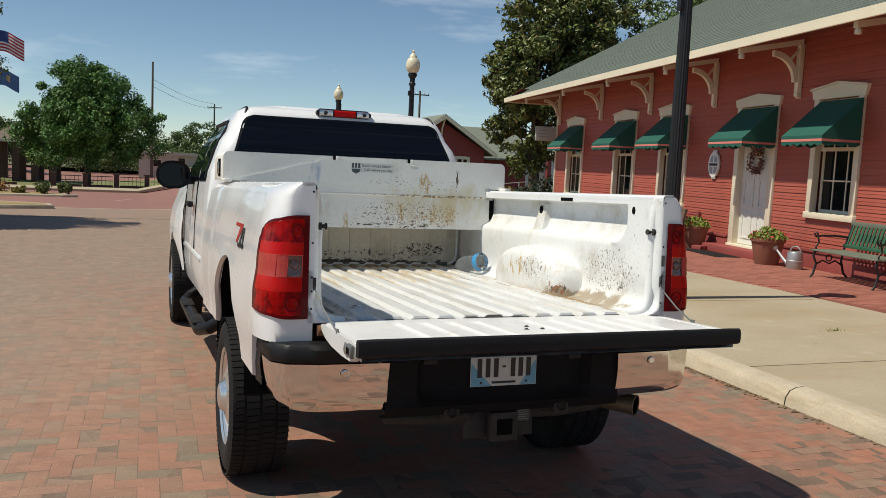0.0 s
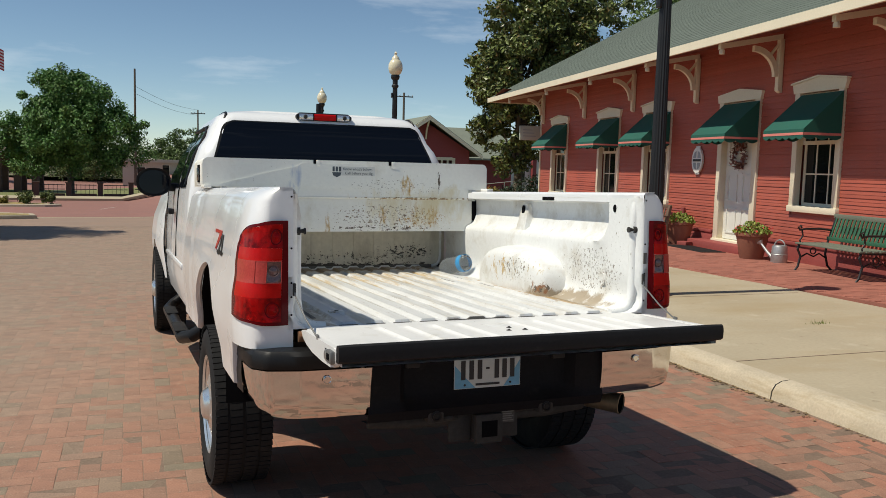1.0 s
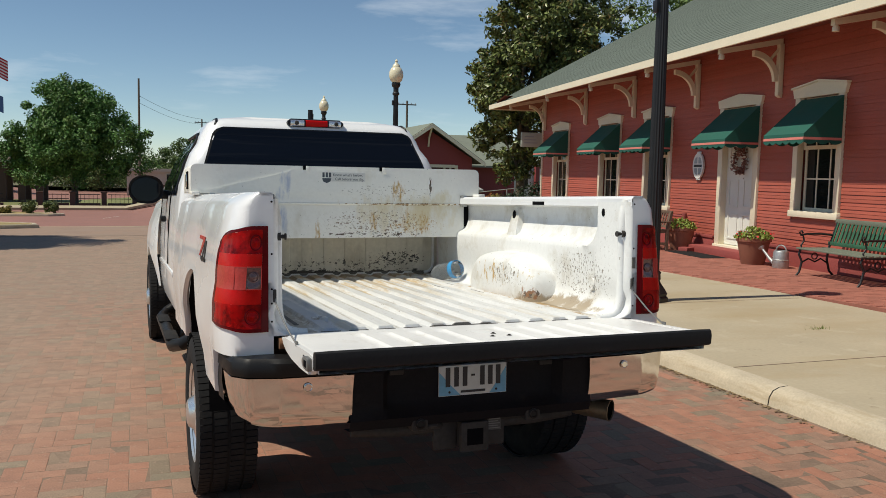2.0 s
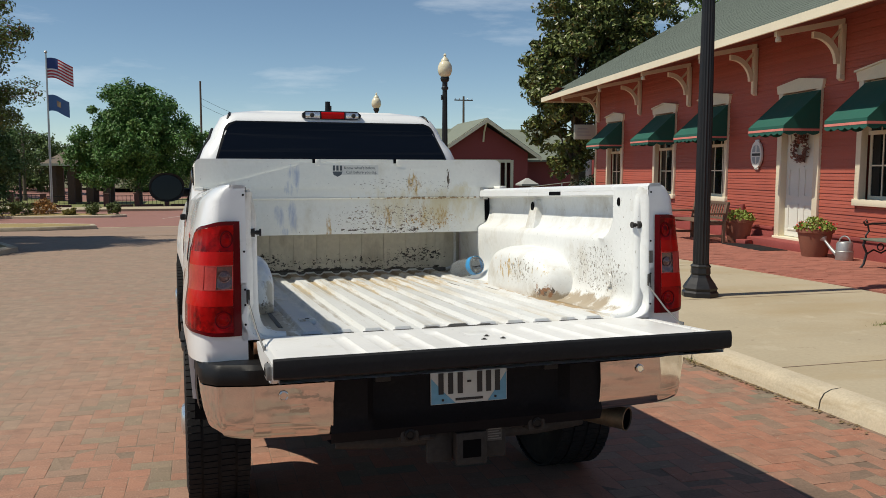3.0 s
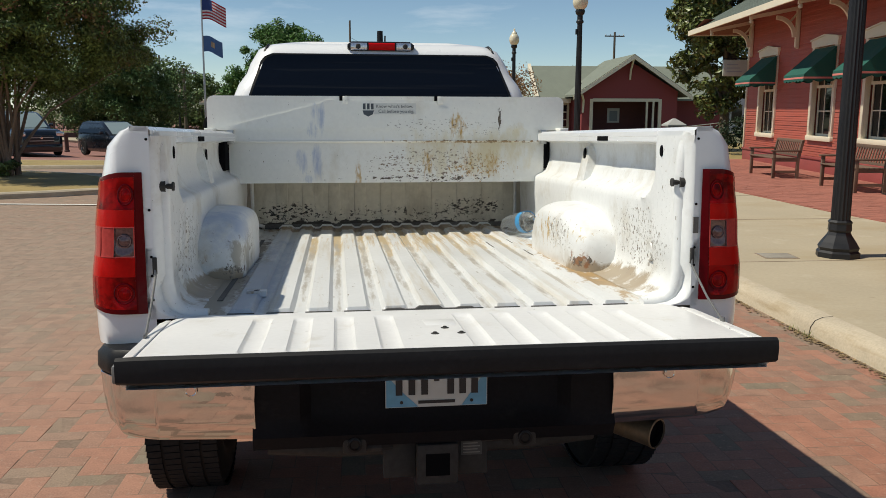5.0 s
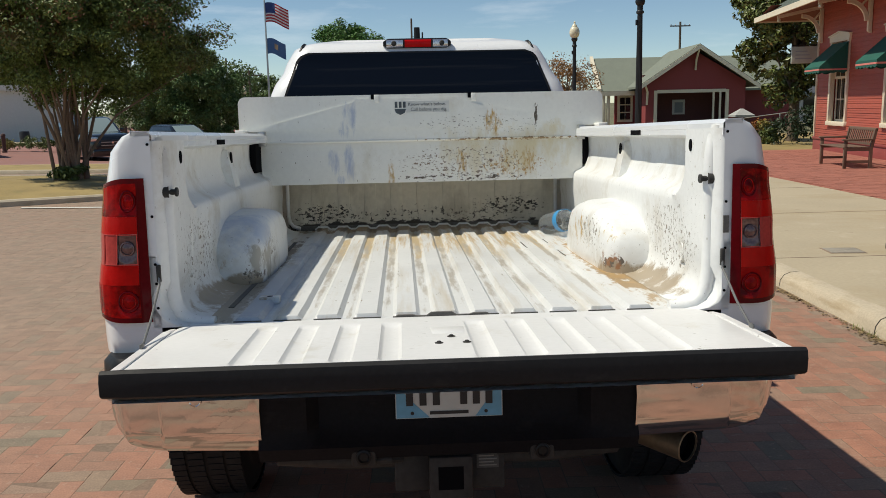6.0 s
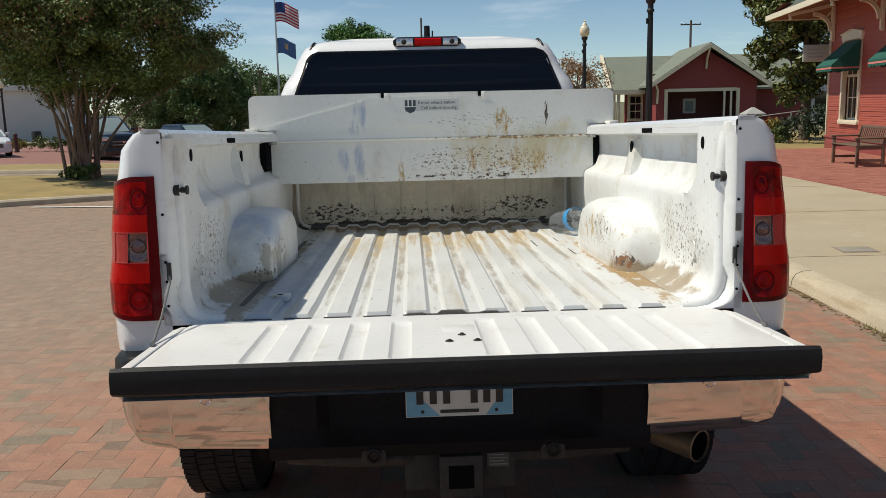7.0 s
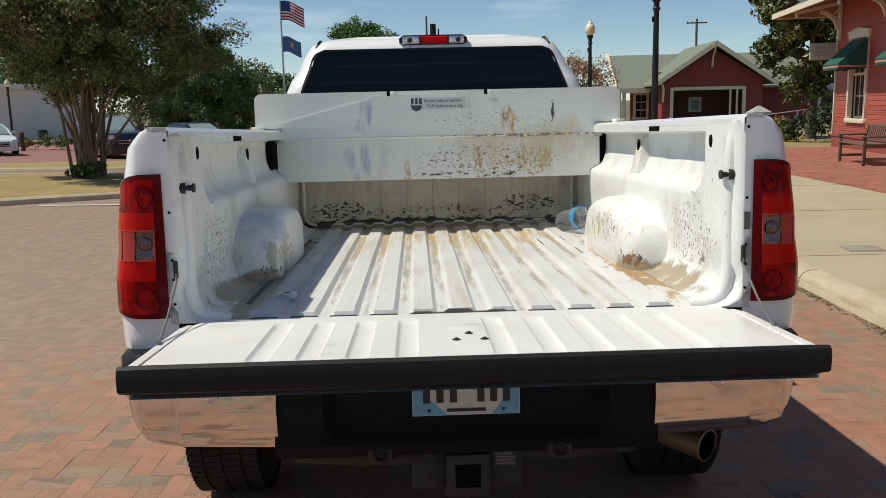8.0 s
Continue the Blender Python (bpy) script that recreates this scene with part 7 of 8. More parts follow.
MAG = (12.9, 27.0, 0.05)
cl = crown_clumps(21, 430, (13.3, 27.0, 4.9), (2.6, 2.5, 2.95), 0.35, 8, 0.34) + crown_clumps(27, 280, (14.6, 27.3, 7.4), (2.7, 2.5, 2.7), 0.35, 8, 0.34)
tree("magnolia_tree", "tall glossy dark green magnolia tree beside the depot", MAG, 8.5, cl, leaf_material("magnolia_leaf", (0.105, 0.130, 0.038), 0.36, 0.75, ((0.19, 0.12, 0.04), 5.0, 0.56, 0.62, ONE)), 21, 0.20, 16, per=80, size=0.105, spread=(0.21, 0.21, 0.17), fork=0.2)
cl = crown_clumps(22, 300, (-5.9, 65, 2.9), (4.8, 4.4, 2.8), 0.25, 9, 0.28) + crown_clumps(28, 200, (-5.7, 65, 5.0), (3.4, 3.2, 3.0), 0.25, 9, 0.32)
tree("shade_tree", "broad green shade tree beyond the crossing", (-5.6, 65, fall(-5.6, 65)), 8.4, cl, leaf_material("shade_leaf", (0.075, 0.165, 0.036), 0.5, 0.45, ((0.12, 0.19, 0.04), 0.7, 0.54, 0.66, ONE)), 22, 0.28, 12, per=190, size=0.115, spread=(0.40, 0.40, 0.34))
MYR = (-7.7, 16.4, 0.15)
cl = crown_clumps(23, 560, (-7.55, 16.6, 3.8), (3.2, 2.8, 1.95), 0.15, 8, 0.18)
myr_leaf = leaf_material("myrtle_leaf", (0.125, 0.170, 0.046), 0.5, 0.55, ((0.20, 0.125, 0.055), 0.9, 0.54, 0.66, ONE))
tree("crepe_myrtle_tree", "many-stemmed crepe myrtle with dark leaves on dry grass", MYR, 5.0, cl, myr_leaf, 23, 0.045, 26, M_bark_pale, per=420, size=0.037, spread=(0.22, 0.22, 0.16), stems=9)
# reddish seed heads and a few pink blooms on its sunny side
cl2 = [c for c in cl if math.hypot((c[0] + 7.45) / 3.4, (c[1] - 16.6) / 2.8, (c[2] - 3.85) / 2.0) > 0.72 and c[0] > -8.4 and c[2] > 3.2]
seeds_ob = new("seed_head_spray", leaf_mesh("seed_head_spray", 24, cl2, 60, 0.036, (0.24, 0.24, 0.18), leaf_material("rusty_seed_heads", (0.24, 0.125, 0.07), 0.7, 0.5)))
seeds_ob.parent = [o for o in scene.objects if o.name == "crepe_myrtle_tree"][0]
seeds_ob.matrix_basis = pose(-MYR[0], -MYR[1], -MYR[2])
tagged(seeds_ob, "rusty seed heads and pink blooms", kind="stuff")
cl = crown_clumps(25, 300, (-14.4, 50, 2.7), (3.7, 3.2, 3.4), 0.25, 8, 0.22)
tree("dark_tree", "dense dark green tree behind the parked cars", (-14.4, 50, fall(-14.4, 50)), 5.8, cl, leaf_material("dark_leaf", (0.085, 0.150, 0.045), 0.5, 0.4), 25, 0.2, 8, per=220, size=0.085, spread=(0.34, 0.34, 0.28))
cl = crown_clumps(26, 90, (7.7, 42, 2.5), (2.0, 1.7, 1.8), 0.3, 6, 0.3)
tree("rusty_tree", "small thin tree with orange-brown leaves", (7.6, 42, 0), 4.2, cl, leaf_material("orange_leaf", (0.27, 0.135, 0.045), 0.6, 0.5), 26, 0.08, 22, per=60, size=0.06, spread=(0.3, 0.3, 0.24))
for i, (x, y, zc, r, h) in enumerate(((44, 60, 13.5, 6, 5.0), (-24, 85, 3.5, 7, 4.5), (-6, 120, 1.6, 8, 3.6), (7, 125, 2.0, 6, 3.4), (26, 98, 4.0, 3.0, 2.4), (-45, 80, 4, 9, 6), (-19, 104, 2.2, 5.5, 3.4))):
    cl = crown_clumps(40 + i, 190, (x, y, zc), (r, r, h), 0.4, 7, 0.25)
    tree("far_tree", "distant rounded green tree on the skyline", (x, y, fall(x, y)), zc + h, cl, leaf_material("far_leaf", (0.10, 0.15, 0.045), 0.6, 0.35), 40 + i, 0.25, 6, per=90, size=0.18, spread=(r * 0.12, r * 0.12, h * 0.10))


def shrub(name, label, x, y, r, h, mat, seed):
    z = fall(x, y) + (0.12 if x < 3 else 0.1)
    cl_ = crown_clumps(seed, 22, (0, 0, h * 0.5), (r, r, h * 0.5), 0.3, 4, 0.2)
    ob = new(name, leaf_mesh(name, seed, cl_, 46, 0.055, (r * 0.22, r * 0.22, h * 0.14), mat))
    ob.matrix_world = pose(x, y, z)
    return tagged(ob, label, "shrub")


lf_y, lf_g, lf_d = leaf_material("yellow_shrub_leaf", (0.22, 0.19, 0.05)), leaf_material("shrub_leaf", (0.10, 0.13, 0.035)), leaf_material("dark_shrub_leaf", (0.018, 0.036, 0.014))
for i, (x, y, r, h, mt) in enumerate(((-9.8, 38.9, 0.8, 0.95, lf_g), (-8.9, 39.2, 0.7, 0.9, lf_g), (-7.9, 39.4, 0.8, 1.0, leaf_material("orange_island_leaf", (0.30, 0.15, 0.04))), (-5.9, 39.0, 0.55, 0.8, lf_g), (-5.0, 39.6, 0.5, 0.8, lf_g), (-6.9, 39.0, 0.4, 0.5, lf_y), (-21.4, 44.2, 0.8, 0.85, lf_g), (-20.3, 44.0, 0.7, 0.8, lf_g), (-22.6, 44.4, 0.6, 0.7, lf_y))):
    shrub("island_shrub", "low yellow-green shrub on a kerbed island", x, y, r * 0.78, h * 0.72, mt, 60 + i)
shrub("trunk_suckers", "low green suckers round the myrtle trunk", MYR[0], MYR[1] - 0.2, 0.42, 0.34, lf_g, 90)
for i, (x, y, r, h, mt) in enumerate(((11.9, 24.8, 0.7, 1.15, lf_d), (12.6, 24.6, 0.7, 1.2, lf_d), (11.7, 26.4, 0.45, 0.75, lf_y), (11.2, 26.6, 0.5, 0.85, leaf_material("orange_shrub_leaf", (0.30, 0.11, 0.03))), (11.4, 25.4, 0.35, 0.5, lf_g))):
    shrub("corner_shrub", "shrub in the bed beside the depot corner", x, y, r, h, mt, 70 + i)
flat("corner_lawn", [(6.5, 21.5), (17, 21.5), (17, 34), (6.5, 34)], 0.10, M_grass, "patchy grass beside the depot", "grass")

bm = bmesh.new()
sheet(bm, [[(x, y, fall(x, y) + 0.06) for x in (-40, -30, -20, -12, -6, 0, 6)] for y in (62.5, 66, 70, 76, 84)])
tagged(new("park_lawn", mesh_of("park_lawn", bm, material("park_grass", (0.16, 0.17, 0.06), 0.95, 0, 0.3, 0.8, 20, 0.01))), "green and dry grass behind the brick fence", "grass", kind="structure")
bm = bmesh.new()
sheet(bm, [[(x, 56.5 + d, fall(x, 56.5) + h) for x in (-40, -30, -20, -12, -6, -2, 2.5)] for d, h in ((0, 0), (0, 0.14), (0.2, 0.15), (3.5, 0.15), (3.5, 0))])
tagged(new("far_kerb", mesh_of("far_kerb", bm, M_concrete)), "pale far pavement with kerb before the fence", "kerb", kind="structure")

# flagpole -------------------------------------------------------------------
FP = (-10.2, 55.5, fall(-10.2, 55.5) + 0.2)
pole_f = thing("flagpole", "tall grey flagpole with two flags", "flagpole", m=pose(*FP))
part("pole", tube(bmesh.new(), [(0, 0, 0), (0, 0, 9.75)], 0.08, 12, 0.05), M_steel, pole_f)
part("ball", lathe(bmesh.new(), [(0, 9.75), (0.07, 9.78), (0.10, 9.86), (0.06, 9.94), (0, 9.96)], n=12), M_steel, pole_f)


def cloth(x, z, u, v, w, h):
    return (x + w * u * 0.92, 0.10 * math.sin(u * 7 + v * 1.5) * u, z - h * v - 0.62 * u * u * w * 0.5 + 0.05 * math.sin(u * 6))


flag_a = new("flag")
flag_a.parent = pole_f
flag_a["label"] = "red, white and blue striped flag"
M_fr, M_fw, M_fb = material("flag_red", (0.45, 0.03, 0.04), 0.8), material("flag_white", (0.72, 0.70, 0.70), 0.8), material("flag_blue", (0.03, 0.06, 0.20), 0.8)
for k in range(13):
    bm = bmesh.new()
    u0 = 0.42 if k < 7 else 0.0
    sheet(bm, [[cloth(0.05, 9.5, lerp(u0, 1, i / 12), v, 1.62, 1.25) for i in range(13)] for v in (k / 13, (k + 1) / 13)])
    part("stripe", bm, M_fr if k % 2 == 0 else M_fw, flag_a)
bm = bmesh.new()
sheet(bm, [[cloth(0.05, 9.5, 0.42 * i / 6, 7 / 13 * j / 4, 1.62, 1.25) for i in range(7)] for j in range(5)])
part("canton", bm, M_fb, flag_a)
flag_b = new("flag")
flag_b.parent = pole_f
flag_b["label"] = "blue state flag with a tan emblem"
bm = bmesh.new()
sheet(bm, [[cloth(0.05, 7.2, i / 10, j / 5, 1.3, 1.0) for i in range(11)] for j in range(6)])
part("cloth", bm, material("flag_state_blue", (0.08, 0.17, 0.34), 0.8, 0, 0.1), flag_b)
bm = bmesh.new()
sheet(bm, [[(lambda q: (q[0], q[1] - 0.012, q[2]))(cloth(0.05, 7.2, lerp(0.4, 0.6, i / 3), lerp(0.3, 0.65, j / 2), 1.3, 1.0)) for i in range(4)] for j in range(3)])
part("emblem", bm, material("flag_tan", (0.42, 0.30, 0.18), 0.8), flag_b)


def utility_pole(x, y, h, arms, label):
    p = thing("utility_pole", label, "utility pole", m=pose(x, y, min(fall(x, y), 0)))
    part("pole", tube(bmesh.new(), [(0, 0, 0), (0, 0, h)], 0.16, 10, 0.11), M_bark, p)
    for k, z in enumerate(arms):
        part("crossarm", boxm(-1.1, 1.1, -0.06, 0.06, h - z, h - z + 0.12), M_bark, p)
        for q in (-1.0, -0.5, 0.5, 1.0):
            part("insulator", lathe(bmesh.new(), [(0.05, 0), (0.06, 0.08), (0.03, 0.16), (0, 0.18)], (q, 0, h - z + 0.12), n=8), M_steel, p)
    return p


utility_pole(-0.9, 100, 13.2, (), "tall plain utility mast behind the trees")
utility_pole(8.5, 135, 9.4, (0.6,), "distant wooden utility pole with crossarm")
utility_pole(28, 90, 9.9, (0.5,), "distant wooden utility pole with crossarm")
utility_pole(-24, 105, 8.6, (0.8, 2.2, 3.6), "distant utility pole with three crossarms")
utility_pole(-15.9, 78, 6.4, (0.5,), "leaning wooden utility pole")
for z, s in ((9.8, 0.0), (9.0, 0.6)):
    bm = tube(bmesh.new(), [(lerp(-0.9, 8.5, k / 12), lerp(100, 135, k / 12), z - 0.4 * k / 12 - 0.5 * math.sin(math.pi * k / 12)) for k in range(13)], 0.018, 5)
    tagged(part("overhead_cable", bm, M_black), "thin overhead cable between the poles", "cable")

# far houses ------------------------------------------------------------------
M_roof_green = material("sage_shingle", (0.18, 0.20, 0.16), 0.9, 0, 0.12, 2, 20, 0.003)
M_dark_in = material("dark_interior", (0.15, 0.06, 0.055), 0.9, 0, 0.2)
M_red_far = material("red_siding", (0.25, 0.045, 0.045), 0.7, 0, 0.08, 1, 20, spots=None)
gab = thing("gable_house", "red gabled depot annex with cream trim and dark porch", "building", m=pose(15.28, 45, -0.12, 0, 0, -3))
bm = bmesh.new()
slab(bm, [(-2.75, 0, 0), (-2.15, 0, 0), (-2.15, 0, 2.15), (1.68, 0, 2.15), (1.68, 0, 0), (2.75, 0, 0), (2.75, 0, 2.7), (0, 0, 4.35), (-2.75, 0, 2.7)], (0, 0.2, 0))
wall_g = part("wall", bm, M_red_far, gab, "red gable wall", smooth=False)
part("wall", boxm(-2.75, -2.55, 0.2, 6, 0, 2.7), M_red_far, gab)
part("wall", boxm(2.55, 2.75, 0.2, 6, 0, 2.7), M_red_far, gab)
part("wall", boxm(-2.5, 2.5, 2.2, 2.4, 0, 3.2), M_dark_in, gab, "shaded porch back wall")
for a, b, c, d in ((-2.30, -2.12, 0, 2.27), (1.66, 1.84, 0, 2.27), (-2.12, 1.66, 2.12, 2.30), (0.95, 1.05, 0, 2.12), (1.32, 1.42, 0, 2.12)):
    part("porch_trim", boxm(a, b, -0.05, 0.05, c, d), M_cream, gab, "cream porch trim")
part("notice_board", boxm(-0.75, -0.02, 2.15, 2.2, 0.9, 1.75), M_sign, gab, "pale notice on the porch wall")
part("notice", boxm(-0.62, -0.15, 2.13, 2.15, 1.0, 1.6), M_sign_g, gab)
for sd in (-1, 1):
    bm = bmesh.new()
    slab(bm, [(sd * 3.35, -0.7, 2.38), (0, -0.7, 4.62), (0, 6.5, 4.62), (sd * 3.35, 6.5, 2.38)], (0, 0, 0.12))
    part("roof", bm, M_roof_green, gab, "sage green shingled roof", smooth=False)
    bm = bmesh.new()
    slab(bm, [(sd * 3.38, -0.74, 2.22), (sd * 3.38, -0.74, 2.44), (0, -0.74, 4.70), (0, -0.74, 4.46)], (0, 0.06, 0))
    part("barge_board", bm, M_cream, gab, "cream barge board", smooth=False)
part("gable_brace", tube(bmesh.new(), [(-0.02, -0.66, 4.5), (-0.05, -0.2, 3.9), (-0.05, -0.05, 3.35)], 0.06, 6), M_cream, gab)
part("gable_brace", tube(bmesh.new(), [(-2.9, -0.66, 2.5), (-2.7, -0.2, 2.2), (-2.7, -0.05, 1.5)], 0.06, 6), M_cream, gab)
bm = bmesh.new()
slab(bm, [(-4.95, 2.0, 2.2), (7.0, 2.0, 2.2), (7.0, 5.5, 4.25), (-4.85, 5.5, 4.25)], (0, 0, 0.12))
part("roof", bm, M_roof_green, gab, "long sage green roof", smooth=False)
part("wall", boxm(-3.95, -2.75, 3.0, 3.2, 0, 2.5), M_red_far, gab)
part("wall", boxm(2.75, 6.5, 3.0, 3.2, 0, 2.5), M_red_far, gab)
part("eave_board", boxm(-4.95, -3.0, 1.95, 2.02, 2.05, 2.3), M_cream, gab)
part("gable_board", solid([[(-5.1 + d, 2.0 + (3.5) * k, 2.2 + 2.05 * k + z) for d, z in ((0, 0), (0.2, 0), (0.2, 0.25), (0, 0.25))] for k in (0, 1)]), M_cream, gab)
for x in (-4.72, -4.45):
    part("porch_column", boxm(x - 0.09, x + 0.09, 2.2, 2.4, 0, 2.2, 0.01), M_cream, gab, "cream porch column")
for x in (-3.35,):
    wn_ = part("window", boxm(x - 0.45, x + 0.45, 2.93, 3.0, 0.5, 2.05), M_cream, gab, "window with cream frame")
    for a in (-0.16, 0.16):
        for z in (0.65, 1.1, 1.55):
            part("pane", boxm(x + a - 0.14, x + a + 0.14, 2.90, 2.93, z, z + 0.38), M_pane, wn_)
annex = thing("white_annex", "pale far building with red posts and windows", "building", m=pose(23.5, 52, 0))
part("wall", boxm(-4, 4, 0, 5, 0, 2.6), material("pale_siding", (0.62, 0.62, 0.60), 0.7, 0, 0.06), annex)
for x in (-2.6, -0.6, 1.4):
    part("window", boxm(x - 0.35, x + 0.35, -0.05, 0, 0.7, 1.9), M_pane, annex)
    part("post", boxm(x + 0.8, x + 1.1, -0.4, -0.1, 0, 2.4), M_red_far, annex)
rail = thing("ramp_rail", "pale metal ramp handrail beside the depot", "handrail", m=pose(12.5, 30.5, 0.1))
part("top_bar", tube(bmesh.new(), [(0, 0, 0.75), (2.4, -1.0, 1.08)], 0.016, 8), M_steel, rail)
part("low_bar", tube(bmesh.new(), [(0, 0, 0.35), (2.4, -1.0, 0.68)], 0.014, 8), M_steel, rail)
for k in range(3):
    part("rail_post", tube(bmesh.new(), [(1.2 * k, -0.5 * k, 0), (1.2 * k, -0.5 * k, 0.75 + 0.165 * k)], 0.025, 8), M_steel, rail)


def wall_house(name, label, m, w, d, h, mat, roof_h, mat_roof, windows):
    hs = thing(name, label, "building", m=m)
    part("wall", boxm(-w / 2, w / 2, 0, d, -2, h), mat, hs)
    bm_ = bmesh.new()
    o = 0.4
    base_ = [(-w / 2 - o, -o, h), (w / 2 + o, -o, h), (w / 2 + o, d + o, h), (-w / 2 - o, d + o, h)]
    if roof_h > 0.6:
        tips = [(-w / 2 + d / 2, d / 2, h + roof_h), (w / 2 - d / 2, d / 2, h + roof_h)] if w > d * 1.2 else [(-0.05, d / 2, h + roof_h), (0.05, d / 2, h + roof_h)]
        vs_ = [bm_.verts.new(p) for p in base_ + tips]
        for f in ((0, 1, 5, 4), (1, 2, 5), (2, 3, 4, 5), (3, 0, 4), (3, 2, 1, 0)):
            bm_.faces.new([vs_[i] for i in f])
    else:
        box(bm_, -w / 2 - o, w / 2 + o, -o, d + o, h, h + roof_h)
    part("roof", bm_, mat_roof, hs, smooth=False)
    for x, z, ww, hh in windows:
        wd = part("window", boxm(x - ww / 2, x + ww / 2, -0.06, 0, z, z + hh), M_cream, hs)
        part("pane", boxm(x - ww / 2 + 0.08, x + ww / 2 - 0.08, -0.09, -0.06, z + 0.08, z + hh - 0.08), M_pane, wd)
    return hs


M_tan_wall = material("tan_stucco", (0.50, 0.46, 0.38), 0.8, 0, 0.06)
M_grey_wall = material("pale_grey_stucco", (0.70, 0.70, 0.68), 0.8, 0, 0.06)
M_brick_wall = material("dark_red_brickwork", (0.085, 0.048, 0.040), 0.85, 0, 0.2, 3, 20, 0.003)
M_brown_roof = material("brown_shingle", (0.16, 0.13, 0.10), 0.9, 0, 0.15, 2, 20)
wall_house("tan_house", "low tan house far behind the street", pose(2.2, 100, -1.5), 9, 8, 2.7, M_tan_wall, 0.35, M_tan_wall, ((-2.5, 1.3, 1.0, 0.9), (0.2, 0.6, 0.9, 1.9), (2.6, 1.3, 0.9, 0.9)))
wall_house("grey_house", "pale grey stone building behind the myrtle", pose(-44, 68, -1.6, 0, 0, -28), 24, 9, 5.0, M_grey_wall, 0.4, M_grey_wall, ((-6, 1.2, 1.4, 2.2), (-1.5, 2.4, 1.2, 1.6), (3, 2.4, 1.2, 1.6), (7, 1.2, 1.4, 2.2)))
pier = thing("brick_pier", "red-brown brick pier with a grey pyramid cap", "pier", m=pose(14.5, 36, 0.0))
part("pier_shaft", boxm(-0.30, 0.30, -0.30, 0.30, 0, 0.80, 0.01), M_brick_wall, pier)
part("pier_cap", solid([[(sx * w, sy * w, z) for sx, sy in ((-1, -1), (1, -1), (1, 1), (-1, 1))] for z, w in ((0.80, 0.44), (0.88, 0.44), (0.90, 0.40), (1.16, 0.05))]), material("grey_stone_cap", (0.36, 0.36, 0.34), 0.85, 0, 0.12, 5, 40, 0.001), pier, "grey stone pyramid cap", smooth=False)
# open pavilion
pav = thing("pavilion", "small brick-posted pavilion with brown hip roof", "pavilion", m=pose(-11.4, 78, -0.75))
for x in (-2.2, -0.7, 0.8, 2.2):
    for y in (0, 4.2):
        part("post", boxm(x - 0.28, x + 0.28, y - 0.28, y + 0.28, -0.9, 2.75), M_brick_wall, pav, "red brick post")
bm = bmesh.new()
vs = [bm.verts.new(p) for p in ((-3.1, -0.8, 2.8), (3.1, -0.8, 2.8), (3.1, 5.0, 2.8), (-3.1, 5.0, 2.8), (-0.5, 2.1, 4.4), (0.5, 2.1, 4.4))]
for f in ((0, 1, 5, 4), (1, 2, 5), (2, 3, 4, 5), (3, 0, 4), (3, 2, 1, 0)):
    bm.faces.new([vs[i] for i in f])
part("roof", bm, M_brown_roof, pav, "brown hip roof", smooth=False)
part("eave", boxm(-3.1, 3.1, -0.85, 5.05, 2.6, 2.8), M_tan_wall, pav)

# brick and iron fence
for k in range(17):
    x = -26 + 2.05 * k
    y = 61.5 + 0.03 * x
    z = fall(x, y)
    if k in (8,):
        continue
    fp = thing("fence_bay", "brick fence post with dark rails and low wall", "fence", group="brick fence bays", m=pose(x, y, z))
    part("post", boxm(-0.17, 0.17, -0.17, 0.17, 0, 1.15), M_brick_wall, fp, "red brick post")
    part("post_cap", boxm(-0.22, 0.22, -0.22, 0.22, 1.15, 1.22, 0.02), M_brick_wall, fp)
    part("low_wall", boxm(0.24, 1.81, -0.12, 0.12, 0, 0.42), M_brick_wall, fp)
    for zz in (0.70, 1.0):
        part("rail", boxm(0.24, 1.81, -0.03, 0.03, zz, zz + 0.05), M_iron, fp)
    for j in range(5):
        part("picket", boxm(0.5 + 0.28 * j - 0.012, 0.5 + 0.28 * j + 0.012, -0.012, 0.012, 0.42, 1.08), M_iron, fp)


# parked cars -----------------------------------------------------------------
M_navy = material("dark_navy_paint", (0.004, 0.006, 0.010), 0.25, 0.0, 0.03, 2, 30, coat=0.4)
M_charcoal = material("black_blue_paint", (0.006, 0.009, 0.014), 0.2, 0.2, 0.03, 2, 30, coat=0.8)
M_carwhite = material("white_car_paint", (0.75, 0.76, 0.77), 0.25, 0, 0.03, 2, 30, coat=0.7)
# windscreen: the pale base colour stands in for reflected sky
M_windscreen_sky = glass_material("car_glass_sky_tint", (0.22, 0.28, 0.29), 0.02)


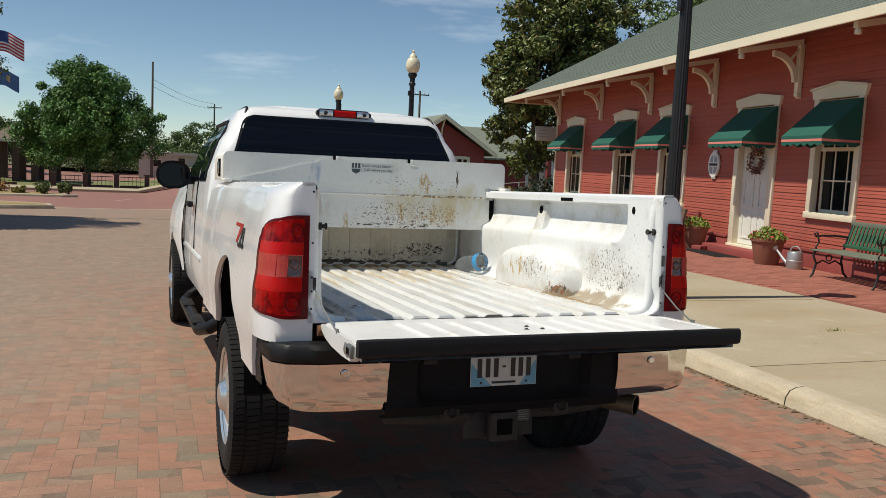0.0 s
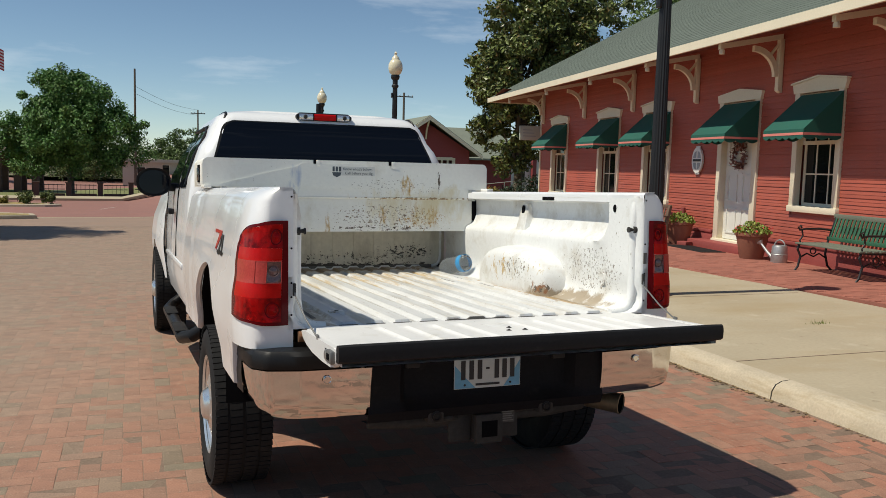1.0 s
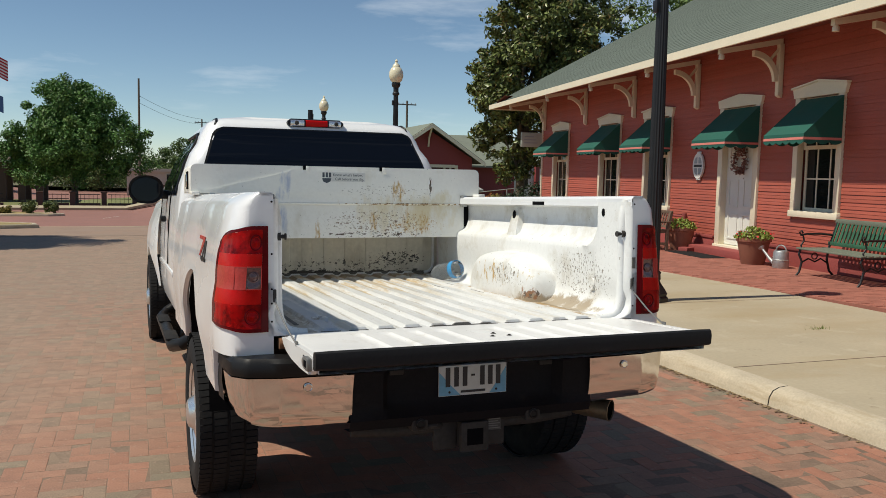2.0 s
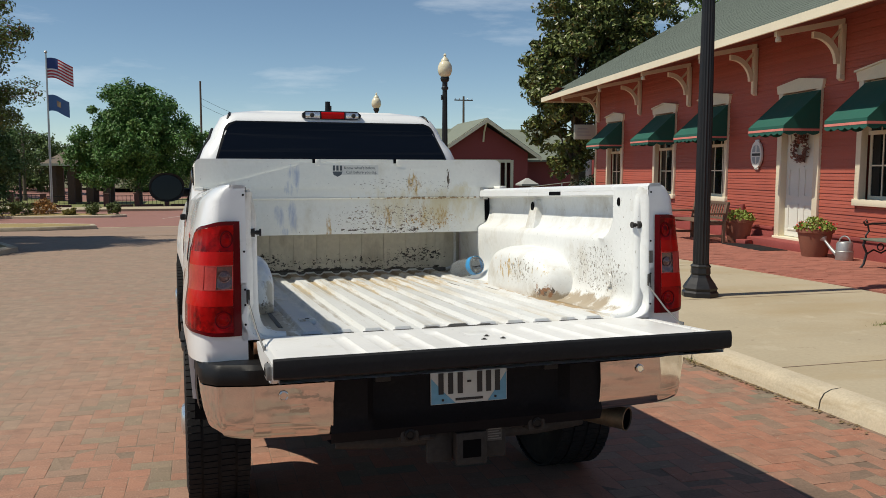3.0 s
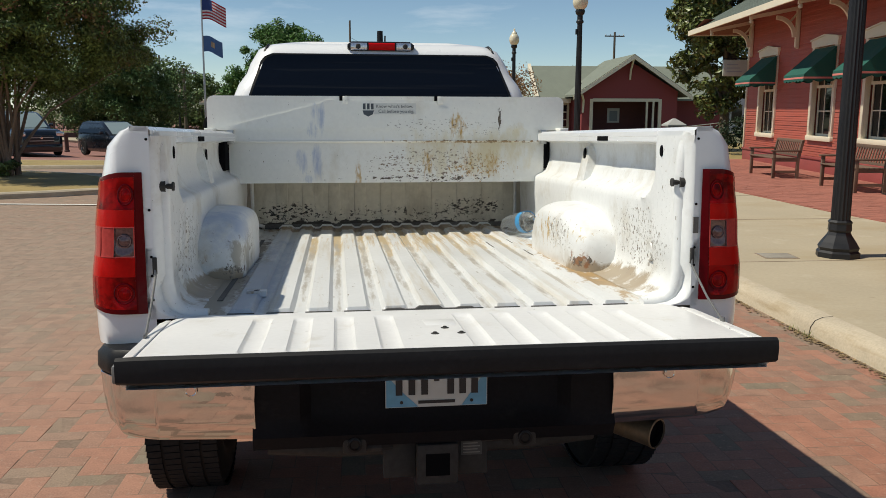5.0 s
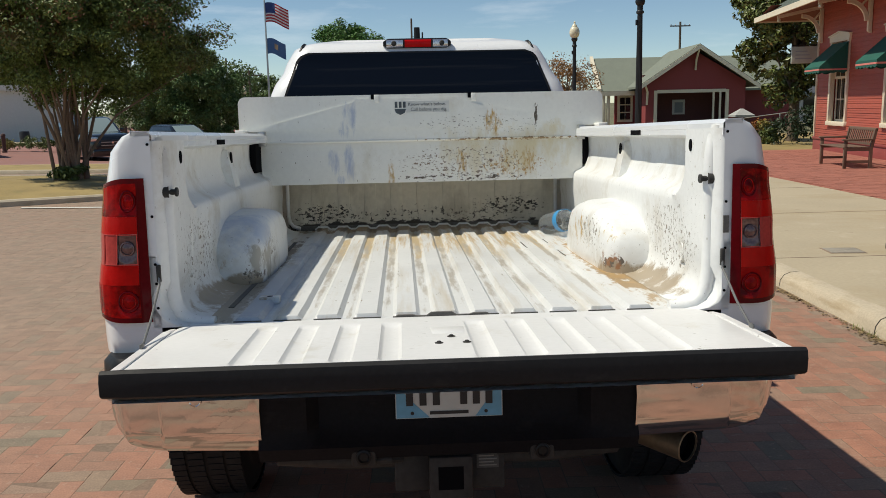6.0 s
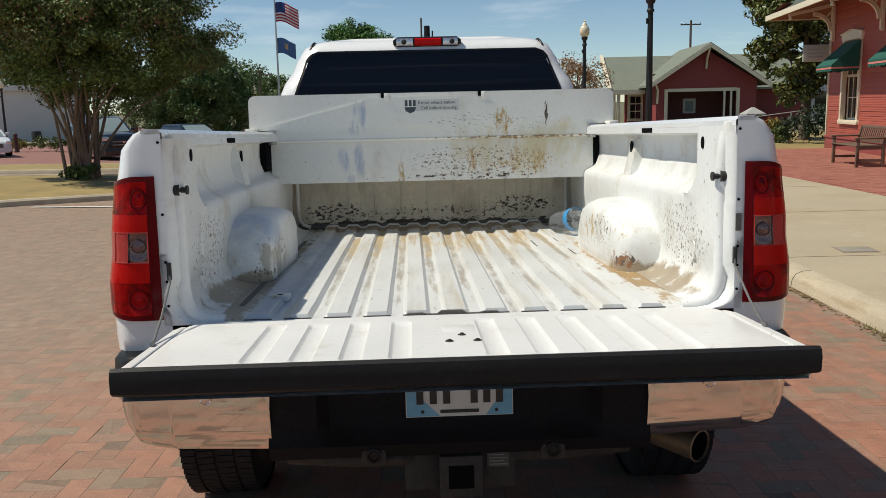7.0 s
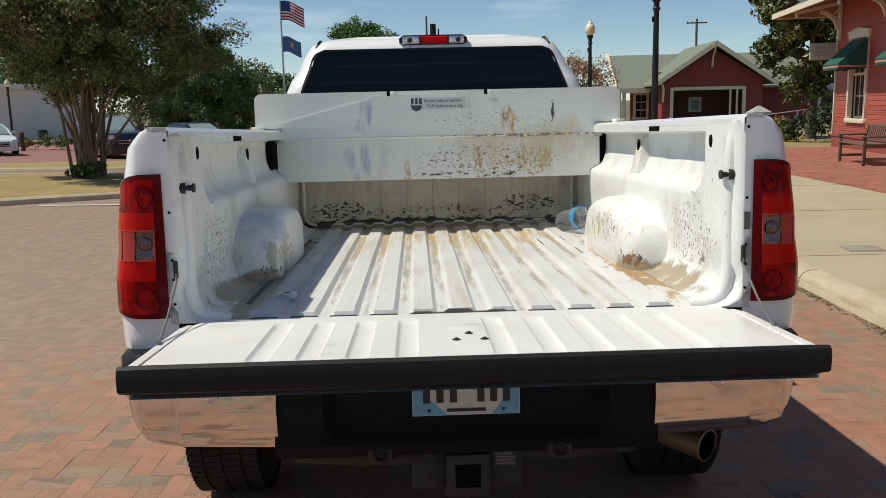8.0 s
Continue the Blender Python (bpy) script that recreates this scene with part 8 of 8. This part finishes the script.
def car(m, label, L_, W_, H_, mat, belt, nose, hood, ws, tail):
    """A car seen from afar: lofted body, cabin, windows, lamps, wheels. Nose along -y."""
    c = thing("parked_car", label, "car", group="parked cars", m=m)
    hw = W_ / 2
    rows_ = []
    for y, zt, w in ((0, nose * 0.70, 0.72), (0.04, nose * 0.86, 0.80), (0.12, nose * 0.96, 0.89), (0.28, lerp(nose, hood, 0.2), 0.95), (0.5, lerp(nose, hood, 0.5), 0.98), (ws * 0.75, lerp(nose, hood, 0.85), 1.0), (ws, hood, 1.0), (L_ * 0.45, lerp(hood, belt, 0.6), 1.0), (L_ * 0.6, belt, 1.0), (L_ - 0.4, belt, 0.98), (L_ - 0.15, belt * 0.98, 0.95), (L_ - 0.05, belt * 0.93, 0.91), (L_, belt * 0.8, 0.84)):
        side = [(0.93, 0.20), (0.985, 0.28), (1.0, 0.42), (1.0, lerp(0.42, zt, 0.5)), (0.985, lerp(0.42, zt, 0.78)), (0.955, lerp(0.42, zt, 0.92)), (0.88, zt * 0.99), (0.70, zt), (0.35, zt * 1.012)]
        rows_.append([(-hw * w * a, y, z) for a, z in side] + [(hw * w * a, y, z) for a, z in reversed(side)])
    body_ = part("body", solid(rows_), mat, c)
    rows_ = []
    for z, y0, y1, w in ((belt * 0.97, ws - 0.05, L_ - tail * 0.2, 0.93), (lerp(belt, H_, 0.5), ws + 0.45, L_ - tail * 0.5, 0.86), (H_ - 0.05, ws + 0.95, L_ - tail, 0.76), (H_, ws + 1.25, L_ - tail - 0.25, 0.66)):
        x = hw * w
        rows_.append([(-x, y0 + 0.1, z), (-x * 0.85, y0, z), (x * 0.85, y0, z), (x, y0 + 0.1, z), (x, y1 - 0.1, z), (x * 0.85, y1, z), (-x * 0.85, y1, z), (-x, y1 - 0.1, z)])
    part("cabin", solid(rows_), mat, c)
    bm_ = bmesh.new()
    sheet(bm_, [[(s * hw * w * 0.84, y - 0.015, z + 0.008) for s in (-1, -0.5, 0, 0.5, 1)] for z, y, w in ((belt * 0.99, ws - 0.04, 0.93), (lerp(belt, H_, 0.5), ws + 0.45, 0.86), (H_ - 0.06, ws + 0.93, 0.76))])
    part("windscreen", bm_, M_windscreen_sky, c, "windscreen with the reflected sky tinted into its colour")
    for s in (-1, 1):
        bm_ = bmesh.new()
        za, zb = lerp(belt, H_, 0.06), lerp(belt, H_, 0.86)
        sheet(bm_, [[(s * (hw * lerp(0.93, 0.765, k) + 0.008), y, lerp(za, zb, k)) for y in (lerp(ws + 0.3, ws + 1.1, k), lerp(ws + 1.2, ws + 1.4, k), L_ - tail * lerp(0.5, 1.1, k))] for k in (0, 0.5, 1)])
        part("side_window", bm_, M_tint, c)
        part("headlight", boxm(*sorted((s * hw * 0.62, s * hw * 0.94)), 0.02, 0.30, nose * 0.78, nose * 0.95, 0.03), M_silver_refl, c, "clear headlight")
        part("mirror", boxm(*sorted((s * hw, s * (hw + 0.16))), ws + 0.35, ws + 0.47, belt, belt + 0.14, 0.03), mat, c)
        for y in (0.78, L_ - 0.75):
            w_ = part("wheel", lathe(bmesh.new(), [(0.0, -0.10), (0.30, -0.11), (0.325, -0.08), (0.325, 0.08), (0.30, 0.11), (0, 0.10)], (s * (hw - 0.10), y, 0.325), (1, 0, 0), 24), M_rubber, c, "black tyre")
            part("rim", lathe(bmesh.new(), [(0.20, 0.112), (0.19, 0.09), (0.05, 0.10), (0, 0.115)], (s * (hw - 0.10), y, 0.325), (s, 0, 0), 16), M_alloy, w_, "silver rim")
    part("grille", boxm(-hw * 0.5, hw * 0.5, -0.012, 0.08, nose * 0.55, nose * 0.82, 0.02), M_iron, c)
    for z in (0.60, 0.72):
        part("grille_bar", boxm(-hw * 0.5, hw * 0.5, -0.022, -0.010, nose * z, nose * z + 0.03), M_steel, c)
    part("lower_bumper", boxm(-hw * 0.85, hw * 0.85, -0.03, 0.2, 0.25, nose * 0.48, 0.05), mat, c)
    part("badge", lathe(bmesh.new(), [(0.06, 0), (0.05, 0.015), (0, 0.018)], (0, -0.02, nose * 0.72), (0, -1, 0), 14), M_chrome, c)
    return c


def parked(x, y, turn, *a):
    return car(pose(x, y, fall(x, y), 0, 0, turn), *a)


parked(-9.7, 35.5, 42, "small dark navy hatchback parked beyond the island", 4.1, 1.7, 1.53, M_navy, 0.98, 0.78, 0.95, 0.95, 0.35)
parked(-13.4, 34.7, 38, "large dark pickup with chrome grille parked beside the island", 5.4, 1.98, 1.88, M_charcoal, 1.22, 1.10, 1.20, 1.5, 0.9)
parked(-19.9, 36.3, 38, "white saloon car parked at the kerb", 4.6, 1.8, 1.45, M_carwhite, 0.95, 0.75, 0.92, 1.1, 0.6)
for x, y in ((-21.6, 42), (-14.8, 42), (-9.9, 43.5)):
    bo = thing("bollard", "short dark red bollard with cap", "bollard", group="street bollards", m=pose(x, y, fall(x, y)))
    part("bollard_post", lathe(bmesh.new(), [(0.13, 0), (0.13, 0.08), (0.10, 0.10), (0.10, 0.85), (0.12, 0.88), (0.10, 0.95), (0, 1.0)], n=12), M_brick_wall, bo)
bin_ = thing("litter_bin", "dark round litter bin by the brick posts", "bin", m=pose(-28.8, 60, fall(-28.8, 60)))
part("bin_body", lathe(bmesh.new(), [(0.32, 0), (0.34, 0.05), (0.34, 0.85), (0.30, 0.95), (0, 0.97)], n=16), M_iron, bin_)
for x, y in ((-31, 60), (-13.6, 64)):
    copy_thing(lamp_far, pose(x, y, fall(x, y)))["label"] = "distant black lamp post among the trees"

# ---- clapboards of the depot's street wall, board by board ----
def board_mesh(y0, y1):
    """One lapped board, double-bevelled so that it reads as two narrow courses."""
    bm_ = bmesh.new()
    prof_ = ((0, 0), (-0.016, 0.002), (-0.009, 0.0555), (-0.014, 0.0585), (-0.004, 0.1145))
    n_ = max(2, int((y1 - y0) / 0.8))
    rw = random.Random(int(y0 * 100))
    sheet(bm_, [[(x, lerp(y0, y1, k / n_), z + (rw.gauss(0, 0.0012) if 0 < k < n_ else 0)) for x, z in prof_] for k in range(n_ + 1)])
    return mesh_of("board", bm_, M_red)


cache = {}
for k in range(32):
    z = 0.485 + 0.116 * k
    rnd2 = random.Random(k)
    cuts, start = [], WY0 + 0.3
    for o in sorted(OPEN):
        low = 0.0 if o[2] < 0.5 else o[2] - 0.10
        if z + 0.10 > low and z < o[3] + 0.18:
            cuts.append((start, o[0] - 0.005))
            start = o[1] + 0.005
    cuts.append((start, WY1 - 0.03))
    for a, b in cuts:
        key = (round(a, 3), round(b, 3))
        if key not in cache:
            cache[key] = board_mesh(a, b)
        ob = new("board", cache[key])
        ob.parent = wall_w
        ob.matrix_basis = pose(WX - 0.002 + rnd2.uniform(-0.002, 0.002), 0, z + rnd2.uniform(-0.003, 0.003))

# ---- brick paving: ninety-degree herringbone ----
U = 0.104


def brick_shape(w, h, name):
    g, b = 0.0016, 0.0026
    x0, x1, y0, y1 = g, w - g, g, h - g
    pts_ = [(x0, y0, -0.008), (x1, y0, -0.008), (x1, y1, -0.008), (x0, y1, -0.008), (x0, y0, -b * 0.30), (x1, y0, -b * 0.30), (x1, y1, -b * 0.30), (x0, y1, -b * 0.30), (x0 + b, y0 + b, 0), (x1 - b, y0 + b, 0), (x1 - b, y1 - b, 0), (x0 + b, y1 - b, 0)]
    fcs = []
    for a in (0, 4):
        for i in range(4):
            j = (i + 1) % 4
            fcs.append((a + i, a + j, a + 4 + j, a + 4 + i))
    fcs.append((8, 9, 10, 11))
    return pts_, fcs


H_P, H_F = brick_shape(2 * U, U, "h")
V_P, V_F = brick_shape(U, 2 * U, "v")


def brick_me(p, f):
    me_ = bpy.data.meshes.new("brick")
    me_.from_pydata(p, [], f)
    me_.materials.append(M_brick)
    return me_


brick_h, brick_v = brick_me(H_P, H_F), brick_me(V_P, V_F)
road_ob = [o for o in scene.objects if o.name == "road"][0]
rb = random.Random(5)
big_v, big_f, near_n = [], [], 0
i0, i1, j0, j1 = int(-12.5 / U), int(2.92 / U), int(-10.0 / U), int(18.0 / U)
for j in range(j0, j1):
    yy = j * U
    for i in range(i0, i1):
        xx = i * U
        s = (i - j) % 4
        if s not in (0, 3):
            continue
        w, h = (2 * U, U) if s == 0 else (U, 2 * U)
        if xx + w > 2.93:
            continue
        dz = rb.gauss(0, 0.0008 if yy < 0.8 else 0.0003)
        near = -1.95 < xx < -0.75 and -0.25 < yy < 2.2 and near_n < 300
        if near:
            near_n += 1
            ob = new("brick", brick_h if s == 0 else brick_v)
            ob.parent = road_ob
            ob.matrix_basis = pose(xx, yy, dz, rb.gauss(0, 0.25), rb.gauss(0, 0.25), rb.gauss(0, 0.3))
        else:
            tx, ty = (rb.gauss(0, 0.006 if yy < 0.8 else 0.0015) for _ in range(2))
            n0 = len(big_v)
            for px, py, pz in (H_P if s == 0 else V_P):
                big_v.append((xx + px, yy + py, dz + pz + tx * (px - w / 2) + ty * (py - h / 2)))
            for f in (H_F if s == 0 else V_F):
                big_f.append(tuple(n0 + q for q in f))
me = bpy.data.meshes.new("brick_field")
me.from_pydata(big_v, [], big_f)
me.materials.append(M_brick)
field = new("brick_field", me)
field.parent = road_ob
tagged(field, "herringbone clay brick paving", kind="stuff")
# platform bricks near the pavement edge
bv, bf, n_p = [], [], 0
for j in range(int(-1 / 0.104), int(21.2 / 0.104)):
    yy = j * 0.104
    edge = 6.48 if yy > 9 else 6.98 - (yy - 4.4) * 0.108 if yy > 4.4 else 6.98 + (4.4 - yy) * 0.004
    for i in range(0, 26):
        xx = edge + 0.02 + i * 0.21 + (0.105 if j % 2 else 0)
        n0 = len(bv)
        dz = rb.gauss(0, 0.001)
        for px, py, pz in H_P:
            bv.append((xx + px, yy + py, 0.140 + dz + pz))
        bf += [tuple(n0 + q for q in f) for f in H_F]
me = bpy.data.meshes.new("platform_bricks")
me.from_pydata(bv, [], bf)
me.materials.append(M_red_brick)
pb = new("platform_bricks", me)
pb.parent = [o for o in scene.objects if o.name == "platform"][0]
tagged(pb, "red platform bricks", kind="stuff")
